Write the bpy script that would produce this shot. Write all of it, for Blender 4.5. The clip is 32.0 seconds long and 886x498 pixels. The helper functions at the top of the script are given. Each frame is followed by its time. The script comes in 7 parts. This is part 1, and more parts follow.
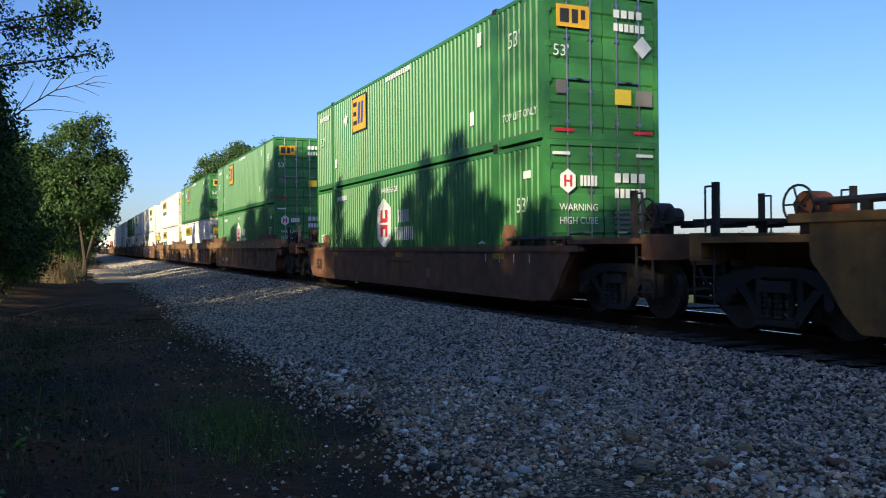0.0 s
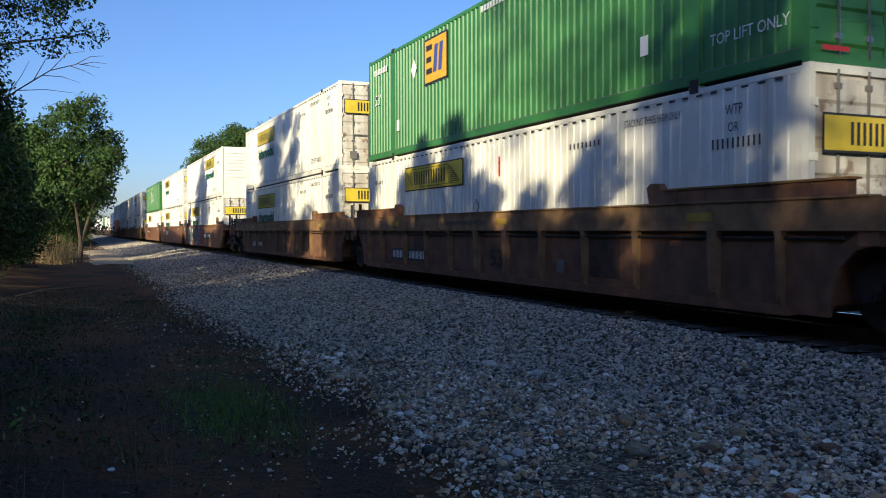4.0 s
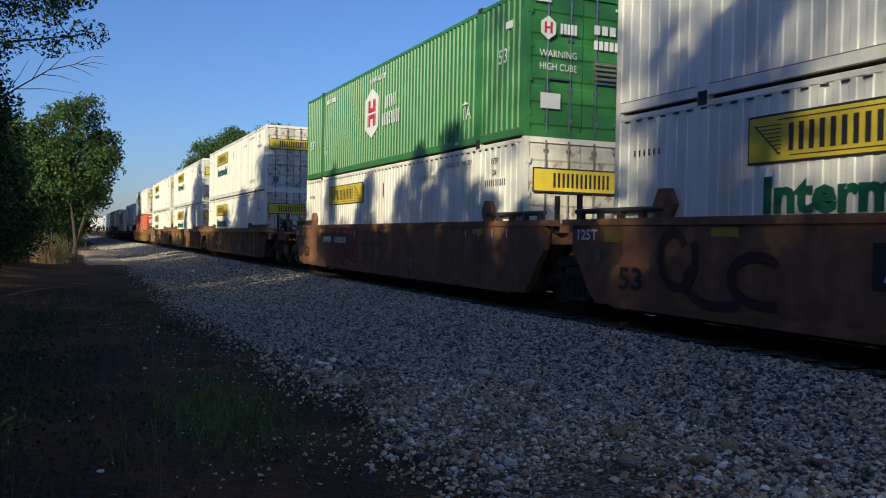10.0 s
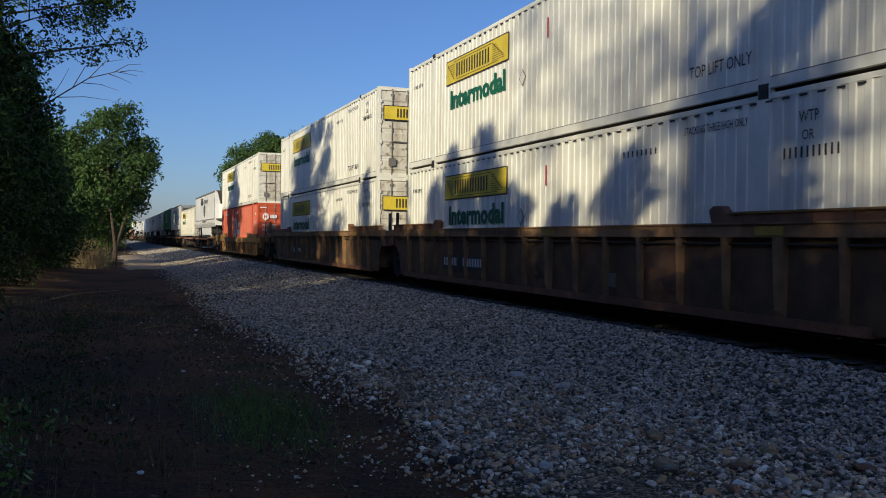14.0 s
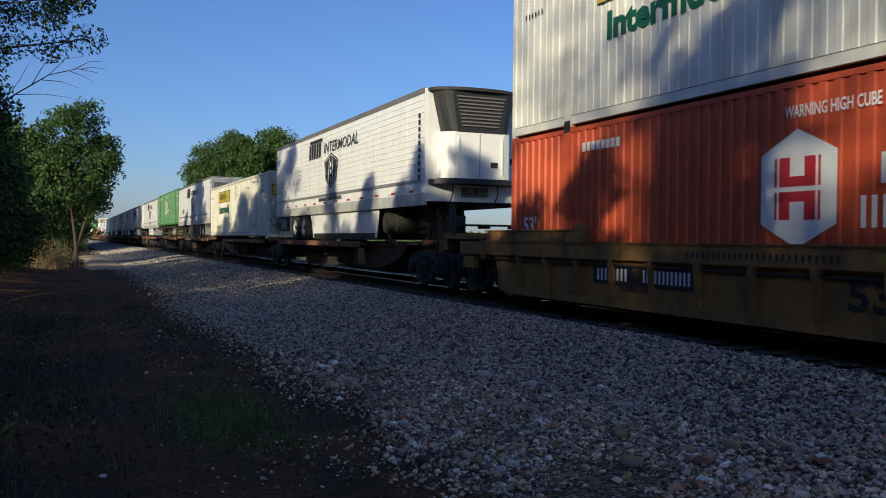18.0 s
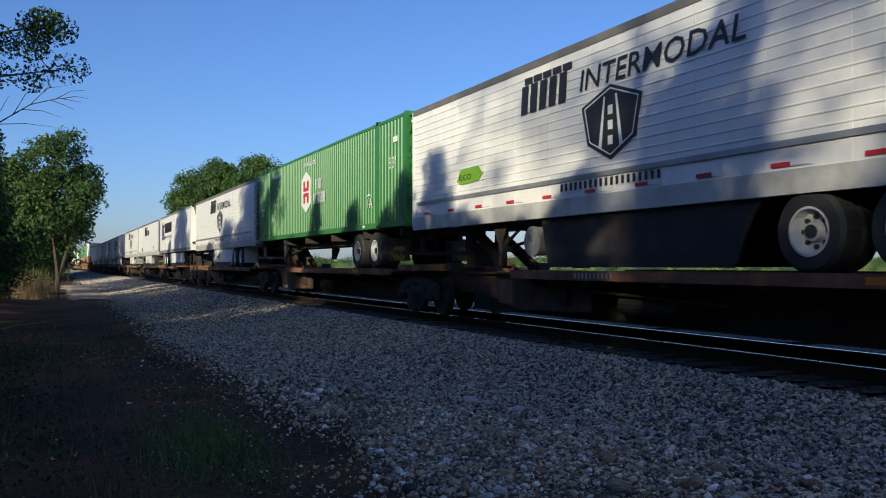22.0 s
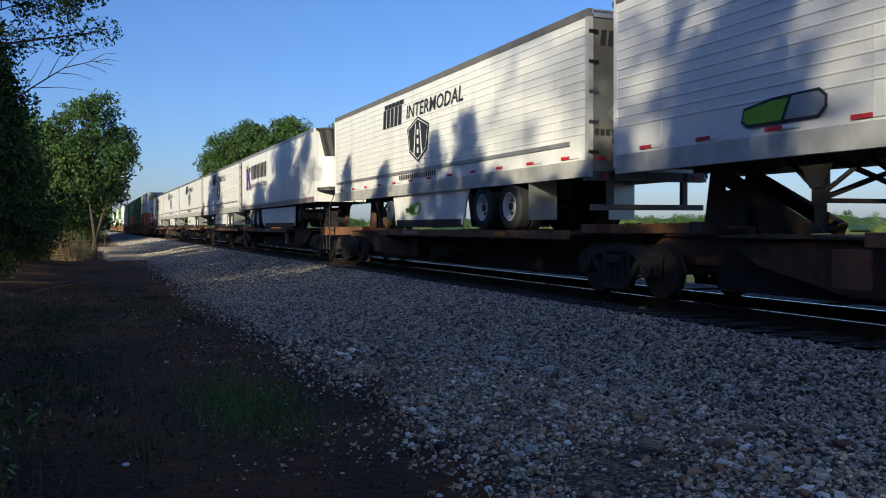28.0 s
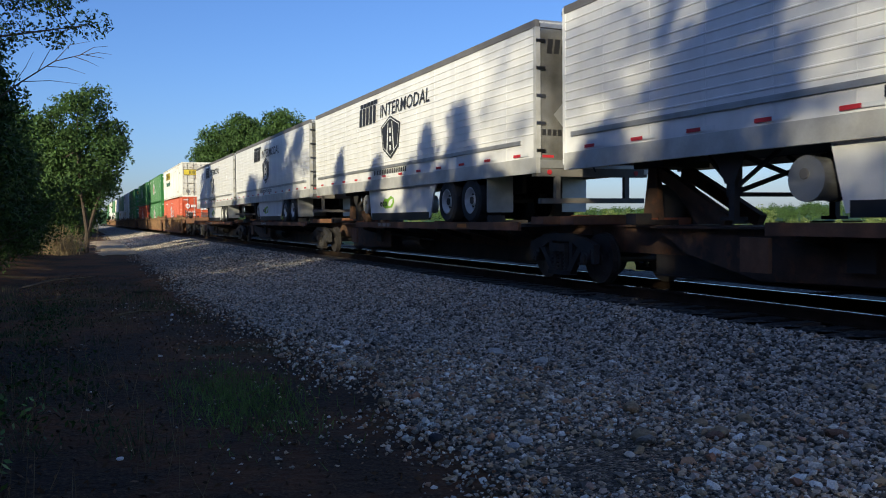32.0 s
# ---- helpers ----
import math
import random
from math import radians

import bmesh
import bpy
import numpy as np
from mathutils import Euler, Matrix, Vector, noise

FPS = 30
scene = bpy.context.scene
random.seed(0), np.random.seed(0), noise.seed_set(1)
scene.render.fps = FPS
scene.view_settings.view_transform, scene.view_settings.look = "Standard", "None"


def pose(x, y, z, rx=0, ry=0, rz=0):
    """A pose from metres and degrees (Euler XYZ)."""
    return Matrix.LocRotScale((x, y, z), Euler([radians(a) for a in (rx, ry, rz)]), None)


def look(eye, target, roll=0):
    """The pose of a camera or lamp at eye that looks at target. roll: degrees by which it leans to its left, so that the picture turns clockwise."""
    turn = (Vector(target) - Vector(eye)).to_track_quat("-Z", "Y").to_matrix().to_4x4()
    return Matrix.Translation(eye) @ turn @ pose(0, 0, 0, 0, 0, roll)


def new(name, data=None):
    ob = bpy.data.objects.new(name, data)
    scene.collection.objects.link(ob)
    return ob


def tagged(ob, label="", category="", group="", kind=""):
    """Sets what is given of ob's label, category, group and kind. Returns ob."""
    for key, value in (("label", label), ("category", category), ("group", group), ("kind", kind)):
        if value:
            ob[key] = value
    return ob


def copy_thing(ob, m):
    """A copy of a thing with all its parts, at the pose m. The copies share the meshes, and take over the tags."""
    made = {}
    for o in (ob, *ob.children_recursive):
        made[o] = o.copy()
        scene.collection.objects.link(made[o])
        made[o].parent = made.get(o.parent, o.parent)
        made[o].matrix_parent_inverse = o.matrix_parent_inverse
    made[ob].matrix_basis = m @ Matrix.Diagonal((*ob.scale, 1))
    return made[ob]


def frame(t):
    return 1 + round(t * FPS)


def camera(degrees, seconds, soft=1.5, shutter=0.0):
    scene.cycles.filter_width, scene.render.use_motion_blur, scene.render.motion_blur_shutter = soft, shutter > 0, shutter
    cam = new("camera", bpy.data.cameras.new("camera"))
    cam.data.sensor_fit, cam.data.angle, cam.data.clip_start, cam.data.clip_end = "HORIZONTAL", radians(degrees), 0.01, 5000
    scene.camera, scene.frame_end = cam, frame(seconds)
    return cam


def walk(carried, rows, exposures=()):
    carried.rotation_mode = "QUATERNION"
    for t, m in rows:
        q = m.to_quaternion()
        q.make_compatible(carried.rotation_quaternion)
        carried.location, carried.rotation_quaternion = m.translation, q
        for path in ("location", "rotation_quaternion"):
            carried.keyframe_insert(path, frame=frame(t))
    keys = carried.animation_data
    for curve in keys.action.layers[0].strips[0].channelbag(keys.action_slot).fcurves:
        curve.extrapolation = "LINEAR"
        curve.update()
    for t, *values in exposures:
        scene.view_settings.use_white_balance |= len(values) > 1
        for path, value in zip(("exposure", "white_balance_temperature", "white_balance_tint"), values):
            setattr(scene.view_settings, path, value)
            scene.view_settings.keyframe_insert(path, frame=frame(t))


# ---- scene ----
# A goods train passes a fixed standpoint on the gravel beside the track.
# x: across the track, y: along the track, away from the camera, z: up from the rail tops.
SECONDS = 32.0
cam = camera(55.5, SECONDS, soft=1.0, shutter=0.05)
EYE = (0.0, 0.0, 1.19)
TURNS = [
        (0, 89.80, 0.53, -23.51), (0.5, 89.57, 0.24, -23.38), (1, 89.60, 0.09, -23.41), (1.5, 89.52, 0.20, -23.81),
        (2, 89.47, 0.13, -24.15), (2.5, 89.67, 0.28, -23.88), (3, 89.43, 0.09, -23.67), (3.5, 89.21, 0.12, -23.69),
        (4, 88.69, 0.12, -23.75), (4.5, 88.40, -0.11, -23.90), (6.5, 88.51, -0.05, -24.05), (7, 88.44, -0.04, -23.99),
        (7.5, 88.21, -0.35, -23.71), (8, 88.16, -0.73, -23.41), (8.5, 88.19, -1.13, -23.33), (9, 88.25, -1.32, -22.49),
        (9.5, 89.34, -1.87, -23.95), (10, 89.21, -1.08, -24.03), (10.5, 89.54, -1.74, -23.72), (11, 89.08, -1.40, -23.40),
        (11.5, 88.39, -1.37, -22.87), (12, 88.70, -1.58, -22.61), (12.5, 89.10, -1.46, -22.55), (13, 89.42, 0.03, -22.47),
        (13.5, 88.55, -0.58, -21.28), (14, 89.36, -0.70, -21.73), (14.5, 89.33, -0.58, -21.84), (16.5, 89.07, -0.37, -22.19),
        (17, 88.69, -0.06, -22.15), (17.5, 88.36, -0.29, -22.85), (18, 89.33, -0.59, -24.00), (18.5, 89.41, -0.20, -24.48),
        (19, 89.47, -0.16, -24.55), (19.5, 89.85, 0.03, -24.51), (20, 89.98, 0.38, -24.70), (20.5, 90.35, 0.24, -25.15),
        (21, 90.66, -0.01, -25.05), (21.5, 90.89, -0.01, -25.16), (22, 91.08, 0.03, -25.04), (22.5, 90.38, -0.01, -23.98),
        (23, 90.01, -0.86, -21.77), (23.5, 88.40, -0.49, -22.94), (24, 88.56, -0.14, -23.12), (24.5, 88.57, -0.10, -23.98),
        (26.5, 88.37, 0.07, -24.17), (27, 88.61, 0.24, -23.52), (27.5, 88.47, 0.39, -23.31), (28, 88.41, 0.24, -22.93),
        (28.5, 88.03, 0.15, -22.16), (29, 87.81, -0.06, -21.57), (29.5, 87.92, 0.21, -21.75), (30, 87.87, 0.47, -21.53),
        (30.5, 87.50, 0.84, -20.94), (31, 86.99, 1.02, -19.83), (31.5, 87.20, 1.05, -21.18), (32, 87.89, 0.53, -23.39)]
walk(cam, [(t, pose(*EYE, rx, ry, rz)) for t, rx, ry, rz in TURNS],
     exposures=[(t, e, k, 7) for t, e, k in ((0, 0.8, 6600), (3, 0.8, 6550), (6.5, 0.3, 6350), (9, 0.22, 6300), (11, 0.36, 6300), (13, 0.08, 6350), (17, 0.18, 6350), (22, 0.38, 6200), (28, 0.43, 6200), (32, 0.45, 6200))])

TRACK_X = 9.31          # middle of the track
RAIL = 0.715            # half the gauge


def travelled(t):
    """Metres the train has run since the start."""
    return 12.25 * t + 0.011 * t * t


# ---- light ----
SUN_ELEV, SUN_AZ = 17.0, 47.0   # azimuth of the light's way, from +y towards +x
world = bpy.data.worlds.new("world")
scene.world = world
world.use_nodes = True
wn = world.node_tree
sky = wn.nodes.new("ShaderNodeTexSky")
sky.sky_type = "NISHITA"
sky.sun_disc = False
sky.sun_elevation = radians(SUN_ELEV)
sky.sun_rotation = radians(SUN_AZ + 180)
sky.air_density, sky.dust_density, sky.ozone_density = 1.1, 0.7, 6.0
wn.nodes["Background"].inputs["Strength"].default_value = 0.103
haze = wn.nodes.new("ShaderNodeMix")     # clear-air tint of the sky
haze.data_type, haze.blend_type = "RGBA", "MULTIPLY"
haze.inputs[0].default_value = 1.0
haze.inputs[7].default_value = (0.96, 0.91, 1.1, 1)
wn.links.new(sky.outputs[0], haze.inputs[6])
wn.links.new(haze.outputs[2], wn.nodes["Background"].inputs[0])
sun_data = bpy.data.lights.new("sun", "SUN")
sun_data.energy, sun_data.angle, sun_data.color = 4.4, radians(0.7), (1.0, 0.88, 0.62)
sun = new("sun", sun_data)
se, sa = radians(SUN_ELEV), radians(SUN_AZ)
sun.matrix_world = look((-60, -60, 60), (-60 + math.sin(sa) * math.cos(se), -60 + math.cos(sa) * math.cos(se), 60 - math.sin(se)))


# ---- materials ----
def socket(node, name, value):
    node.inputs[name].default_value = value


def material(name, colour, rough=0.6, metal=0.0, vary=0.25, grime=0.0, grime_colour=(0.05, 0.035, 0.025), scale=3.0,
             streak=False, bump=0.0, bump_scale=60.0, spec=0.5, island=0.0, rust=0.0, rust_colour=(0.16, 0.06, 0.025)):
    """Painted or natural surface: base colour with variation at two scales, dirt, optional run-down streaks and rust."""
    m = bpy.data.materials.new(name)
    m.use_nodes = True
    nt, ln = m.node_tree, m.node_tree.links
    b = nt.nodes["Principled BSDF"]
    socket(b, "Roughness", rough)
    socket(b, "Metallic", metal)
    socket(b, "Specular IOR Level", spec)
    co = nt.nodes.new("ShaderNodeTexCoord")
    info = nt.nodes.new("ShaderNodeObjectInfo")
    shift = nt.nodes.new("ShaderNodeVectorMath")
    shift.operation = "ADD"
    mul = nt.nodes.new("ShaderNodeMath")
    mul.operation = "MULTIPLY"
    mul.inputs[1].default_value = 37.0
    ln.new(info.outputs["Random"], mul.inputs[0])
    ln.new(co.outputs["Object"], shift.inputs[0])
    ln.new(mul.outputs[0], shift.inputs[1])

    def noise_at(sc, detail=4.0, stretch=None):
        n = nt.nodes.new("ShaderNodeTexNoise")
        socket(n, "Scale", sc)
        socket(n, "Detail", detail)
        if stretch:
            mp = nt.nodes.new("ShaderNodeMapping")
            mp.inputs["Scale"].default_value = stretch
            ln.new(shift.outputs[0], mp.inputs[0])
            ln.new(mp.outputs[0], n.inputs["Vector"])
        else:
            ln.new(shift.outputs[0], n.inputs["Vector"])
        return n.outputs["Fac"]

    def ramp(fac, lo, hi):
        r = nt.nodes.new("ShaderNodeMapRange")
        socket(r, "From Min", lo)
        socket(r, "From Max", hi)
        ln.new(fac, r.inputs["Value"])
        return r.outputs[0]

    def mix(fac, a, c, mode="MIX"):
        x = nt.nodes.new("ShaderNodeMix")
        x.data_type, x.blend_type = "RGBA", mode
        if isinstance(fac, float):
            x.inputs[0].default_value = fac
        else:
            ln.new(fac, x.inputs[0])
        for i, v in ((6, a), (7, c)):
            if isinstance(v, tuple):
                x.inputs[i].default_value = (*v, 1)
            else:
                ln.new(v, x.inputs[i])
        return x.outputs[2]

    light = tuple(min(1, c * (1 + vary)) for c in colour)
    dark = tuple(c * (1 - vary) for c in colour)
    col = mix(ramp(noise_at(scale), 0.3, 0.7), dark, light)
    col = mix(ramp(noise_at(scale * 14, 3.0), 0.35, 0.65), col, mix(1.0, col, tuple([1 - vary * 0.5] * 3), "MULTIPLY"))
    if island:
        g = nt.nodes.new("ShaderNodeNewGeometry")
        col = mix(ramp(g.outputs["Random Per Island"], 0, 1), mix(1.0, col, tuple([1 - island] * 3), "MULTIPLY"),
                  mix(1.0, col, tuple([1 + island] * 3), "MULTIPLY"))
    if grime:
        st = (1, 1, 0.08) if streak else None
        f = nt.nodes.new("ShaderNodeMath")
        f.operation = "MULTIPLY"
        ln.new(ramp(noise_at(2.2, 5.0, st), 0.45, 0.8), f.inputs[0])
        f.inputs[1].default_value = grime
        col = mix(f.outputs[0], col, grime_colour)
    if rust:
        f = nt.nodes.new("ShaderNodeMath")
        f.operation = "MULTIPLY"
        ln.new(ramp(noise_at(5.0, 8.0), 0.56, 0.66), f.inputs[0])
        f.inputs[1].default_value = rust
        col = mix(f.outputs[0], col, rust_colour)
    ln.new(col, b.inputs["Base Color"])
    if bump:
        bn = nt.nodes.new("ShaderNodeBump")
        socket(bn, "Strength", bump)
        socket(bn, "Distance", 0.02)
        ln.new(noise_at(bump_scale, 6.0), bn.inputs["Height"])
        ln.new(bn.outputs[0], b.inputs["Normal"])
    return m


WHITE = material("white_paint", (0.79, 0.77, 0.69), 0.45, vary=0.06, grime=0.45, grime_colour=(0.3, 0.25, 0.18), streak=True)
CREAM = material("aged_white_paint", (0.7, 0.665, 0.55), 0.5, vary=0.08, grime=0.35, grime_colour=(0.2, 0.16, 0.11), streak=True)
WHITEDOOR = material("stained_white_door_paint", (0.66, 0.63, 0.56), 0.5, vary=0.12, grime=0.8, grime_colour=(0.2, 0.13, 0.07), streak=True, rust=0.75, rust_colour=(0.17, 0.09, 0.04))
TRAILER = material("white_trailer_panel", (0.82, 0.81, 0.79), 0.35, vary=0.04, grime=0.2, grime_colour=(0.3, 0.28, 0.25), streak=True)
GREEN = material("green_paint", (0.042, 0.19, 0.05), 0.42, vary=0.12, grime=0.25, grime_colour=(0.02, 0.07, 0.025), streak=True)
RED = material("red_orange_paint", (0.55, 0.09, 0.035), 0.45, vary=0.12, grime=0.3, grime_colour=(0.2, 0.04, 0.02), streak=True)
ORANGE = material("orange_paint", (0.62, 0.2, 0.03), 0.45, vary=0.1, grime=0.2)
BROWN = material("rusty_brown_paint", (0.21, 0.096, 0.048), 0.7, vary=0.3, grime=0.6, streak=True, rust=0.5, bump=0.1)
# lightened rusty brown: light catching ribs and chords is put into the colour
LITRIB = material("lit_rusty_edge", (0.28, 0.155, 0.07), 0.75, vary=0.35, grime=0.4, streak=True)
RUSTRED = material("rusty_red_paint", (0.24, 0.075, 0.035), 0.7, vary=0.3, grime=0.5, rust=0.4)
RUSTPANEL = material("sunned_rusty_panel", (0.2, 0.095, 0.052), 0.75, vary=0.35, grime=0.45, streak=True, rust=0.45, bump=0.1)
# rusty sheet darkened: the shade between the ribs is painted in
BROWNPANEL = material("shaded_rusty_panel", (0.135, 0.076, 0.036), 0.75, vary=0.35, grime=0.6, streak=True, rust=0.45, bump=0.1)
DIRTYYEL = material("dirty_yellow_tape", (0.42, 0.27, 0.035), 0.6, vary=0.25, grime=0.5)
YELLOWCAR = material("dull_yellow_paint", (0.29, 0.155, 0.042), 0.65, vary=0.2, grime=0.75, streak=True, rust=0.5, bump=0.1)
DARKBROWN = material("sooty_brown_steel", (0.085, 0.046, 0.028), 0.75, vary=0.35, grime=0.6, grime_colour=(0.03, 0.025, 0.022), streak=True, rust=0.5, rust_colour=(0.17, 0.07, 0.03), bump=0.1)
BLACKCAR = material("black_sooty_steel", (0.03, 0.028, 0.027), 0.7, vary=0.4, grime=0.5, grime_colour=(0.09, 0.05, 0.03), bump=0.1)
STEEL = material("worn_steel", (0.35, 0.34, 0.33), 0.3, 1.0, vary=0.15)
RAILTOP = material("polished_rail_head", (0.78, 0.78, 0.8), 0.12, 1.0, vary=0.05)
RAILSIDE = material("rusty_rail", (0.035, 0.024, 0.018), 0.95, vary=0.3, bump=0.2, spec=0.05)
RUBBER = material("tyre_rubber", (0.025, 0.025, 0.026), 0.8, vary=0.2)
RIM = material("white_wheel_rim", (0.6, 0.6, 0.58), 0.45, vary=0.15, grime=0.4)
ORANGEYEL = material("orange_yellow_sign_paint", (0.72, 0.4, 0.03), 0.5, vary=0.1, grime=0.2)
YELLOW = material("yellow_sign_paint", (0.66, 0.5, 0.045), 0.5, vary=0.1, grime=0.2)
BLACK = material("black_lettering", (0.025, 0.025, 0.027), 0.5, vary=0.1)
DKGREEN = material("green_lettering", (0.012, 0.115, 0.06), 0.5, vary=0.1)
WLETTER = material("white_lettering", (0.75, 0.76, 0.75), 0.5, vary=0.06)
REDLETTER = material("red_lettering", (0.5, 0.03, 0.04), 0.5, vary=0.1)
BLUELETTER = material("blue_lettering", (0.05, 0.08, 0.32), 0.5, vary=0.1)
FADEDRED = material("faded_red_spray", (0.2, 0.03, 0.03), 0.6, vary=0.25, grime=0.4)
MAROON = material("faded_maroon_spray", (0.05, 0.018, 0.02), 0.6, vary=0.3)
MAGENTA = material("magenta_spray", (0.16, 0.015, 0.09), 0.5, vary=0.3)
PURPLE = material("purple_lettering", (0.09, 0.03, 0.28), 0.5, vary=0.1)
LIME = material("lime_badge", (0.2, 0.42, 0.03), 0.5, vary=0.1)
GREYBAND = material("grey_roof_rail", (0.16, 0.15, 0.14), 0.5, vary=0.15)
RAILALU = material("pale_aluminium_rail", (0.6, 0.59, 0.56), 0.42, 0.25, vary=0.12, grime=0.35, grime_colour=(0.2, 0.17, 0.13))
DOORMETAL = material("polished_door_steel", (0.5, 0.49, 0.46), 0.24, 0.7, vary=0.2, grime=0.5, grime_colour=(0.16, 0.13, 0.1), streak=True)
ALU = material("aluminium_rail", (0.5, 0.5, 0.5), 0.4, 0.6, vary=0.1, grime=0.3)
TIE = material("creosoted_timber", (0.045, 0.036, 0.03), 0.85, vary=0.35, bump=0.4, bump_scale=25)
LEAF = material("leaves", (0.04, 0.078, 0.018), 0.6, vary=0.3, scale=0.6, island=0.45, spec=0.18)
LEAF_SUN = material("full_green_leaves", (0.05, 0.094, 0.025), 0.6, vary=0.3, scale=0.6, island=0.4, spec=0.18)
DULLGOLD = material("dull_gold_print", (0.2, 0.15, 0.03), 0.7, vary=0.3)
BARK = material("grey_brown_bark", (0.075, 0.055, 0.04), 0.9, vary=0.35, bump=0.8, bump_scale=20)
WEED = material("weed_leaves", (0.1, 0.2, 0.035), 0.55, vary=0.3, island=0.35)
DRY = material("dry_stalks", (0.22, 0.16, 0.08), 0.8, vary=0.3, island=0.3)
PLASTIC = material("white_litter", (0.7, 0.7, 0.7), 0.5, vary=0.08)


# ---- small building helpers ----
def part(name, bm, mat, parent=None, label=""):
    """Links a bmesh as one mesh object under a thing or a part."""
    me = bpy.data.meshes.new(name)
    bm.to_mesh(me)
    bm.free()
    me.materials.append(mat)
    return part_of(name, me, parent, label)


def part_of(name, me, parent=None, label=""):
    ob = new(name, me)
    if parent:
        ob.parent = parent
    if label:
        tagged(ob, label)
    if name.endswith(("_row", "_crown")) or name in ("vent_perforation", "stencil_lettering", "web_lettering", "name_lettering", "sign_lettering", "unit_lettering", "hole_ring", "sign_flourish"):
        tagged(ob, kind="stuff")
    return ob


def box(bm, x0, x1, y0, y1, z0, z1):
    v = [bm.verts.new((x, y, z)) for x in (x0, x1) for y in (y0, y1) for z in (z0, z1)]
    for q in ((0, 1, 3, 2), (4, 6, 7, 5), (0, 4, 5, 1), (2, 3, 7, 6), (0, 2, 6, 4), (1, 5, 7, 3)):
        bm.faces.new([v[i] for i in q])
    return bm


def boxes(*rows):
    bm = bmesh.new()
    for r in rows:
        box(bm, *r)
    return bm


def rod(bm, a, b, r, n=8, r2=None):
    """A round bar from a to b."""
    a, b = Vector(a), Vector(b)
    q = (b - a).to_track_quat("Z", "Y").to_matrix()
    rings = []
    for p, rr in ((a, r), (b, r if r2 is None else r2)):
        rings.append([bm.verts.new(p + q @ Vector((rr * math.cos(2 * math.pi * i / n), rr * math.sin(2 * math.pi * i / n), 0))) for i in range(n)])
    for i in range(n):
        bm.faces.new((rings[0][i], rings[0][(i + 1) % n], rings[1][(i + 1) % n], rings[1][i]))
    bm.faces.new(rings[0][::-1])
    bm.faces.new(rings[1])
    return bm


def tube(bm, points, r0, r1, n=6):
    """One bent round bar along points, tapering from r0 to r1."""
    pts = [Vector(p) for p in points]
    rings = []
    for i, p in enumerate(pts):
        q = (pts[min(i + 1, len(pts) - 1)] - pts[max(i - 1, 0)]).to_track_quat("Z", "Y").to_matrix()
        r = r0 + (r1 - r0) * i / (len(pts) - 1)
        rings.append([bm.verts.new(p + q @ Vector((r * math.cos(2 * math.pi * k / n), r * math.sin(2 * math.pi * k / n), 0))) for k in range(n)])
    for a, b in zip(rings, rings[1:]):
        for k in range(n):
            bm.faces.new((a[k], a[(k + 1) % n], b[(k + 1) % n], b[k]))
    bm.faces.new(rings[0][::-1])
    bm.faces.new(rings[-1])
    return bm


def rods(*rows, n=8):
    bm = bmesh.new()
    for a, b, r in rows:
        rod(bm, a, b, r, n)
    return bm


def beam(bm, a, b, w, h):
    """A rectangular bar from a to b, w across and h deep."""
    a, b = Vector(a), Vector(b)
    q = (b - a).to_track_quat("Y", "Z").to_matrix()
    v = []
    for p in (a, b):
        for dx, dz in ((-w, -h), (w, -h), (w, h), (-w, h)):
            v.append(bm.verts.new(p + q @ Vector((dx / 2, 0, dz / 2))))
    for f in ((0, 1, 2, 3), (7, 6, 5, 4), (0, 4, 5, 1), (1, 5, 6, 2), (2, 6, 7, 3), (3, 7, 4, 0)):
        bm.faces.new([v[i] for i in f])
    return bm


def plate(bm, outline, x0, x1):
    """An outline in (y, z) given thickness from x0 to x1."""
    a = [bm.verts.new((x0, y, z)) for y, z in outline]
    b = [bm.verts.new((x1, y, z)) for y, z in outline]
    n = len(a)
    bm.faces.new(a)
    bm.faces.new(b[::-1])
    for i in range(n):
        bm.faces.new((a[i], b[i], b[(i + 1) % n], a[(i + 1) % n]))
    return bm


def empty(name):
    ob = new(name)
    ob.empty_display_size = 0.2
    return ob


FONT_CACHE = {}


def text_shape(text, height, bold=0.0):
    """Outline triangles of a word, as (points, faces), with capital height `height`."""
    key = (text, height, bold)
    if key not in FONT_CACHE:
        cu = bpy.data.curves.new("word", "FONT")
        cu.body, cu.size = text, height / 0.72
        cu.resolution_u = 2
        cu.offset = bold
        ob = bpy.data.objects.new("word", cu)
        me = bpy.data.meshes.new_from_object(ob)
        FONT_CACHE[key] = ([tuple(v.co[:2]) for v in me.vertices], [tuple(p.vertices) for p in me.polygons])
        bpy.data.objects.remove(ob)
        bpy.data.curves.remove(cu)
        bpy.data.meshes.remove(me)
    return FONT_CACHE[key]


def flat(polys, place):
    """Flat outlines: polys are lists of (a, b); place maps (a, b) to a point."""
    bm = bmesh.new()
    for poly in polys:
        bm.faces.new([bm.verts.new(place(a, b)) for a, b in poly])
    return bm


def words(text, height, place, a0, b0, width=None, bold=0.0, slant=0.0):
    pts, faces = text_shape(text, height, bold)
    bm = bmesh.new()
    k = width / max(p[0] for p in pts) if width else 1.0
    vs = [bm.verts.new(place(a0 + p[0] * k + slant * p[1], b0 + p[1])) for p in pts]
    for f in faces:
        try:
            bm.faces.new([vs[i] for i in f])
        except ValueError:
            pass
    return bm


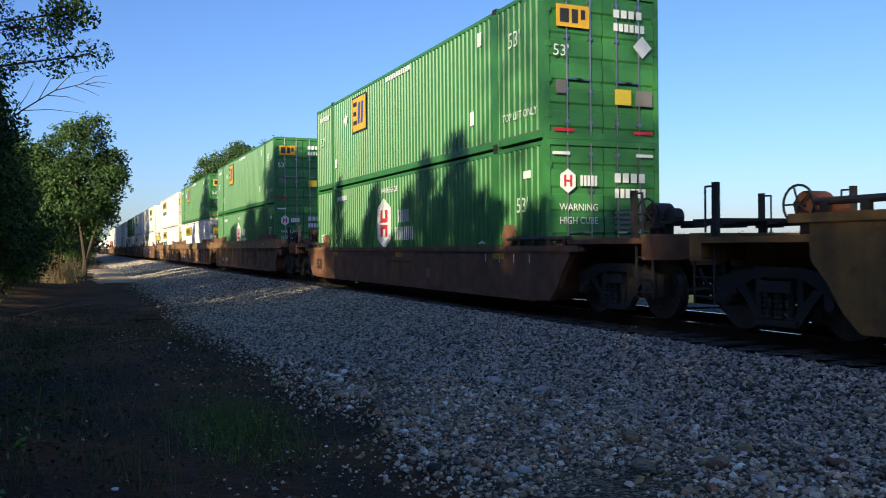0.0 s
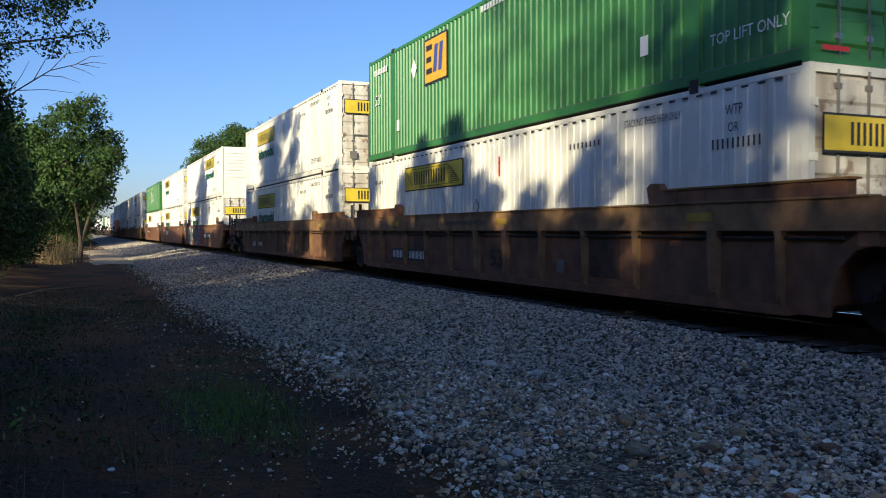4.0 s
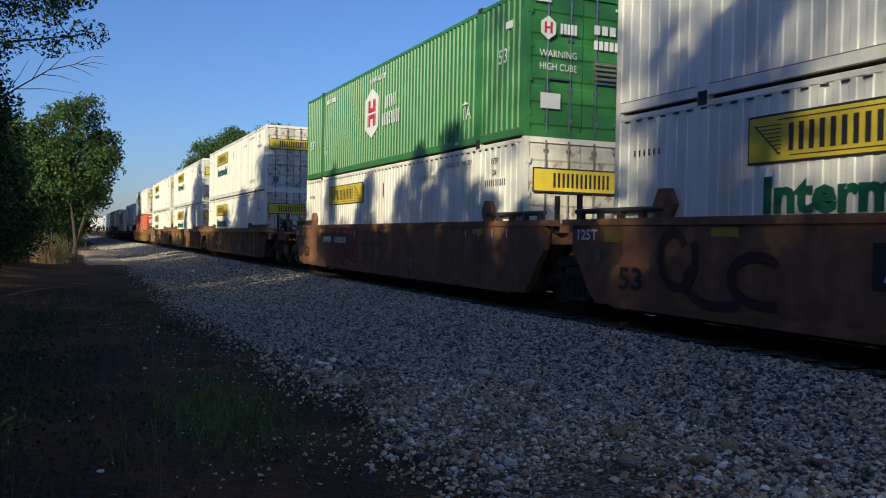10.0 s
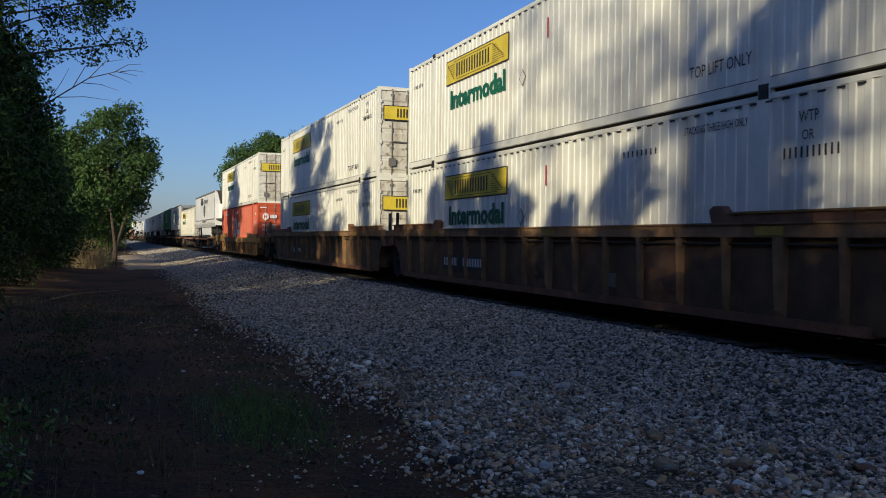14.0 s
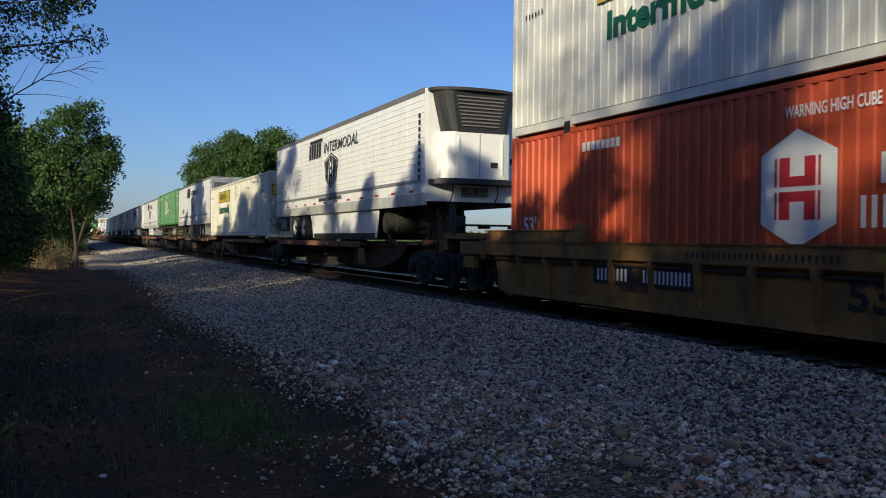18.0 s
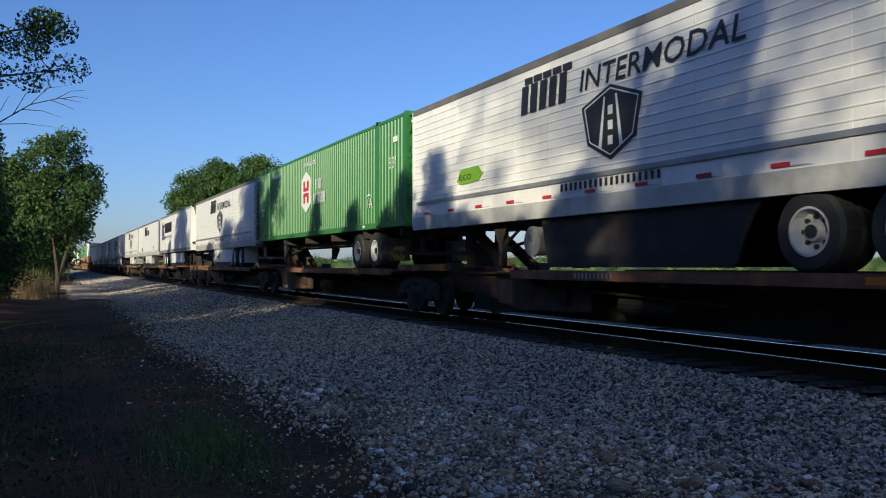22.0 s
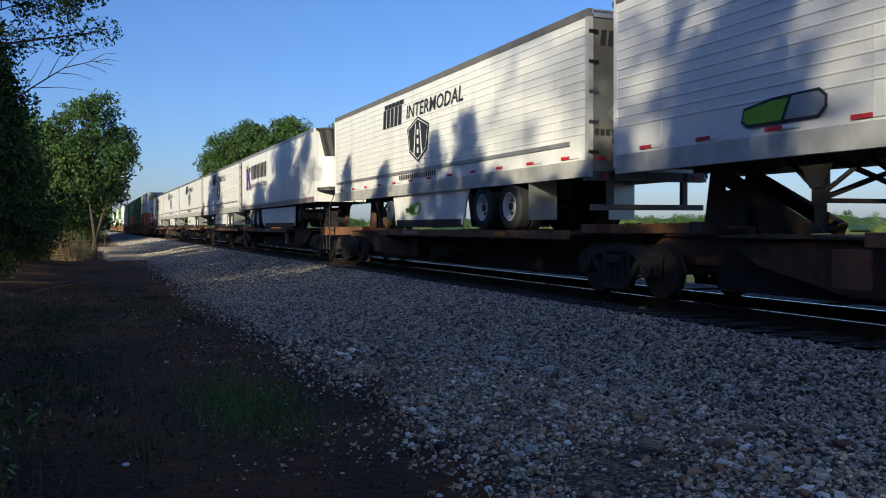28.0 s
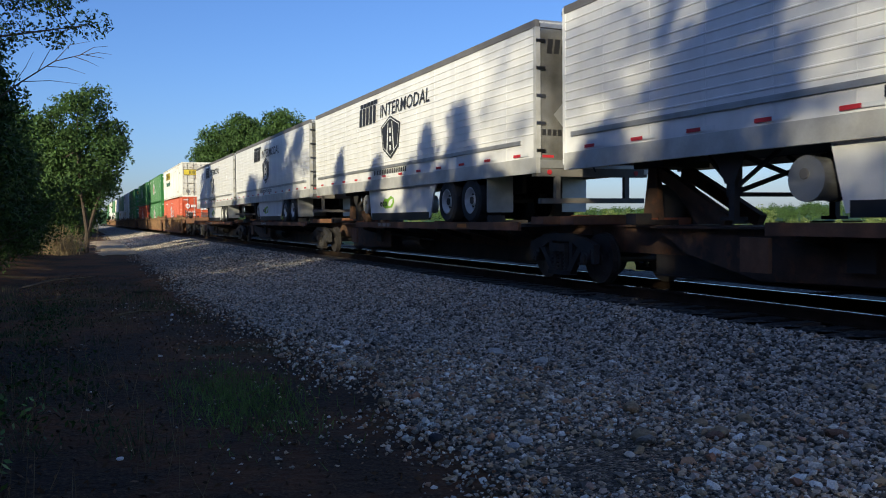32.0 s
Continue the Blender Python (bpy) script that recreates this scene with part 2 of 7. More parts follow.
def ribbon(points, width):
    """A painted stroke along points, as four-sided pieces that share their ends."""
    rim = []
    for i, (a, b) in enumerate(points):
        (p, q), (c, d) = points[max(0, i - 1)], points[min(len(points) - 1, i + 1)]
        n = math.hypot(c - p, d - q) or 1
        dx, dy = -(d - q) / n * width / 2, (c - p) / n * width / 2
        rim.append(((a + dx, b + dy), (a - dx, b - dy)))
    return [[p, q, s, r] for (p, q), (r, s) in zip(rim, rim[1:])]


def rect(a0, b0, a1, b1):
    return [(a0, b0), (a1, b0), (a1, b1), (a0, b1)]


def letter_bars(a0, b0, width, height, n, gap=0.25):
    """A row of plain upright bars standing for lettering."""
    w = width / n
    return [rect(a0 + i * w, b0, a0 + (i + 1 - gap) * w, b0 + height) for i in range(n)]


def on_side(half, length, side, lift=0.006):
    """Maps (u from the viewer's left end, height) onto a long side of a box; side -1 faces -x."""
    if side < 0:
        return lambda u, z: (-half - lift, length - u, z)
    return lambda u, z: (half + lift, u, z)


def on_end(half, lift=0.05):
    return lambda u, z: (-half + u, -lift, z)


PLACED = []     # (thing, start along the track, rz, x, z)


def ride(thing, s, x=TRACK_X, z=0.0, rz=0):
    """Puts a thing on the train: s is its place along the track at the start."""
    PLACED.append((thing, s, x, z, rz))
    thing.matrix_basis = pose(x, s, z, 0, 0, rz)
    return thing


# ---- the train: running gear ----
WHEEL_R = 0.44
WHEELSETS = []


def wheelset_mesh():
    bm = bmesh.new()
    for s in (-1, 1):
        rod(bm, (s * 0.655, 0, 0), (s * 0.685, 0, 0), WHEEL_R + 0.028, 28)
        rod(bm, (s * 0.685, 0, 0), (s * 0.80, 0, 0), WHEEL_R, 28)
        rod(bm, (s * 0.80, 0, 0), (s * 0.835, 0, 0), 0.13, 14)
        for k in range(5):
            a = 2 * math.pi * k / 5
            rod(bm, (s * 0.80, 0.3 * math.cos(a), 0.3 * math.sin(a)), (s * 0.812, 0.3 * math.cos(a), 0.3 * math.sin(a)), 0.055, 8)
    rod(bm, (-1.0, 0, 0), (1.0, 0, 0), 0.075, 10)
    me = bpy.data.meshes.new("wheelset")
    bm.to_mesh(me)
    bm.free()
    me.materials.append(STEEL_DARK)
    return me


def truck_mesh():
    """Cast side frames with open windows, spring nests, bolster and brake beams."""
    bm = bmesh.new()
    for s in (-1, 1):
        x0, x1 = sorted((s * 0.94, s * 1.06))
        top = [(-1.12, 0.56), (-1.12, 0.7), (-0.8, 0.8), (-0.4, 0.88), (0.4, 0.88), (0.8, 0.8), (1.12, 0.7), (1.12, 0.56), (0.72, 0.58), (0.36, 0.74), (-0.36, 0.74), (-0.72, 0.58)]
        plate(bm, top, x0, x1)
        for d in (-1, 1):
            plate(bm, [(d * 0.72, 0.58), (d * 0.6, 0.46), (d * 0.34, 0.14), (d * 0.24, 0.22), (d * 0.3, 0.3), (d * 0.58, 0.62)], x0, x1)
            plate(bm, [(d * 0.3, 0.2), (d * 0.4, 0.2), (d * 0.4, 0.75), (d * 0.3, 0.75)], x0 + 0.01, x1 - 0.01)
            plate(bm, [(d * 1.12, 0.56), (d * 1.12, 0.36), (d * 1.05, 0.36), (d * 1.03, 0.56)], x0, x1)
            rod(bm, (s * 0.88, d * 0.89, WHEEL_R), (s * 1.12, d * 0.89, WHEEL_R), 0.11, 16)
            rod(bm, (s * 1.12, d * 0.89, WHEEL_R), (s * 1.15, d * 0.89, WHEEL_R), 0.075, 12)
            box(bm, *sorted((s * 0.92, s * 1.08)), d * 0.89 - 0.15, d * 0.89 + 0.15, 0.5, 0.6)
        box(bm, *sorted((s * 0.9, s * 1.12)), -0.34, 0.34, 0.12, 0.2)
        for y in (-0.19, 0, 0.19):
            for k in range(5):
                rod(bm, (s * 1.03, y, 0.215 + 0.07 * k), (s * 1.03, y, 0.255 + 0.07 * k), 0.075, 10)
            rod(bm, (s * 1.03, y, 0.2), (s * 1.03, y, 0.55), 0.05, 8)
        box(bm, *sorted((s * 0.9, s * 1.13)), -0.28, 0.28, 0.55, 0.7)
        beam(bm, (s * 0.98, -0.62, 0.34), (s * 0.98, 0.62, 0.34), 0.04, 0.04)
    box(bm, -1.0, 1.0, -0.2, 0.2, 0.55, 0.85)
    rod(bm, (0, 0, 0.85), (0, 0, 1.02), 0.28, 16)
    for y in (-0.4, 0.4):
        beam(bm, (-0.75, y, 0.42), (0.75, y, 0.42), 0.1, 0.12)
    me = bpy.data.meshes.new("truck")
    bm.to_mesh(me)
    bm.free()
    me.materials.append(BLACKCAR)
    return me


STEEL_DARK = material("dark_wheel_steel", (0.11, 0.1, 0.095), 0.45, 0.7, vary=0.3, grime=0.4)
TRUCK_ME, WHEEL_ME = truck_mesh(), wheelset_mesh()


def truck(parent, y):
    t = part_of("truck", TRUCK_ME, parent, "sooty cast-steel bogie")
    t.location = (0, y, 0)
    for i, yy in enumerate((-0.89, 0.89)):
        w = part_of("wheelset", WHEEL_ME, t)
        w.location = (0, yy, WHEEL_R)
        WHEELSETS.append((w, i))
    return t


def brake_wheel(parent, x, y, z, mat):
    bm = bmesh.new()
    n = 20
    pts = [(x, y + 0.24 * math.cos(2 * math.pi * i / n), z + 0.24 * math.sin(2 * math.pi * i / n)) for i in range(n)]
    for i in range(n):
        rod(bm, pts[i], pts[(i + 1) % n], 0.016, 6)
    for i in range(0, n, 4):
        rod(bm, (x, y, z), pts[i], 0.013, 6)
    rod(bm, (x - 0.05, y, z), (x + 0.12, y, z), 0.04, 10)
    part("brake_wheel", bm, mat, parent, "round spoked hand-brake wheel")


def coupler(parent, y, sign, mat):
    """sign -1: towards the front end."""
    bm = bmesh.new()
    box(bm, -0.16, 0.16, *sorted((y, y - sign * 0.9)), 0.66, 0.98)
    box(bm, -0.09, 0.09, *sorted((y, y + sign * 0.35)), 0.74, 0.92)
    box(bm, -0.2, 0.12, *sorted((y + sign * 0.3, y + sign * 0.62)), 0.68, 0.98)
    box(bm, 0.04, 0.2, *sorted((y + sign * 0.42, y + sign * 0.7)), 0.7, 0.96)
    part("coupler", bm, mat, parent, "cast knuckle coupler")
    hose = bmesh.new()
    pts = [(-0.45, y, 0.8), (-0.46, y + sign * 0.15, 0.6), (-0.4, y + sign * 0.4, 0.42), (-0.3, y + sign * 0.62, 0.5)]
    for a, b in zip(pts, pts[1:]):
        rod(hose, a, b, 0.028, 8)
    part("air_hose", hose, RUBBER, parent)


# ---- well cars ----
CL = 16.15      # length of a 53-foot box


def well_car(style, front, rear, paint, chord=1.17):
    """One unit of a well wagon; the box stands in it from y = 0 to CL. front, rear: 'coupler' or 'joint'."""
    car = empty("well_car")
    ribbed = style == "ribbed"
    top = 1.18 if style == "low" else 1.15 if ribbed and paint == YELLOWCAR else 1.44 if ribbed and chord > 1.2 else 1.54
    if ribbed and paint == YELLOWCAR:
        chord = top - 0.26
    for s in (-1, 1):
        bm = bmesh.new()
        lo, hi = (1.30, 1.36) if ribbed else (1.30, 1.42)
        curve = [(-1.0, 1.02), (-0.72, 0.95), (-0.5, 0.74), (-0.4, 0.45), (-0.36, 0.17)]
        outline = curve + [(CL - y, z) for y, z in curve[::-1]] + [(CL + 1.0, top - 0.04), (-1.0, top - 0.04)] if ribbed else [(-1.0, 1.0), (-0.75, 0.72), (-0.55, 0.4), (-0.3, 0.17), (CL + 0.3, 0.17), (CL + 0.55, 0.4), (CL + 0.75, 0.72), (CL + 1.0, 1.0), (CL + 1.0, top - 0.03), (-1.0, top - 0.03)]
        plate(bm, outline, *sorted((s * lo, s * hi)))
        part("side_sill", bm, (BROWNPANEL if chord > 1.2 else RUSTPANEL) if ribbed and paint == BROWN else paint, car)
        bm = bmesh.new()
        if ribbed:
            box(bm, *sorted((s * 1.27, s * 1.47)), -2.0, CL + 2.0, chord, top)
            box(bm, *sorted((s * 1.30, s * 1.50)), -1.0, CL + 1.0, top, top + 0.025)
        else:
            box(bm, *sorted((s * 1.27, s * 1.45)), -1.3, CL + 1.3, top - 0.11, top)
        part("top_chord", bm, LITRIB if ribbed and paint == BROWN else paint, car)
        bm = bmesh.new()
        box(bm, *sorted((s * 1.22, s * (1.44 if ribbed else 1.43))), 0.2, CL - 0.2, 0.14, 0.26)
        part("bottom_chord", bm, paint, car)
        if ribbed:
            half_ribs = [0.31, 1.47, 3.18, 4.6, 6.02, 7.42] if chord < 1.2 and paint == BROWN else [0.55 + 1.003 * i for i in range(8)]
            for y in half_ribs + [CL - q for q in half_ribs]:
                wide = 0.17 if min(y, CL - y) in (half_ribs[1], half_ribs[-1]) else 0.07
                bm = bmesh.new()
                for z, w, x in ((0.262, 0.8, 1.41), (0.34, 0.8, 1.45), (chord - 0.16, 1.0, 1.47), (chord - 0.002, 1.7 if wide < 0.1 else 1.1, 1.47)):
                    for a, b in ((1.355, -1), (x, -1), (x, 1), (1.355, 1)):
                        bm.verts.new((s * a, y + b * w * wide / 2, z))
                bm.verts.ensure_lookup_table()
                for q in range(0, 12, 4):
                    for i, j in ((0, 1), (1, 2), (2, 3)):
                        bm.faces.new([bm.verts[k] for k in (q + i, q + j, q + j + 4, q + i + 4)])
                bm.faces.new([bm.verts[k] for k in (0, 1, 2, 3)])
                part("rib", bm, LITRIB if paint == BROWN else paint, car)
            part("conduit", rods(((s * 1.4, -0.6, chord - 0.09), (s * 1.4, CL + 0.6, chord - 0.09), 0.02), n=6), BLACKCAR, car)
            for y in (4.1, CL - 4.1):
                part("door_plate", boxes((*sorted((s * 1.361, s * 1.372)), y - 0.42, y + 0.42, 0.4, chord - 0.14)), DARKBROWN, car)
            for y in (1.0, CL - 1.0):
                d = 1 if y < 5 else -1
                gh = 0.2 if chord < 1.2 else 0.14
                bm = plate(bmesh.new(), [(y - d * 1.7, top + 0.027), (y + d * 1.8, top + 0.027), (y + d * 1.86, top + gh + 0.06), (y + d * 1.78, top + gh + 0.12), (y + d * 1.62, top + gh + 0.12), (y + d * 1.5, top + gh), (y - d * 1.7, top + gh)], *sorted((s * 1.33, s * 1.47)))
                part("guide_cap", boxes((*sorted((s * 1.3, s * 1.5)), *sorted((y - d * 1.75, y + d * 1.45)), top + gh + 0.002, top + gh + 0.03)), YELLOWCAR if paint == BROWN else paint, car)
                for q in (-1.2, -0.6, 0.0, 0.6, 1.2):
                    box(bm, *sorted((s * 1.30, s * 1.48)), y + d * q - 0.02, y + d * q + 0.02, top + 0.027, top + gh)
                part("container_guide", bm, paint, car)
                e = -0.95 if y < 5 else CL + 0.95
                part("end_post", boxes((*sorted((s * 1.3, s * 1.44)), e - 0.13, e + 0.13, min(1.0, chord - 0.1), chord - 0.002)), paint, car)
                part("end_bracket", boxes((*sorted((s * 1.32, s * 1.43)), *sorted((e - d * 0.45, e - d * 0.95)), chord - 0.3, chord - 0.06)), paint, car)
        else:
            for y in (1.35, CL - 1.35):
                hexa = [(y + 0.24 * math.sin(math.pi * (k + 0.5) / 3), top + 0.19 + 0.27 * math.cos(math.pi * (k + 0.5) / 3)) for k in range(6)]
                bm = plate(bmesh.new(), hexa, *sorted((s * 1.31, s * 1.40)))
                rod(bm, (s * 1.40, y, top + 0.19), (s * 1.43, y, top + 0.19), 0.06, 10)
                part("container_guide", bm, paint, car, "hexagonal steel guide plate")
                d = -1 if y < 5 else 1
                bm = rods(((s * 1.38, y, top + 0.13), (s * 1.38, y + d * 2.3, top + 0.13), 0.045))
                for k in range(4):
                    box(bm, *sorted((s * 1.33, s * 1.42)), y + d * (0.5 + 0.55 * k) - 0.05, y + d * (0.5 + 0.55 * k) + 0.05, top + 0.002, top + 0.13)
                part("grab_rail", bm, BLACKCAR, car)
            for k in range(4 if s < 0 else 0):
                y = 0.4 + 0.62 * k
                part("stencil_bar", flat([rect(0, 0, 0.035, 0.17)], lambda a, b, y=y: (s * 1.428, y + a, top - 0.33 + b)), WLETTER, car)
    bm = bmesh.new()
    for i in range(7):
        y = 0.3 + (CL - 0.6) * i / 6
        box(bm, -1.3, 1.3, y - 0.16, y + 0.16, 0.16, 0.275)
    for sgn in (-1, 1):
        beam(bm, (sgn * 1.1, 0.3, 0.22), (-sgn * 1.1, CL - 0.3, 0.22), 0.18, 0.1)
    part("well_floor", bm, paint, car)
    for end, kind in ((-1, front), (1, rear)):
        def yy(v, end=end):
            return v if end < 0 else CL - v
        # bulkhead and deck over the running gear
        reach = -3.25 if kind == "coupler" else -1.45
        bm = boxes((-1.28, 1.28, *sorted((yy(-0.32), yy(-0.24))), 0.3, min(1.5, top)),
                   (-0.55, 0.55, *sorted((yy(reach), yy(-0.32))), 0.86, 1.25),
                   (-1.29, 1.29, *sorted((yy(-0.9), yy(-0.32))), 1.1, 1.32))
        part("end_frame", bm, paint, car)
        if kind == "coupler":
            truck(car, yy(-1.85))
            bm = boxes((-1.35, 1.35, *sorted((yy(-3.2), yy(-2.95))), 0.95, 1.34), (-1.42, -0.56, *sorted((yy(-2.95), yy(-0.92))), 1.2, 1.28),
                       (0.56, 1.42, *sorted((yy(-2.95), yy(-0.92))), 1.2, 1.28))
            part("end_platform", bm, paint, car)
            bm = bmesh.new()
            for k in range(9):
                box(bm, -1.2, 1.2, *sorted((yy(-3.3 + 0.07 * k), yy(-3.27 + 0.07 * k))), 1.5, 1.54)
            for x in (-1.2, -0.4, 0.4, 1.17):
                box(bm, x, x + 0.03, *sorted((yy(-3.3), yy(-2.7))), 1.44, 1.5)
            for x in (-1.1, 1.05):
                box(bm, x, x + 0.05, *sorted((yy(-3.05), yy(-2.98))), 1.34, 1.44)
            part("crossover_walkway", bm, BLACKCAR, car, "dark grated crossover step")
            for x in (-1.3, 1.3):
                part("stanchion", boxes((x - 0.04, x + 0.04, *sorted((yy(-2.75), yy(-2.67))), 1.29, 2.03)), BLACKCAR, car)
                bm = rods(((x, yy(-2.75), 1.98), (x, yy(-2.92), 1.98), 0.015), ((x, yy(-2.92), 1.98), (x, yy(-2.92), 1.345), 0.015))
                part("grab_iron", bm, STEEL_DARK, car)
                bm = bmesh.new()
                for k in range(4):
                    rod(bm, (x, yy(-3.15), 0.45 + 0.27 * k), (x, yy(-2.75), 0.45 + 0.27 * k), 0.015, 6)
                rod(bm, (x, yy(-3.15), 0.35), (x, yy(-3.15), 1.3), 0.02, 6)
                rod(bm, (x, yy(-2.75), 0.35), (x, yy(-2.75), 1.3), 0.02, 6)
                part("ladder", bm, BLACKCAR, car)
            coupler(car, yy(-3.2), end, BLACKCAR)
            if end < 0 or not ribbed:
                by = yy(-2.9) if end < 0 else yy(-1.35)
                bm = boxes((-1.03, -0.82, by - 0.16, by + 0.16, 1.29, 1.62))
                rod(bm, (-1.1, by, 1.64), (-0.8, by, 1.64), 0.19, 18)
                rod(bm, (-1.02, by - 0.3, 1.6), (-0.84, by - 0.3, 1.6), 0.14, 14)
                part("brake_stand", bm, RUSTRED if end > 0 else BLACKCAR, car, "round hand-brake gearbox")
                brake_wheel(car, -1.2, by + 0.02, 1.66, BLACKCAR)
        else:
            if end < 0:
                truck(car, -1.575)
            bm = boxes((-0.6, 0.6, *sorted((yy(-1.55), yy(-1.2))), 0.98, 1.32))
            part("articulation_joint", bm, BLACKCAR, car)
            for x in (-1.22, 1.22):
                part("stanchion", boxes((x - 0.035, x + 0.035, *sorted((yy(-1.15), yy(-1.07))), 1.33, 1.98)), BLACKCAR, car)
    # stencils and reflectors on the long sides
    for s in (-1,):
        f = on_side(1.47 if ribbed else 1.42, CL, s, 0.008)
        g = on_side(1.36 if ribbed else 1.42, CL, s, 0.008)
        zr = (chord + top) / 2 - 0.06 if ribbed else top - 0.27
        for u in (2.4, 8.4, 14.2):
            part("reflector", flat([rect(u, zr, u + 0.5, zr + 0.12)], f), DIRTYYEL, car, "worn yellow reflective strip")
        u0, zn = (2.1, 0.4) if ribbed and chord == 1.17 else (3.0, 0.5) if ribbed else (9.9, 0.68) if front == "coupler" else (2.67, 0.9)
        g = on_side(1.36 if ribbed else 1.42, CL, s, 0.022)
        g2 = on_side(1.364 if ribbed else 1.424, CL, s, 0.026)
        if ribbed:
            for a0, wd in ((u0, 1.05), (u0 + 1.2, 1.35)):
                part("stencil_patch", flat([rect(a0, zn, a0 + wd, zn + 0.3)], g), BLACK, car)
        elif style != "low" and front != rear:
            part("stencil_patch", flat([rect(u0, zn, u0 + 3.0, zn + 0.35)], g), BLACK, car)
        if ribbed or front != rear:
            k = 1.0 if ribbed else 1.12
            part("stencil_row", flat(letter_bars(u0 + 0.12, zn + 0.06, 0.85 * k, 0.19, 8, 0.5) + letter_bars(u0 + 1.32 * k, zn + 0.06, 1.1 * k, 0.19, 12, 0.5), g2), BLACK if style == "low" else WLETTER, car)
        part("stencil_number", words("53", 0.34, g, 7.95 if ribbed else 0.35, 0.45, 0.6, 0.012), BLACK, car, "stencilled 53")
        if style == "smooth" and paint == BROWN:
            part("stencil_number", words("125T", 0.17, g2, -0.85, 1.2, 0.62, 0.006), WLETTER, car, "stencilled 125T")
            part("reflector", flat([rect(-0.05, 1.16, 0.42, 1.36)], g), DIRTYYEL, car, "worn yellow reflective square")
            part("notice_plate", flat([rect(-0.3, 0.86, -0.15, 1.06)], g), GREYBAND, car)
        part("stencil_lettering", flat(letter_bars(5.4, zr, 2.6, 0.09, 26, 0.6), f), BLACK, car)
        part("notice_plate", flat([rect(10.6, 0.42, 10.85, 0.66)], g), GREYBAND, car)
        if ribbed and paint == YELLOWCAR:
            for q in (0, 0.75, 1.5):
                part("logo_block", flat([[(9.85 + q, 0.42), (10.3 + q, 0.42), (10.38 + q, 0.82), (9.93 + q, 0.82)]], g2), MAROON, car, "faded maroon block emblem")
        if style == "low":
            part("panel_seam", flat(ribbon([(2.2, 1.05), (7.4, 1.05), (7.8, 0.8), (9.6, 0.8), (10.0, 1.05), (14.5, 1.05)], 0.03), g), BLACKCAR, car)
        elif not ribbed and front == rear:
            part("logo_panel", flat([rect(4.9, 0.72, 6.9, 1.22)], g), BLACK, car, "black panel with a pale block emblem")
            for k in range(5):
                part("logo_stripe", flat([rect(5.5, 0.88 + 0.035 * k, 6.5, 0.898 + 0.035 * k)], g2), GREYBAND, car)
            for q in (0, 0.58, 1.16):
                part("logo_block", flat([[(5.05 + q, 0.8), (5.42 + q, 0.8), (5.56 + q, 1.15), (5.19 + q, 1.15)]], on_side(1.424, CL, s, 0.03)), WLETTER, car, "pale block")
    return car


# ---- boxes ----
HALF, TALL = 1.295, 2.896


def corrugated(bm, side, y0, y1, z0, z1, pitch=0.215, deep=0.03, x=HALF):
    """A pressed side sheet between y0 and y1."""
    n = max(1, round((y1 - y0) / pitch))
    p = (y1 - y0) / n
    prof = []
    for i in range(n):
        a = y0 + i * p
        prof += [(a, 0), (a + 0.42 * p, 0), (a + 0.5 * p, deep), (a + 0.92 * p, deep)]
    prof.append((y1, 0))
    lo = [bm.verts.new((side * (x - d), y, z0)) for y, d in prof]
    hi = [bm.verts.new((side * (x - d), y, z1)) for y, d in prof]
    for i in range(len(prof) - 1):
        bm.faces.new((lo[i], lo[i + 1], hi[i + 1], hi[i]))


def marking(name, bm, mat, parent, label=""):
    """A painted marking; separate patches become parts of their own."""
    if name not in ("notice_patch", "reflector", "stencil_tab", "stencil_patch", "door_tape"):
        part(name, bm, mat, parent, label)
        return
    for f in bm.faces:
        one = bmesh.new()
        one.faces.new([one.verts.new(v.co) for v in f.verts])
        part(name, one, mat, parent, label)
    bm.free()


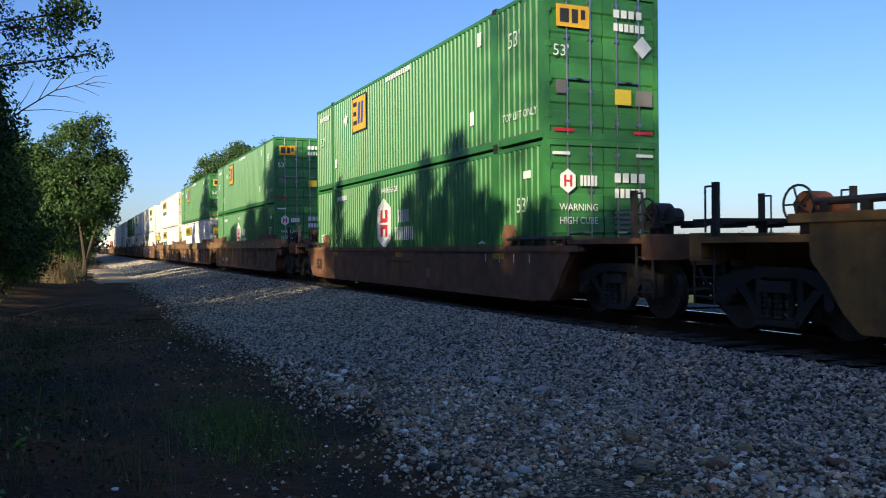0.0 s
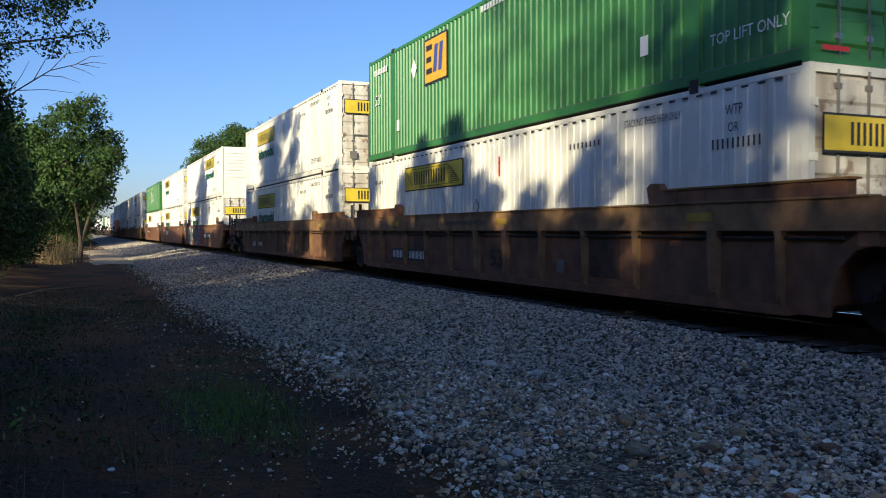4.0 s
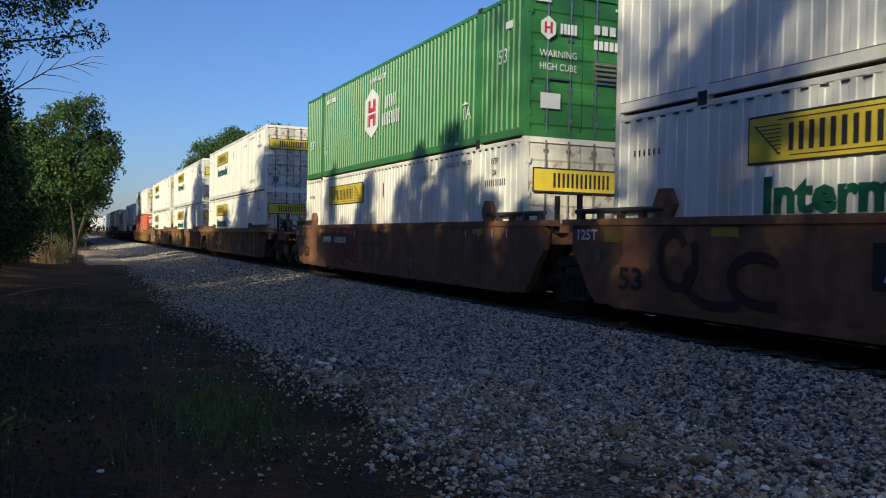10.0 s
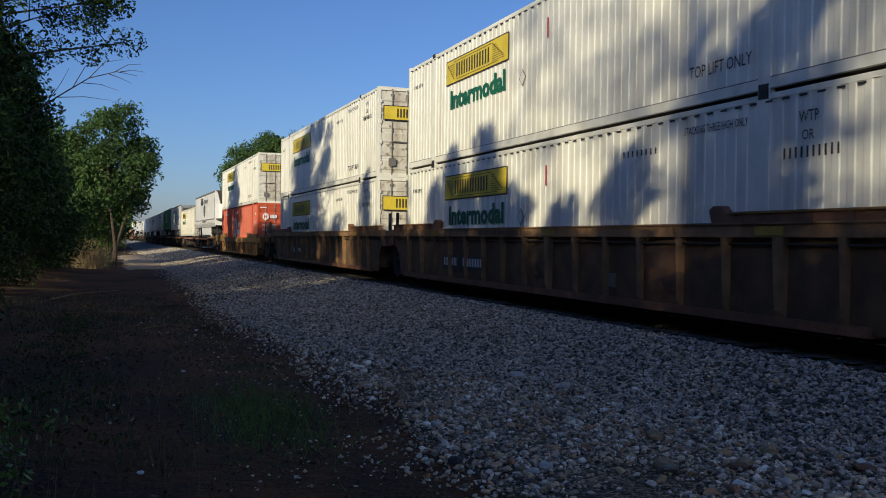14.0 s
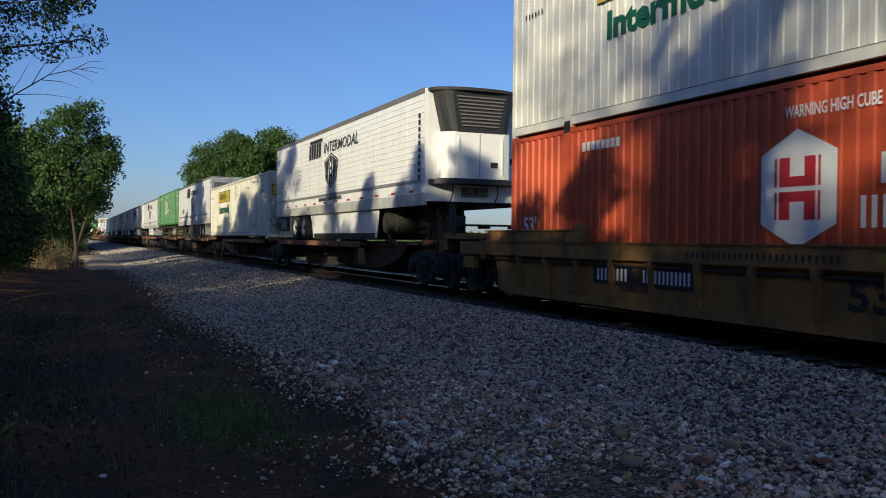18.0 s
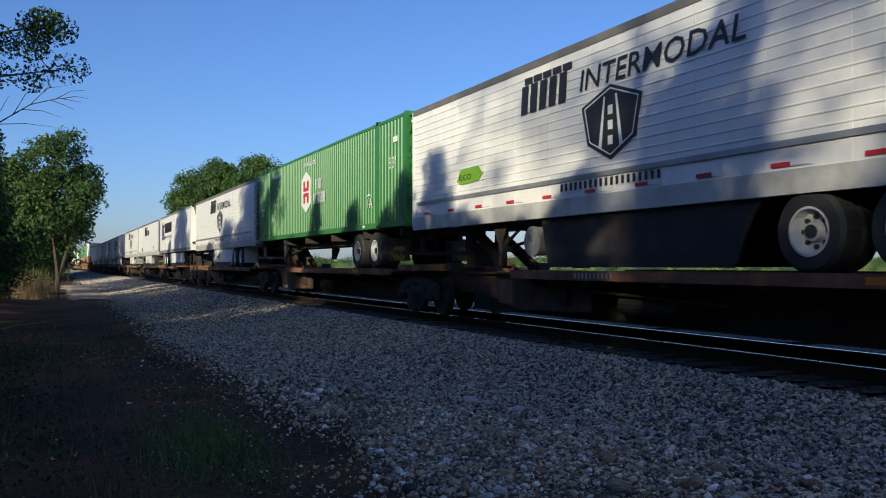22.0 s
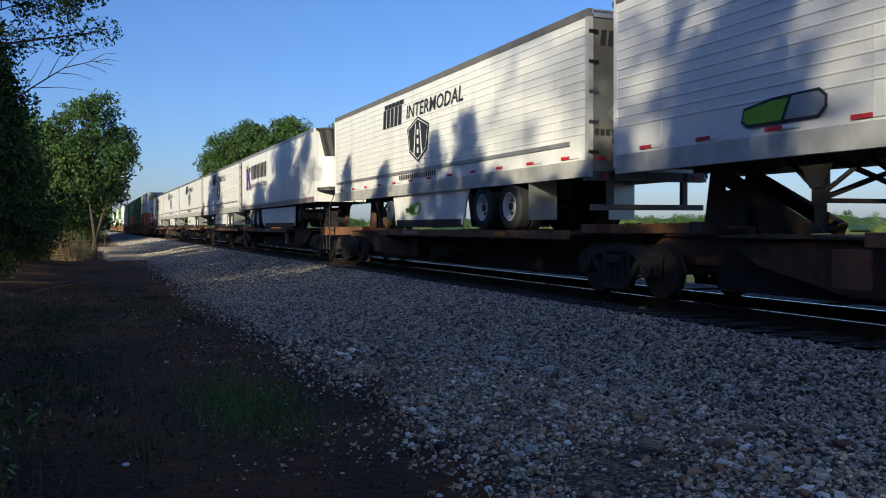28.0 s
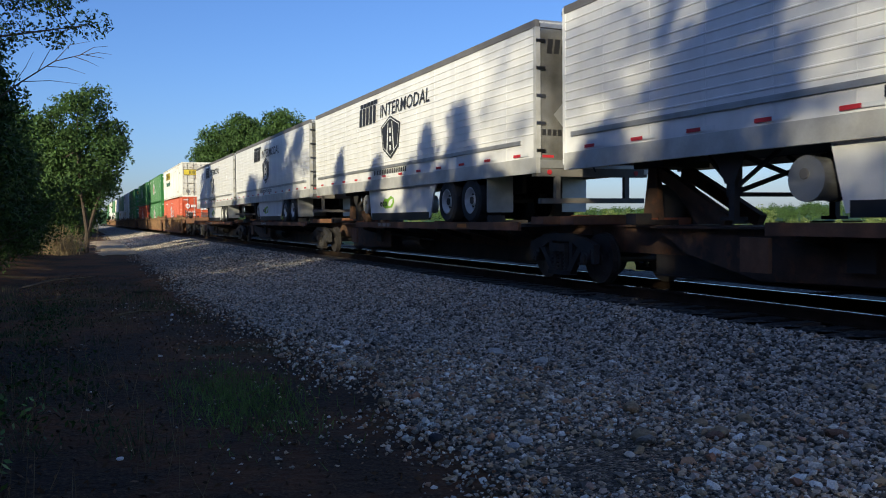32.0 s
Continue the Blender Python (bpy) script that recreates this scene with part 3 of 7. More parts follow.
def container(paint, decals, side=-1, end_decals=None, rods_mat=None, name="shipping_container"):
    """A 53-foot box, doors at y = 0; decals go on the long side that faces the camera."""
    c = empty(name)
    rods_mat = rods_mat or (GREYBAND if paint in (WHITE, CREAM) else STEEL)
    for s in (-1, 1):
        bm = bmesh.new()
        for y0, y1 in ((0.11, 1.92), (2.12, CL - 2.12), (CL - 1.92, CL - 0.11)):
            corrugated(bm, s, y0, y1, 0.17, TALL - 0.1, x=HALF - 0.006, deep=0.014 if paint in (WHITE, CREAM) else 0.03)
        part("side_wall", bm, paint, c)
        part("top_rail", boxes((*sorted((s * (HALF - 0.07), s * HALF)), 0.1, CL - 0.1, TALL - 0.105, TALL - 0.03)), paint, c)
        part("bottom_rail", boxes((*sorted((s * (HALF - 0.08), s * HALF)), 0.1, CL - 0.1, 0.035, 0.175)), paint, c)
        # dark strip standing for the shadow line over the bottom rail
        part("rail_seam", boxes((*sorted((s * (HALF - 0.03), s * (HALF - 0.002))), 0.11, CL - 0.11, 0.176, 0.19)), GREYBAND, c)
        for y in (2.02, CL - 2.02):
            part("lift_post", boxes((*sorted((s * (HALF - 0.1), s * (HALF + 0.003))), y - 0.11, y + 0.11, 0.0, TALL + 0.002)), paint, c)
            for z0, z1 in ((TALL - 0.09, TALL + 0.012), (-0.004, 0.1)) if s == side else ():
                part("corner_casting", boxes((*sorted((s * (HALF - 0.12), s * (HALF + 0.014))), y - 0.09, y + 0.09, z0, z1)), BLACKCAR, c)
        for y in (0.055, CL - 0.055):
            part("corner_post", boxes((*sorted((s * (HALF - 0.1), s * HALF)), y - 0.055, y + 0.055, 0.0, TALL)), paint, c)
    part("roof", boxes((-HALF + 0.07, HALF - 0.07, 0.1, CL - 0.1, TALL - 0.07, TALL - 0.035)), paint, c)
    part("floor", boxes((-HALF + 0.08, HALF - 0.08, 0.1, CL - 0.1, 0.03, 0.16)), BLACKCAR, c)
    # nose end
    wall = part("front_wall", boxes((-HALF + 0.1, HALF - 0.1, CL - 0.1, CL - 0.03, 0.0, TALL)), paint, c)
    if side > 0:
        for k in range(8):
            part("slat", boxes((-HALF + 0.25, HALF - 0.25, CL - 0.032, CL - 0.002, 1.12 + 0.2 * k, 1.2 + 0.2 * k)), paint, wall)
    # doors
    part("door_header", boxes((-HALF + 0.1, HALF - 0.1, 0.0, 0.1, TALL - 0.11, TALL)), paint, c)
    part("door_sill", boxes((-HALF + 0.1, HALF - 0.1, 0.0, 0.1, 0.0, 0.13)), paint, c)
    for s in (-1, 1):
        prof = [(0.1, 0.135), (0.045, 0.135)]
        for k in range(6):
            z = 0.22 + 0.44 * k
            prof += [(0.045, z), (0.02, z + 0.04), (0.02, z + 0.3), (0.045, z + 0.34)]
        prof += [(0.045, TALL - 0.115), (0.1, TALL - 0.115)]
        bm = bmesh.new()
        sides = [[bm.verts.new((s * x, y, z)) for y, z in prof] for x in (0.012, 1.19)]
        for i in range(len(prof)):
            j = (i + 1) % len(prof)
            bm.faces.new((sides[0][i], sides[1][i], sides[1][j], sides[0][j]))
        bm.faces.new(sides[0])
        bm.faces.new(sides[1][::-1])
        door = part("door", bm, WHITEDOOR if paint in (WHITE, CREAM) else paint, c)
        for x in (0.3, 0.82):
            bm = rods(((s * x, 0.0, 0.08), (s * x, 0.0, TALL - 0.06), 0.019))
            for z in (0.3, 0.9, 1.9, 2.6):
                box(bm, s * x - 0.05, s * x + 0.05, -0.012, 0.03, z, z + 0.07)
            part("lock_rod", bm, rods_mat or STEEL, door, "zinc-plated lock rod")
            part("door_handle", boxes((*sorted((s * x, s * (x - 0.33 if x > 0.5 else x + 0.33))), -0.03, -0.012, 1.12, 1.155)), rods_mat or STEEL, door)
        for k in range(4):
            part("hinge", boxes((*sorted((s * 1.16, s * 1.285)), -0.012, 0.03, 0.4 + 0.66 * k, 0.5 + 0.66 * k)), paint, door)
    place = on_side(HALF, CL, side)
    for name, bm_fn, mat, lab in decals:
        marking(name, bm_fn(place), mat, c, lab)
    pe = on_end(HALF)
    for name, bm_fn, mat, lab in end_decals or ():
        marking(name, bm_fn(pe), mat, c, lab)
    return c


def W(text, h, a, b, w=None, bold=0.0, slant=0.0):
    return lambda p: words(text, h, p, a, b, w, bold, slant)


def P(*polys):
    return lambda p: flat(list(polys), p)


def lifted(fn, extra=0.006):
    """The same marking a few millimetres prouder."""
    def place_more(p):
        def q(a, b):
            v = Vector(p(a, b))
            w = (Vector(p(a + 1, b)) - v).cross(Vector(p(a, b + 1)) - v)
            return v + w.normalized() * extra
        return fn(q)
    return place_more


def sign_decals(z, text=True, u=2.9):
    d = [("sign_border", P(rect(u, z, u + 3.6, z + 0.62)), BLACK, "black-edged yellow company sign"),
         ("sign_panel", lifted(P(rect(u + 0.03, z + 0.03, u + 3.57, z + 0.59))), YELLOW, ""),
         ("sign_lettering", lifted(lambda p: flat(letter_bars(u + 0.68, z + 0.14, 2.0, 0.34, 13, 0.5), p), 0.012), BLACK, "dark bars of lettering"),
         ("sign_flourish", lifted(P(*[rect(u + 0.14 + 0.05 * k, z + 0.47 - 0.05 * k, u + 0.56, z + 0.482 - 0.05 * k) for k in range(8)],
                                   *[rect(u + 2.78, z + 0.47 - 0.05 * k, u + 2.98 + 0.06 * k, z + 0.482 - 0.05 * k) for k in range(8)],
                                   *[[(u + 0.5, z + 0.53), (u + 2.72, z + 0.53), (u + 2.74, z + 0.542), (u + 0.5, z + 0.542)], [(u + 0.7, z + 0.08), (u + 3.1, z + 0.08), (u + 3.1, z + 0.092), (u + 0.7, z + 0.092)]],
                                   [(u + 0.1, z + 0.5), (u + 0.13, z + 0.5), (u + 0.56, z + 0.1), (u + 0.53, z + 0.1)], [(u + 2.74, z + 0.54), (u + 2.77, z + 0.54), (u + 3.42, z + 0.14), (u + 3.39, z + 0.14)]), 0.012), BLACK, "")]
    if text:
        d.append(("lettering", W("Intermodal", 0.44, u + 0.26, z - 0.6, 3.18, 0.026), DKGREEN, "green lettering"))
    return d


JB_COMMON = [("lettering", W("WTP", 0.15, 14.75, 2.42, 0.32), BLACK, ""), ("lettering", W("OR", 0.13, 14.8, 2.2, 0.2), BLACK, ""),
             ("lettering", W("TOP LIFT ONLY", 0.18, 12.6, 0.42, 1.3), BLACK, ""),
             ("lettering", W("STACKING THREE HIGH ONLY", 0.12, 12.5, 2.5, 1.35), BLACK, ""),
             ("stencil_lettering", lambda p: flat(letter_bars(10.9, 2.3, 1.0, 0.1, 8, 0.7), p), BLACK, ""),
             ("stencil_lettering", lambda p: flat(letter_bars(0.5, 2.2, 0.7, 0.1, 6, 0.65) + letter_bars(14.5, 1.98, 0.95, 0.14, 10, 0.65), p), BLACK, ""),
             ("placard_frame", P([(7.0, 1.4), (7.16, 1.22), (7.32, 1.4), (7.16, 1.58)]), GREYBAND, ""),
             ("placard_face", lifted(P([(7.03, 1.4), (7.16, 1.25), (7.29, 1.4), (7.16, 1.55)])), WHITE, ""),
             ("vent_perforation", lambda p: flat([rect(0.25 + 0.29 * k, 2.745, 0.25 + 0.29 * k + 0.13, 2.775) for k in range(54)], p), BLACK, "row of dark vent slots"),
             ("red_tab", P(rect(8.2, 2.0, 8.25, 2.4)), REDLETTER, "")]
JB_END = [("sign_border", P(rect(0.16, 1.82, 2.43, 2.3)), BLACK, "yellow company sign across the doors"),
          ("sign_panel", lifted(P(rect(0.19, 1.85, 2.4, 2.27))), YELLOW, ""),
          ("sign_lettering", lifted(lambda p: flat(letter_bars(0.62, 1.92, 1.35, 0.28, 13, 0.5), p), 0.012), BLACK, ""),
          ("stencil_patch", P(rect(2.0, 1.0, 2.25, 1.25), rect(0.35, 0.35, 0.6, 0.6)), GREYBAND, "")]


JB_OLD = [d for d in JB_COMMON if d[0] not in ("placard_frame", "placard_face", "red_tab")] + [
    ("lettering", W("TOP LIFT ONLY", 0.17, 2.3, 0.4, 1.25), BLACK, ""), ("red_tab", P(rect(8.2, 2.4, 8.25, 2.7)), REDLETTER, "")]
for pz in (2.13, 0.78):
    JB_OLD += [("placard_frame", P([(8.02, pz), (8.25, pz - 0.23), (8.48, pz), (8.25, pz + 0.23)]), GREYBAND, ""),
               ("placard_face", lifted(P([(8.05, pz), (8.25, pz - 0.2), (8.45, pz), (8.25, pz + 0.2)])), WHITE, "")]


def emblem(u, z, h):
    """White six-sided badge with a red open figure."""
    w = h * 0.8
    hexa = [(u, z + 0.2 * h), (u + w / 2, z), (u + w, z + 0.2 * h), (u + w, z + 0.8 * h), (u + w / 2, z + h), (u, z + 0.8 * h)]
    r = []
    for a0, b0, a1, b1 in ((0.12, 0.2, 0.16, 0.48), (0.12, 0.53, 0.16, 0.82), (0.84, 0.2, 0.88, 0.48), (0.84, 0.53, 0.88, 0.82), (0.2, 0.2, 0.38, 0.48), (0.2, 0.53, 0.38, 0.82),
                           (0.62, 0.2, 0.8, 0.48), (0.62, 0.53, 0.8, 0.82), (0.38, 0.38, 0.62, 0.48), (0.38, 0.53, 0.62, 0.63)):
        r.append(rect(u + (0.5 + (a0 - 0.5) * 0.8) * w, z + (0.5 + (b0 - 0.51) * 0.85) * h, u + (0.5 + (a1 - 0.5) * 0.8) * w, z + (0.5 + (b1 - 0.51) * 0.85) * h))
    return [("emblem_badge", P(hexa), WLETTER, "white six-sided badge"), ("emblem_figure", lifted(P(*r)), REDLETTER, "red figure")]


def name_bars(u, z, h):
    """Two rows of plain white lettering bars."""
    return [("name_lettering", lambda p: flat(letter_bars(u + 0.25, z + 0.56 * h, 0.85, 0.4 * h, 6, 0.5) + letter_bars(u, z, 1.4, 0.42 * h, 10, 0.5), p), WLETTER, "white bars of lettering")]


HUB = emblem(6.58, 0.84, 1.44) + name_bars(8.05, 1.08, 0.85) + [
    ("lettering", W("WARNING HIGH CUBE", 0.15, 6.95, 2.42, 1.35, 0.004), WLETTER, ""), ("lettering", W("53'", 0.3, 0.5, 1.05, None, 0.01), WLETTER, ""),
    ("lettering", W("53'", 0.3, 15.0, 1.55), WLETTER, ""), ("lettering", W("1A", 0.28, 13.3, 0.62), WLETTER, ""), ("lettering", W("1A", 0.2, 2.25, 0.74), WLETTER, ""), ("stencil_tab", P([(13.26, 0.95), (13.64, 0.95), (13.45, 1.02)], [(2.22, 0.97), (2.5, 0.97), (2.36, 1.02)]), WLETTER, ""), ("stencil_lettering", lambda p: flat(letter_bars(2.5, 2.42, 1.1, 0.15, 8), p), WLETTER, ""),
    ("stencil_tab", P(rect(12.95, 0.09, 13.15, 0.15), rect(15.3, 2.2, 15.6, 2.35)), WLETTER, "")]
HUB_END = [("emblem_badge", P([(0.28, 2.0), (0.45, 1.88), (0.62, 2.0), (0.62, 2.22), (0.45, 2.34), (0.28, 2.22)]), WLETTER, ""),
           ("emblem_figure", lifted(P(rect(0.36, 2.0, 0.41, 2.22), rect(0.49, 2.0, 0.54, 2.22), rect(0.41, 2.09, 0.49, 2.13))), REDLETTER, ""),
           ("name_lettering", lambda p: flat(letter_bars(0.72, 2.02, 0.4, 0.2, 5), p), WLETTER, ""),
           ("lettering", W("WARNING", 0.14, 0.26, 1.55, 0.85), WLETTER, ""), ("lettering", W("HIGH CUBE", 0.14, 0.26, 1.3, 0.85), WLETTER, ""),
           ("stencil_lettering", lambda p: flat(letter_bars(1.5, 2.1, 0.75, 0.18, 4) + letter_bars(1.5, 1.8, 0.75, 0.18, 6), p), WLETTER, ""),
           ("stencil_row", lambda p: flat([rect(1.5, 1.2 + 0.1 * k, 2.25, 1.25 + 0.1 * k) for k in range(4)], p), GREYBAND, ""),
           ("notice_patch", P(rect(0.3, 0.55, 0.75, 0.85), rect(0.12, 2.6, 0.5, 2.66), rect(2.0, 2.6, 2.4, 2.66)), WLETTER, "")]
EMP = [("sign_panel", P(rect(4.25, 1.55, 5.65, 2.67)), BLACK, "black-edged orange-yellow square company sign"),
       ("sign_field", lifted(P(rect(4.3, 1.6, 5.6, 2.62))), ORANGEYEL, ""),
       ("sign_lettering", lifted(P(rect(4.4, 1.8, 4.75, 1.93), rect(4.4, 2.08, 4.7, 2.21), rect(4.4, 2.37, 4.75, 2.5)), 0.012), BLACK, ""),
       ("sign_lettering", lifted(P([(4.82, 1.8), (5.02, 1.8), (5.12, 2.45), (4.92, 2.45)], [(5.12, 1.8), (5.32, 1.8), (5.42, 2.45), (5.22, 2.45)]), 0.012), BLUELETTER, ""),
       ("placard_face", P([(3.35, 2.1), (3.55, 1.85), (3.75, 2.1), (3.55, 2.35)]), WLETTER, ""),
       ("lettering", W("53'", 0.3, 0.55, 1.55), WLETTER, ""), ("lettering", W("53'", 0.32, 14.7, 1.95), WLETTER, ""),
       ("lettering", W("TOP LIFT ONLY", 0.16, 14.45, 0.5, 1.4), WLETTER, ""),
       ("stencil_lettering", lambda p: flat(letter_bars(0.5, 2.4, 1.1, 0.16, 8) + letter_bars(7.4, 2.62, 1.9, 0.13, 14), p), WLETTER, ""),
       ("stencil_tab", P(rect(2.3, 0.65, 2.5, 0.95), rect(12.9, 0.65, 13.1, 0.95), rect(13.3, 2.3, 13.5, 2.6)), WLETTER, "")]
EMP_END = [("sign_panel", P(rect(0.22, 2.1, 0.95, 2.52)), ORANGEYEL, "orange-yellow company sign on the door"),
           ("sign_lettering", lifted(P(rect(0.3, 2.18, 0.5, 2.44), rect(0.56, 2.18, 0.7, 2.44), rect(0.76, 2.26, 0.86, 2.44))), BLACK, ""),
           ("lettering", W("53'", 0.22, 0.14, 1.55), WLETTER, ""), ("stencil_lettering", lambda p: flat(letter_bars(1.5, 2.38, 0.7, 0.15, 4) + letter_bars(1.5, 2.12, 0.75, 0.15, 6), p), WLETTER, ""),
           ("placard_face", P([(1.95, 1.85), (2.17, 1.63), (2.39, 1.85), (2.17, 2.07)]), WLETTER, ""),
           ("notice_patch", P(rect(1.52, 0.7, 1.9, 1.0)), YELLOW, ""), ("notice_patch", P(rect(2.0, 0.7, 2.4, 1.0), rect(0.2, 0.85, 0.42, 1.1)), GREYBAND, ""),
           ("reflector", P(rect(0.15, 0.14, 0.6, 0.2), rect(1.95, 0.14, 2.4, 0.2)), REDLETTER, "")]

LOWER, UPPER = 0.285, 3.185


def master(kind, side=-1):
    if kind == "jb":
        return tagged(container(WHITE, sign_decals(1.9, True, 2.9 if side < 0 else 9.7) + (JB_COMMON if side < 0 else JB_COMMON[2:]), side, JB_END), "white corrugated intermodal container with yellow company sign and green lettering", "container", "containers on the train")
    if kind == "jb_low":
        return tagged(container(WHITE, sign_decals(1.9, False) + JB_COMMON, side, JB_END), "white corrugated intermodal container with black-edged yellow sign", "container", "containers on the train")
    if kind == "jb_old":
        return tagged(container(CREAM, sign_decals(1.9, True, 2.9 if side < 0 else 9.7) + JB_OLD, side, JB_END), "grimy off-white corrugated container with yellow sign, on a spine wagon", "container", "containers on the train")
    if kind == "hub":
        return tagged(container(GREEN, HUB, side, HUB_END, name="shipping_container"), "green corrugated container with white six-sided badge", "container", "containers on the train")
    if kind == "red":
        return tagged(container(RED, HUB, side, HUB_END), "weathered red-orange container with white six-sided badge", "container", "containers on the train")
    return tagged(container(GREEN, EMP, side, EMP_END), "green corrugated container with square orange-yellow sign", "container", "containers on the train")


MASTERS = {}


def put_box(kind, s, z, flip=False):
    key = (kind, flip)
    if key not in MASTERS:
        ob = MASTERS[key] = master(kind, 1 if flip else -1)
    else:
        ob = copy_thing(MASTERS[key], Matrix())
    return ride(ob, s + (CL if flip else 0), z=z, rz=180 if flip else 0)


CAR_MASTERS = {}
PAINTS = {"brown": (BROWN, "rusty brown"), "yellow": (YELLOWCAR, "dull yellow"), "rust": (BROWN, "rust-brown"), "umber": (BROWN, "rusty umber")}
SIDES = {"ribbed": "ribbed", "low": "low smooth", "smooth": "smooth deep"}
CHORDS = {"brown": 1.17, "yellow": 1.26, "umber": 1.27, "rust": 1.27}


def put_well(style, front, rear, paint, s):
    key = (style, front, rear, paint)
    if key not in CAR_MASTERS:
        ob = CAR_MASTERS[key] = well_car(style, front, rear, PAINTS[paint][0], CHORDS[paint])
        tagged(ob, f"{PAINTS[paint][1]} steel well wagon with {SIDES[style]} sides, carrying stacked containers", "rail wagon", "wagons of the train")
    else:
        ob = copy_thing(CAR_MASTERS[key], Matrix())
        WHEELSETS.extend((o, 0 if o.location.y < 0 else 1) for o in ob.children_recursive if o.name.startswith("wheelset"))
    return ride(ob, s)


# s at the start, lower box, upper box, wagon style, front end, rear end, paint, upper box turned round
STACKS = [(-29.2, "hub", "emp", "smooth", "joint", "joint", "brown", 0), (-9.8, "hub", "emp", "smooth", "joint", "coupler", "yellow", 0),
          (13.6, "hub", "emp", "low", "coupler", "coupler", "brown", 0),
          (37.0, "hub", "emp", "ribbed", "coupler", "joint", "brown", 0), (56.6, "jb_low", "emp", "ribbed", "joint", "joint", "brown", 0), (75.8, "jb", "jb", "ribbed", "joint", "coupler", "brown", 0),
          (99.5, "jb", "jb", "smooth", "coupler", "joint", "rust", 1), (118.7, "jb", "jb", "smooth", "joint", "joint", "rust", 0), (137.8, "jb_low", "hub", "smooth", "joint", "coupler", "rust", 0),
          (161.2, "jb", "jb", "ribbed", "coupler", "joint", "umber", 0), (180.4, "jb", "jb", "ribbed", "joint", "joint", "umber", 0), (199.5, "jb", "jb", "ribbed", "joint", "coupler", "umber", 0),
          (222.6, "red", "jb", "ribbed", "coupler", "coupler", "yellow", 0),
          (477.0, "red", "jb", "ribbed", "coupler", "joint", "umber", 0), (496.5, "hub", "hub", "ribbed", "joint", "joint", "umber", 0), (516.0, "red", "hub", "ribbed", "joint", "coupler", "umber", 0)]
for k in range(7):
    STACKS.append((539.5 + 20.5 * k, "jb" if k % 3 else "hub", "jb" if k % 2 else "emp", "ribbed", "coupler" if k % 3 == 0 else "joint", "coupler" if k % 3 == 2 else "joint", "umber", 0))
for s, low, up, style, fr, re_, paint, turned in STACKS:
    put_well(style, fr, re_, paint, s)
    put_box(low, s, LOWER)
    put_box(up, s, UPPER, bool(turned))


# painted scrawls on three wagon sides
def scrawl(car, seed, u0, u1, mat, width, n, label, lift):
    """Unreadable looping paint strokes between u0 and u1."""
    r = random.Random(seed)
    for k in range(n):
        a = u0 + (u1 - u0) * (k + 0.5) / n
        cx, cy, rx, ry = a, r.uniform(0.6, 0.95), (u1 - u0) / n * r.uniform(0.4, 0.75), r.uniform(0.25, 0.45)
        t0, t1, bend = r.uniform(0, 3), r.uniform(4.5, 7), r.choice((1, 1, 1.3))
        pts = [(cx + rx * math.cos(t0 + (t1 - t0) * i / 23) + 0.2 * i / 23, min(1.38, max(0.3, cy + ry * math.sin((t0 + (t1 - t0) * i / 23) * bend)))) for i in range(24)]
        part("graffiti_stroke", flat(ribbon(pts, width), on_side(1.42, CL, -1, lift + 0.002 * (k % 3))), mat, car, label)


def bubbles(car, u0, u1, n):
    """Swollen red sprayed letters with black rims and pale glints."""
    r = random.Random(8)
    w = (u1 - u0) / n
    for k in range(n):
        cx = u0 + w * (k + 0.5)
        rim = []
        for i in range(28):
            a = 2 * math.pi * i / 28
            q = 1 + 0.1 * math.sin(2 * a + k) + 0.06 * math.sin(3 * a + 2 * k)
            rim.append((cx + 0.56 * w * q * math.copysign(abs(math.cos(a)) ** 0.75, math.cos(a)), 0.92 + 0.56 * q * math.copysign(abs(math.sin(a)) ** 0.75, math.sin(a))))
        one = part("graffiti_letter", flat([rim], on_side(1.42, CL, -1, 0.006 + 0.004 * k)), FADEDRED, car, "faded red sprayed bubble letter")
        part("graffiti_edge", flat(ribbon(rim + [rim[0]], 0.06), on_side(1.42, CL, -1, 0.008 + 0.004 * k)), MAROON, one, "dark sprayed rim")
        glint = [(cx + 0.22 * w + 0.1 * math.sin(0.35 * i), 1.36 - 0.06 * i) for i in range(5)]
        part("graffiti_glint", flat(ribbon(glint, 0.035), on_side(1.42, CL, -1, 0.008 + 0.004 * k)), WLETTER, one, "pale sprayed glint")
        hole = [(cx + (0.1 + 0.1 * math.cos(a)) * w, 0.72 + 0.12 * math.sin(a)) for a in np.linspace(0, 2 * math.pi, 14)[:-1]]
        part("graffiti_hole", flat([hole], on_side(1.42, CL, -1, 0.008 + 0.004 * k)), MAROON, one)


def wagon_at(s):
    return min((row for row in PLACED if row[0].name.startswith("well_car")), key=lambda row: abs(row[1] - s))[0]


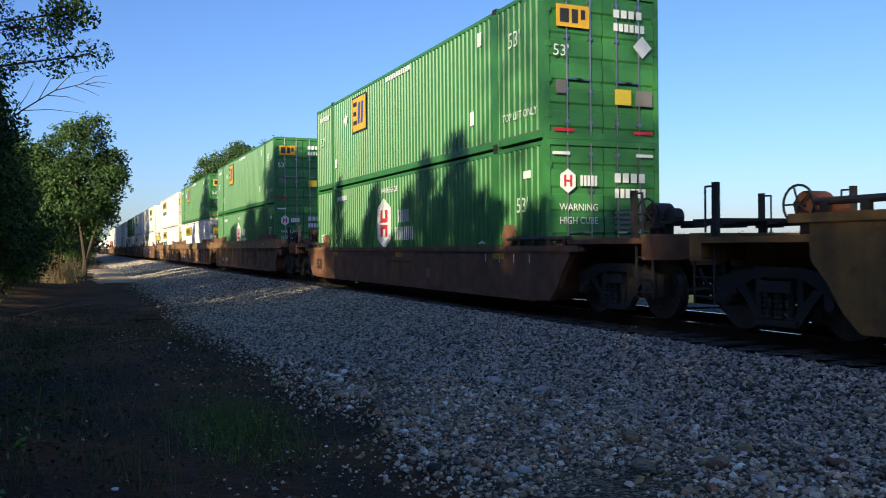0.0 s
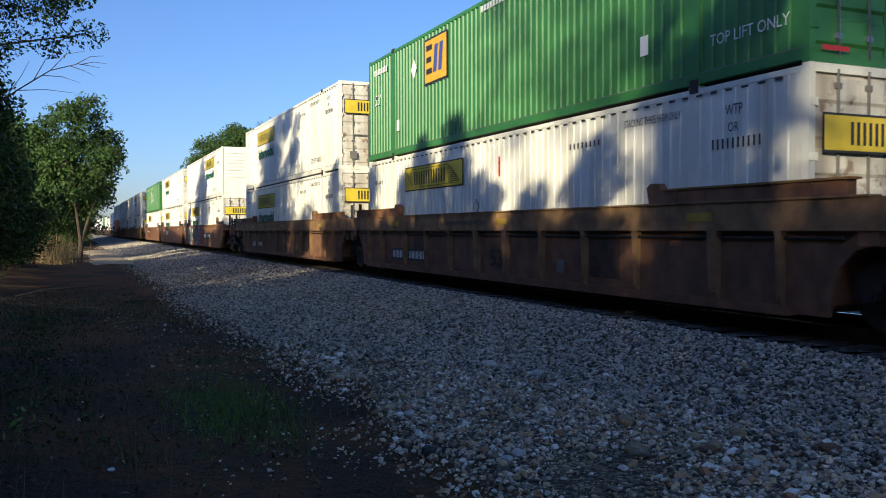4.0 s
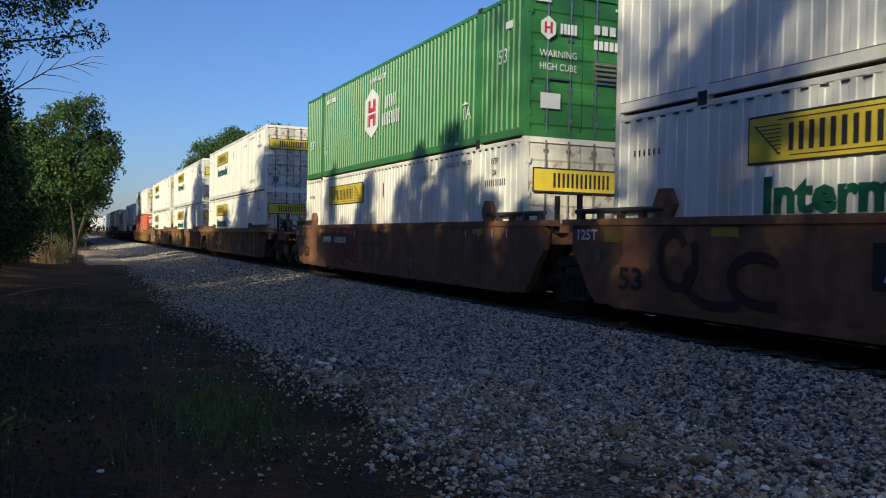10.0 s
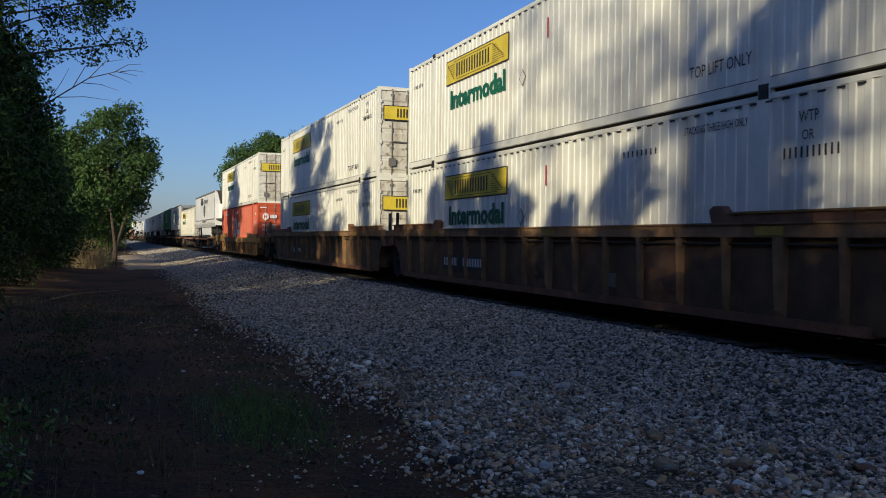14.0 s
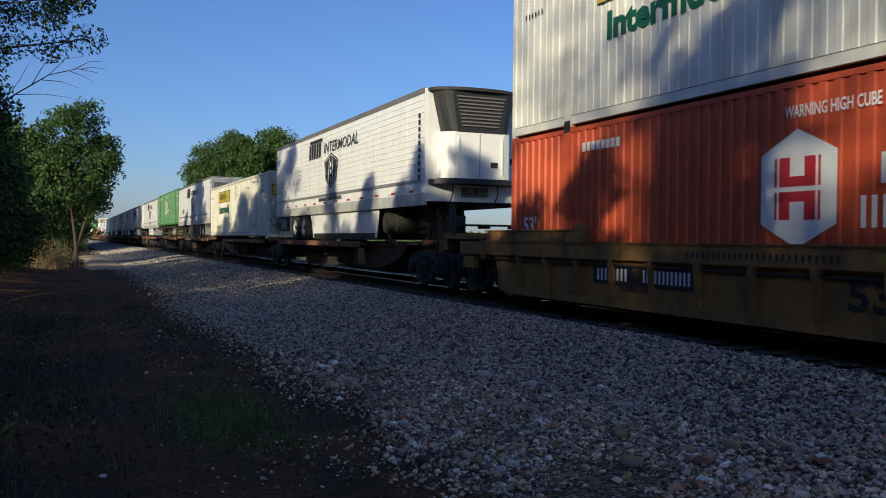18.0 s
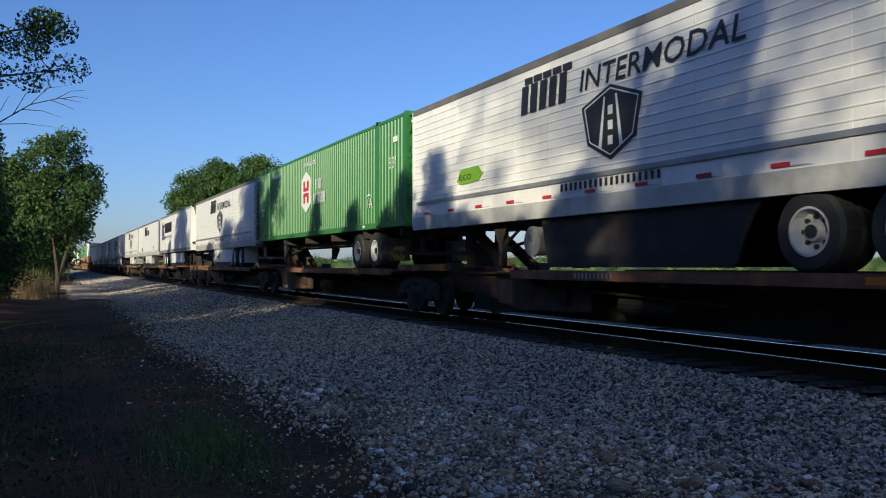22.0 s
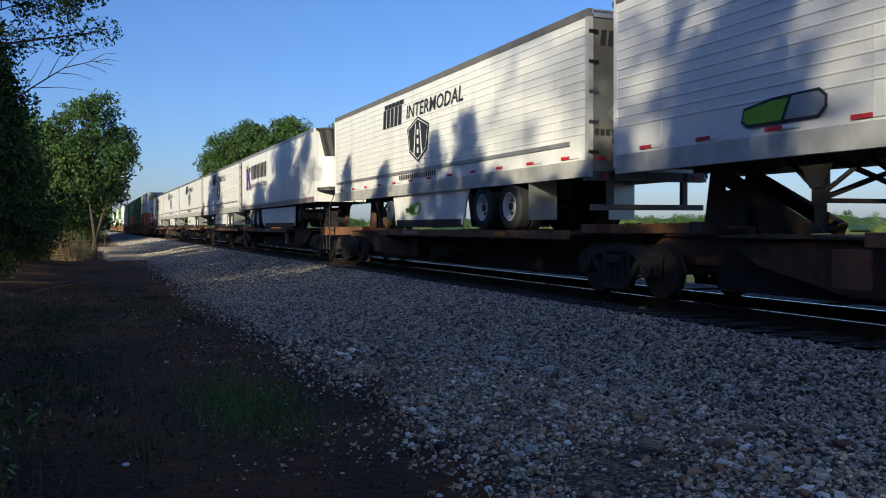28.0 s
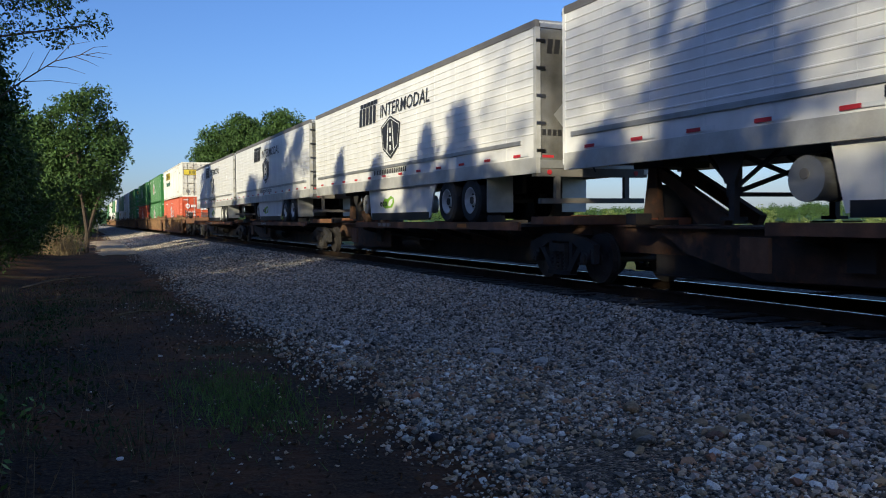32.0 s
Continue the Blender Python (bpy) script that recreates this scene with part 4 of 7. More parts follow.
def wildstyle(car, seed, u0, u1, n):
    """Angular interlocking sprayed letters: black fill, pale edge strokes, magenta cloud behind."""
    r = random.Random(seed)
    side = [on_side(1.42, CL, -1, q) for q in (0.01, 0.014, 0.02, 0.026)]
    cloud = []
    for k in range(22):
        a = 2 * math.pi * k / 22
        q = 1 + 0.2 * math.sin(5 * a) + r.uniform(-0.1, 0.1)
        cloud.append((u1 + 0.1 + 1.25 * q * math.cos(a), min(1.48, max(0.22, 0.88 + 0.62 * q * math.sin(a)))))
    part("graffiti_cloud", flat([cloud], side[0]), MAGENTA, car, "dark magenta sprayed cloud")
    step = (u1 - u0) / n
    for k in range(n):
        a = u0 + step * k
        lean = r.uniform(-0.25, 0.25)
        lo, hi = r.uniform(0.22, 0.34), r.uniform(1.32, 1.5)
        w = step * r.uniform(0.95, 1.2)
        def pt(fx, z, w=w, a=a, lean=lean):
            return (a + fx * w + lean * (z - 0.8) + r.uniform(-0.05, 0.05), z + r.uniform(-0.05, 0.05))
        body = [pt(-0.1, lo + 0.1), pt(0.28, lo), pt(0.36, 0.6), pt(0.62, 0.62), pt(0.7, lo + 0.05), pt(1.12, lo), pt(0.98, 0.62), pt(1.15, 0.9), pt(0.95, 1.15), pt(1.2, hi),
                pt(0.72, hi - 0.08), pt(0.62, 1.05), pt(0.4, 1.1), pt(0.34, hi), pt(-0.08, hi - 0.06), pt(0.06, 1.0), pt(-0.14, 0.8)]
        one = part("graffiti_letter", flat([body], side[1]), BLACK, car, "black sprayed angular letter")
        part("graffiti_edge", flat(ribbon(body + [body[0]], r.uniform(0.022, 0.04)), side[2]), WLETTER, one, "pale sprayed outline")
        for q in range(6):
            c = pt(r.uniform(0.1, 0.9), r.uniform(0.5, 1.25))
            d = pt(r.uniform(0.1, 0.9), c[1] + r.choice((-0.42, 0.42)))
            part("graffiti_shard", flat([[c, (d[0] + 0.07, d[1]), (d[0] - 0.05, d[1] + 0.05)]], side[3]), WLETTER if q else GREYBAND, one, "pale sprayed shard")


w = wagon_at(99.5)
wildstyle(w, 3, 1.4, 7.7, 6)
w = wagon_at(118.7)
scrawl(w, 5, 12.0, 13.3, BLACK, 0.03, 5, "thin black scrawl", 0.02)
scrawl(w, 6, 9.2, 10.2, BLACK, 0.035, 3, "thin black scrawl", 0.02)
scrawl(w, 15, 1.2, 3.6, MAROON, 0.13, 3, "faded maroon sprayed loops", 0.02)
w = wagon_at(137.8)
bubbles(w, 3.75, 6.35, 3)
for q in (7.1, 7.75, 8.35):
    part("graffiti_stroke", flat(ribbon([(q - 0.2, 1.3), (q + 0.3, 1.27), (q + 0.1, 1.2), (q + 0.06, 0.5), (q - 0.25, 0.42)], 0.07), on_side(1.42, CL, -1, 0.012)), BLACK, w, "black brush-like sprayed stroke")
    part("graffiti_stroke", flat(ribbon([(q - 0.3, 0.95), (q + 0.3, 0.98)], 0.06), on_side(1.42, CL, -1, 0.016)), BLACK, w, "black brush-like sprayed stroke")
scrawl(w, 23, 9.0, 11.0, BLACK, 0.025, 7, "thin black scrawl", 0.02)


# ---- spine wagons with road trailers ----
DECK = 1.08


def spine_car(front, rear, nose_first):
    """One unit of a spine wagon; its load stands from y = 0 to CL."""
    car = empty("spine_car")
    y0 = -1.25 if front == "coupler" else -0.46
    y1 = CL + (1.25 if rear == "coupler" else 0.46)

    def yy(v):
        return CL - v if nose_first else v
    part("sill_cap", boxes((-0.42, 0.42, y0, y1, 1.0, 1.04)), DARKBROWN, car)
    part("bottom_flange", boxes((-0.44, 0.44, y0 + 2.0, y1 - 2.0, 0.19, 0.218)), BLACKCAR, car)
    part("belly_plate", boxes((-0.34, 0.34, y0 + 1.9, y1 - 1.9, 0.22, 0.548)), BLACKCAR, car)
    bm = boxes((-0.36, 0.36, y0, y1, 0.55, 0.998))
    part("centre_sill", bm, DARKBROWN, car, "rust-brown centre beam")
    for s in (-1, 1):      # deep side plates of the beam under the hitch
        q = [(yy(14.0), 0.99), (yy(9.3), 0.99), (yy(9.3), 0.36), (yy(11.8), 0.3), (yy(13.3), 0.62)]
        part("side_plate", plate(bmesh.new(), q, *sorted((s * 0.84, s * 0.88))), DARKBROWN, car, "worn brown side plate of the beam")
        part("side_shelf", boxes((*sorted((s * 0.425, s * 1.0)), *sorted((yy(9.3), yy(14.0))), 1.0, 1.035)), DARKBROWN, car)
        part("brake_pipe", rods(((s * 0.9, yy(9.6), 0.75), (s * 0.9, yy(6.0), 0.62), 0.025)), BLACKCAR, car)
    part("air_reservoir", rod(bmesh.new(), (-0.62, yy(7.2), 0.55), (-0.62, yy(8.6), 0.55), 0.2, 16), BLACKCAR, car, "sooty round air reservoir")
    part("brake_valve", boxes((-0.98, -0.9, *sorted((yy(9.9), yy(10.3))), 0.5, 0.85)), BLACKCAR, car)
    d0, d1 = sorted((yy(0.6), yy(11.2)))
    for s in (-1, 1):
        part("deck", boxes((*sorted((s * 0.42, s * 1.3)), d0, d1, 1.0, DECK - 0.02)), BLACKCAR, car, "dark runway plate")
        part("deck_edge", boxes((*sorted((s * 1.3, s * 1.37)), d0, d1, 0.93, DECK + 0.015)), BROWN, car)
        for k in range(6):
            y = d0 + 0.5 + (d1 - d0 - 1.0) * k / 5
            bm = bmesh.new()
            beam(bm, (s * 0.33, y, 0.68), (s * 1.3, y, 0.93), 0.14, 0.12)
            part("outrigger", bm, BLACKCAR, car)
        bm = boxes((*sorted((s * 1.3, s * 1.36)), yy(11.4) - 0.25, yy(11.4) + 0.25, 0.45, 0.9))
        part("bracket_plate", bm, BROWN, car)
        part("deck_tab", flat([rect(0, 0, 0.5, 0.09)], lambda a, b: (s * 1.376, yy(3.0) + a, 0.97 + b)), ORANGE, car, "worn orange reflector")
        part("stencil_lettering", flat(letter_bars(0, 0, 1.1, 0.09, 10, 0.5), lambda a, b: (s * 1.376, yy(8.0) - s * a, 0.965 + b)), ALU, car)
    # hitch under the trailer's nose
    hy = yy(14.75)
    back = 1 if nose_first else -1
    for s in (-1, 1):
        leg = [(hy - back * 0.26, 1.045), (hy + back * 0.2, 1.045), (hy + back * 0.12, 2.0), (hy - back * 0.1, 2.0)]
        part("hitch_leg", plate(bmesh.new(), leg, *sorted((s * 0.3, s * 0.4))), DARKBROWN, car, "rusty tapered hitch leg")
        part("hitch_strut", beam(bmesh.new(), (s * 0.32, hy + back * (0.7 if nose_first else 1.75), 1.1), (s * 0.29, hy + back * 0.05, 1.95), 0.14, 0.2), DARKBROWN, car, "slanting hitch strut")
    part("hitch_web", boxes((-0.3, 0.3, *sorted((hy - 0.05, hy + 0.05)), 1.045, 1.72)), BLACKCAR, car)
    if not nose_first:
        web = [(hy + back * 1.7, 1.05), (hy + back * 0.9, 1.05), (hy + back * 0.35, 1.6), (hy + back * 0.55, 1.68)]
        part("strut_web", plate(bmesh.new(), web, -0.2, -0.16), DARKBROWN, car)
    part("hitch_head", boxes((-0.48, 0.48, hy - 0.4, hy + 0.4, 2.0, 2.1)), BLACKCAR, car, "sooty hitch head plate")
    part("hitch_jaw", boxes((-0.7, 0.7, hy - 0.16, hy + 0.16, 1.04, 1.16)), RUSTRED, car, "rusty red hitch foot")
    for sgn, kind in ((-1, front), (1, rear)):
        e = y0 if sgn < 0 else y1
        if kind == "coupler":
            truck(car, e - sgn * 1.75)
            coupler(car, e, sgn, BLACKCAR)
            part("end_sill", boxes((-1.35, 1.35, *sorted((e, e - sgn * 0.22)), 0.86, 1.16)), BROWN, car)
            for x in (-1.28, 1.28):
                bm = bmesh.new()
                for k in range(4):
                    rod(bm, (x, e - sgn * 0.05, 0.4 + 0.24 * k), (x, e - sgn * 0.45, 0.4 + 0.24 * k), 0.015, 6)
                for q in (0.05, 0.45):
                    rod(bm, (x, e - sgn * q, 0.32), (x, e - sgn * q, 1.9 if q > 0.3 else 1.2), 0.02, 6)
                part("ladder", bm, BLACKCAR, car)
            if sgn < 0:
                brake_wheel(car, -1.05, e + 0.3, 1.62, BLACKCAR)
                part("brake_stand", boxes((-0.98, -0.72, e + 0.1, e + 0.5, 1.165, 1.75)), BLACKCAR, car)
        else:
            if sgn < 0:
                truck(car, e)
            part("articulation_joint", boxes((-0.5, 0.5, *sorted((e + 0.02 * -sgn, e - sgn * 0.5)), 1.045, 1.22)), BROWN, car)
            part("end_bolster", boxes((-1.25, 1.25, *sorted((e - sgn * 0.3, e - sgn * 0.75)), 1.05, 1.2)), BROWN, car)
    tagged(car, "rust-brown spine wagon with narrow centre beam and wheel runways", "rail wagon", "wagons of the train")
    return car


def road_wheels(parent, ys, z, r=0.5):
    for y in ys:
        for s in (-1, 1):
            bm = bmesh.new()
            prof = [(0.62, r - 0.06), (0.66, r), (0.90, r), (0.94, r - 0.05), (0.98, r), (1.21, r), (1.26, r - 0.05), (1.26, 0.3)]
            n = 26
            rings = [[bm.verts.new((s * a, y + b * math.cos(2 * math.pi * k / n), z + b * math.sin(2 * math.pi * k / n))) for k in range(n)] for a, b in prof]
            for i in range(len(prof) - 1):
                for k in range(n):
                    bm.faces.new((rings[i][k], rings[i][(k + 1) % n], rings[i + 1][(k + 1) % n], rings[i + 1][k]))
            tyre = part("tyre", bm, RUBBER, parent)
            bm = bmesh.new()
            prof = [(1.25, 0.3), (1.255, 0.27), (1.12, 0.24), (1.1, 0.13), (1.2, 0.11), (1.2, 0.0)]
            rings = [[bm.verts.new((s * a, y + b * math.cos(2 * math.pi * k / n), z + b * math.sin(2 * math.pi * k / n))) for k in range(n)] for a, b in prof[:-1]]
            for i in range(len(prof) - 2):
                for k in range(n):
                    bm.faces.new((rings[i][k], rings[i][(k + 1) % n], rings[i + 1][(k + 1) % n], rings[i + 1][k]))
            bm.faces.new(rings[-1])
            part("rim", bm, RIM, tyre, "white disc rim")
            bm = bmesh.new()
            for k in range(8):
                a = 2 * math.pi * k / 8
                rod(bm, (s * 1.1, y + 0.18 * math.cos(a), z + 0.18 * math.sin(a)), (s * 1.135, y + 0.18 * math.cos(a), z + 0.18 * math.sin(a)), 0.035, 6)
            rod(bm, (s * 1.19, y, z), (s * 1.225, y, z), 0.085, 10)
            part("hole_ring", bm, BLACK, tyre)


def running_gear(tr, z, flap=ALU, leg=12.82, tank=13.75, tank_mat=ALU, inner=-1.1):
    """Tandem axle, legs, bumper and flaps under a box whose floor is at z."""
    road_wheels(tr, (3.05, 4.35), DECK + 0.5)
    bm = boxes((-0.5, -0.4, 2.0, 6.0, z - 0.42, z), (0.4, 0.5, 2.0, 6.0, z - 0.42, z))
    for y in (3.05, 4.35):
        rod(bm, (-1.1, y, DECK + 0.5), (1.1, y, DECK + 0.5), 0.07, 10)
        box(bm, -0.55, -0.35, y - 0.3, y + 0.3, DECK + 0.45, z - 0.4)
        box(bm, 0.35, 0.55, y - 0.3, y + 0.3, DECK + 0.45, z - 0.4)
    part("axle_frame", bm, BLACKCAR, tr)
    for s in (-1, 1):
        part("mud_flap", boxes((*sorted((s * 0.62, s * 1.25)), 2.2, 2.22, DECK + 0.22, z - 0.05)), flap, tr)
        bm = boxes((s * 0.95 - 0.07, s * 0.95 + 0.07, leg - 0.08, leg + 0.08, 1.45, z), (s * 0.95 - 0.05, s * 0.95 + 0.05, leg - 0.055, leg + 0.055, 1.17, 1.45), (s * 0.95 - 0.12, s * 0.95 + 0.12, leg - 0.14, leg + 0.14, 1.12, 1.17))
        plate(bm, [(leg - 0.09, z - 0.5), (leg + 0.09, z - 0.5), (leg + 0.34, z - 0.02), (leg - 0.34, z - 0.02)], *sorted((s * 1.02, s * 1.04)))
        part("landing_leg", bm, BLACKCAR, tr)
        for d in (-1, 1):
            part("leg_stay", beam(bmesh.new(), (s * 0.95, leg, 1.55), (s * 0.8, leg + d * 0.75, z - 0.03), 0.045, 0.05), BLACKCAR, tr)
        part("bumper_post", boxes((s * 0.8 - 0.05, s * 0.8 + 0.05, 0.02, 0.12, z - 0.6, z)), GREYBAND, tr)
    part("bumper", boxes((-1.2, 1.2, 0.0, 0.1, z - 0.68, z - 0.58)), GREYBAND, tr)
    bm = bmesh.new()
    beam(bm, (-0.95, leg, 1.5), (0.95, leg, z - 0.06), 0.05, 0.06)
    beam(bm, (0.95, leg, 1.5), (-0.95, leg, z - 0.06), 0.05, 0.06)
    beam(bm, (-0.95, leg, 1.48), (0.95, leg, 1.48), 0.05, 0.06)
    part("leg_brace", bm, BLACKCAR, tr)
    bm = bmesh.new()
    for x in (inner - 0.06, 1.1):
        rod(bm, (x, tank, z - 0.5), (x + 0.06, tank, z - 0.5), 0.285, 28)
    rod(bm, (inner, tank, z - 0.5), (1.1, tank, z - 0.5), 0.27, 28)
    drum = part("fuel_tank", bm, tank_mat, tr, "round fuel tank slung crosswise")
    for x in (-0.7, 0.0, 0.7) if inner < -1 else (0.5, 0.9):
        part("tank_strap", rod(bmesh.new(), (x - 0.03, tank, z - 0.5), (x + 0.03, tank, z - 0.5), 0.29, 28), BLACKCAR, drum)
        part("tank_hanger", boxes((x - 0.03, x + 0.03, tank - 0.29, tank - 0.23, z - 0.5, z)), BLACKCAR, drum)
    if inner < -1:
        part("tank_cap", rods(((-1.18, tank + 0.02, z - 0.44), (-1.155, tank + 0.02, z - 0.44), 0.07), n=12), GREYBAND, drum)
    part("tail_frame", boxes((-1.28, 1.28, 0.02, 0.2, z - 0.16, z)), GREYBAND, tr)


TAPE_RED = bpy.data.meshes.new("tape_red")
TAPE_RED.from_pydata([(0, 0, 0), (0, 0.3, 0), (0, 0.3, 0.055), (0, 0, 0.055)], [], [(0, 1, 2, 3)])
TAPE_RED.materials.append(REDLETTER)
TAPE_WHITE = TAPE_RED.copy()
TAPE_WHITE.materials.clear()
TAPE_WHITE.materials.append(WLETTER)


def shield(u, z, h):
    w = h * 1.32
    out = [(u, z + 0.78 * h), (u + 0.1 * w, z + 0.25 * h), (u + 0.5 * w, z), (u + 0.9 * w, z + 0.25 * h), (u + w, z + 0.78 * h), (u + 0.5 * w, z + h)]
    lines = [[(u + 0.3 * w, z + 0.18 * h), (u + 0.35 * w, z + 0.15 * h), (u + 0.42 * w, z + 0.85 * h), (u + 0.39 * w, z + 0.85 * h)],
             [(u + 0.7 * w, z + 0.18 * h), (u + 0.65 * w, z + 0.15 * h), (u + 0.58 * w, z + 0.85 * h), (u + 0.61 * w, z + 0.85 * h)]]
    lines += [rect(u + 0.46 * w, z + (0.2 + 0.2 * k) * h, u + 0.54 * w, z + (0.32 + 0.2 * k) * h) for k in range(3)]
    mid = (u + 0.5 * w, z + 0.55 * h)
    inner = [(mid[0] + (a - mid[0]) * 0.88, mid[1] + (b - mid[1]) * 0.88) for a, b in out]
    return [("shield_badge", P(out), BLACK, "black shield-shaped badge"), ("shield_rim", lifted(P(*ribbon(inner + [inner[0]], 0.025))), WLETTER, ""), ("shield_road", lifted(P(*lines)), WLETTER, "")]


def slanted_bars(u, z, w, h, n):
    k = w / n
    return [[(u + i * k, z), (u + (i + 0.72) * k, z), (u + (i + 0.72) * k + 0.12 * h, z + h), (u + i * k + 0.12 * h, z + h)] for i in range(n)]


def prime_decals(eco, dark):
    d = shield(7.25, 0.72, 1.2) + [
        ("name_lettering", lambda p: flat(slanted_bars(5.25, 1.86, 1.6, 0.52, 5), p), BLACK, "black slanted bars of lettering"),
        ("name_crown", lambda p: flat([rect(5.4 + 0.32 * i, 2.4, 5.68 + 0.32 * i, 2.52) for i in range(5)], p), BLACK, ""),
        ("lettering", W("INTERMODAL", 0.36, 7.15, 1.95, 3.75, 0.004, 0.2), BLACK, "black lettering"),
        ("web_lettering", lambda p: flat(letter_bars(6.6, 0.32, 2.7, 0.13, 19, 0.5), p), BLACK, "")]
    if not eco:
        d += [("unit_lettering", lambda p: flat([rect(15.72, 0.55 + 0.17 * k, 15.84, 0.67 + 0.17 * k) for k in range(10)], p), BLACK, "column of black lettering bars")]
    if eco and not dark:
        d += [("eco_badge", P([(7.1, -0.6), (7.3, -0.66), (7.85, -0.63), (8.02, -0.5), (7.98, -0.36), (7.75, -0.3), (7.5, -0.38), (7.25, -0.36), (7.08, -0.46)]), LIME, "lime green badge"),
              ("eco_leaf", lifted(P([(7.52, -0.58), (7.7, -0.6), (7.88, -0.5), (7.92, -0.38), (7.74, -0.4), (7.58, -0.47)]), 0.003), WLETTER, "pale leaf"),
              ("lettering", lifted(W("eco", 0.19, 6.84, -0.58, 0.62, 0.008)), BLACK, "")]
    elif eco:
        d += [("eco_badge", P([(2.5, 0.85), (2.7, 0.78), (3.5, 0.8), (3.7, 0.95), (3.5, 1.12), (2.7, 1.1)]), LIME, "lime green badge"),
              ("lettering", lifted(W("eco", 0.2, 2.6, 0.86, 0.6)), BLACK, "")]
    return d


EA, EZ = 2.95, 0.32      # corner of the green and grey badge


def inc_decals():
    return [("name_lettering", lambda p: flat(slanted_bars(5.9, 1.72, 2.2, 0.6, 5) + slanted_bars(8.4, 1.72, 1.1, 0.45, 3), p), BLACK, "bold black bars of lettering"),
            ("name_crown", lambda p: flat([rect(6.1 + 0.42 * i, 2.35, 6.45 + 0.42 * i, 2.5) for i in range(5)], p), BLACK, ""),
            ("eco_outline", P([(EA + x, EZ + z) for x, z in ((0, 0.08), (0.12, 0), (1.3, 0), (1.42, 0.12), (1.42, 0.26), (1.3, 0.36), (0.55, 0.34), (0.05, 0.26))]), BLACK, "black-edged green and grey badge"),
            ("eco_badge", lifted(P([(EA + x, EZ + z) for x, z in ((0.04, 0.1), (0.14, 0.04), (0.7, 0.04), (0.82, 0.3), (0.56, 0.3), (0.08, 0.23))])), LIME, "lime green half of the badge"),
            ("eco_field", lifted(P([(EA + x, EZ + z) for x, z in ((0.76, 0.04), (1.28, 0.04), (1.38, 0.14), (1.38, 0.25), (1.28, 0.32), (0.88, 0.32))])), ALU, "grey half of the badge"),
            ("web_lettering", lambda p: flat(letter_bars(12.7, 0.55, 0.75, 0.13, 4) + letter_bars(12.95, 0.36, 0.25, 0.13, 2), p), GREYBAND, "")]


def knight_decals():
    letter = [(1.3, 1.05), (1.85, 1.05), (1.85, 1.13), (1.76, 1.18), (1.76, 1.42), (1.92, 1.58), (2.22, 1.18), (2.15, 1.13), (2.15, 1.05), (2.67, 1.05), (2.67, 1.13), (2.55, 1.18), (2.12, 1.78),
              (2.4, 2.02), (2.55, 2.06), (2.55, 2.13), (2.1, 2.13), (2.1, 2.07), (2.15, 2.02), (1.76, 1.68), (1.76, 2.0), (1.85, 2.05), (1.85, 2.12), (1.3, 2.12), (1.3, 2.05), (1.4, 2.0), (1.4, 1.18), (1.3, 1.13)]
    letter = [(a + 0.08, b) for a, b in letter]
    return [("name_lettering", lambda p: flat(letter_bars(2.88, 1.5, 4.1, 0.72, 11, 0.4), p), BLACK, "black bars of lettering"),
            ("lettering", W("REFRIGERATED", 0.2, 2.86, 1.07, 4.1), BLACK, "black lettering"),
            ("crest_rim", P(*ribbon(letter + [letter[0]], 0.09)), GREYBAND, "grey rim of the crest"),
            ("crest", lifted(P(letter)), PURPLE, "purple crest"),
            ("crest_blade", P(rect(1.97, 1.75, 2.01, 2.42), rect(1.9, 2.2, 2.08, 2.23)), GREYBAND, ""),
            ("crest_tip", lifted(P([(1.42, 2.1), (1.7, 2.14), (1.72, 2.28), (1.6, 2.36), (1.5, 2.3), (1.4, 2.33)])), YELLOW, "gold plume")]


TB = 2.13        # floor of a trailer box over the rails
TH = 2.8


def prism(plan, y, z0, z1, w0=1.0, w1=1.0, deep=1.0):
    """A plan in (x, y) raised from z0 to z1, w0 wide below and w1 above."""
    bm = bmesh.new()
    a = [bm.verts.new((px * w0, y + py * deep, z0)) for px, py in plan]
    b = [bm.verts.new((px * w1, y + py * deep, z1)) for px, py in plan]
    n = len(plan)
    bm.faces.new(a)
    bm.faces.new(b[::-1])
    for i in range(n):
        bm.faces.new((a[i], b[i], b[(i + 1) % n], a[(i + 1) % n]))
    bmesh.ops.recalc_face_normals(bm, faces=bm.faces)
    return bm


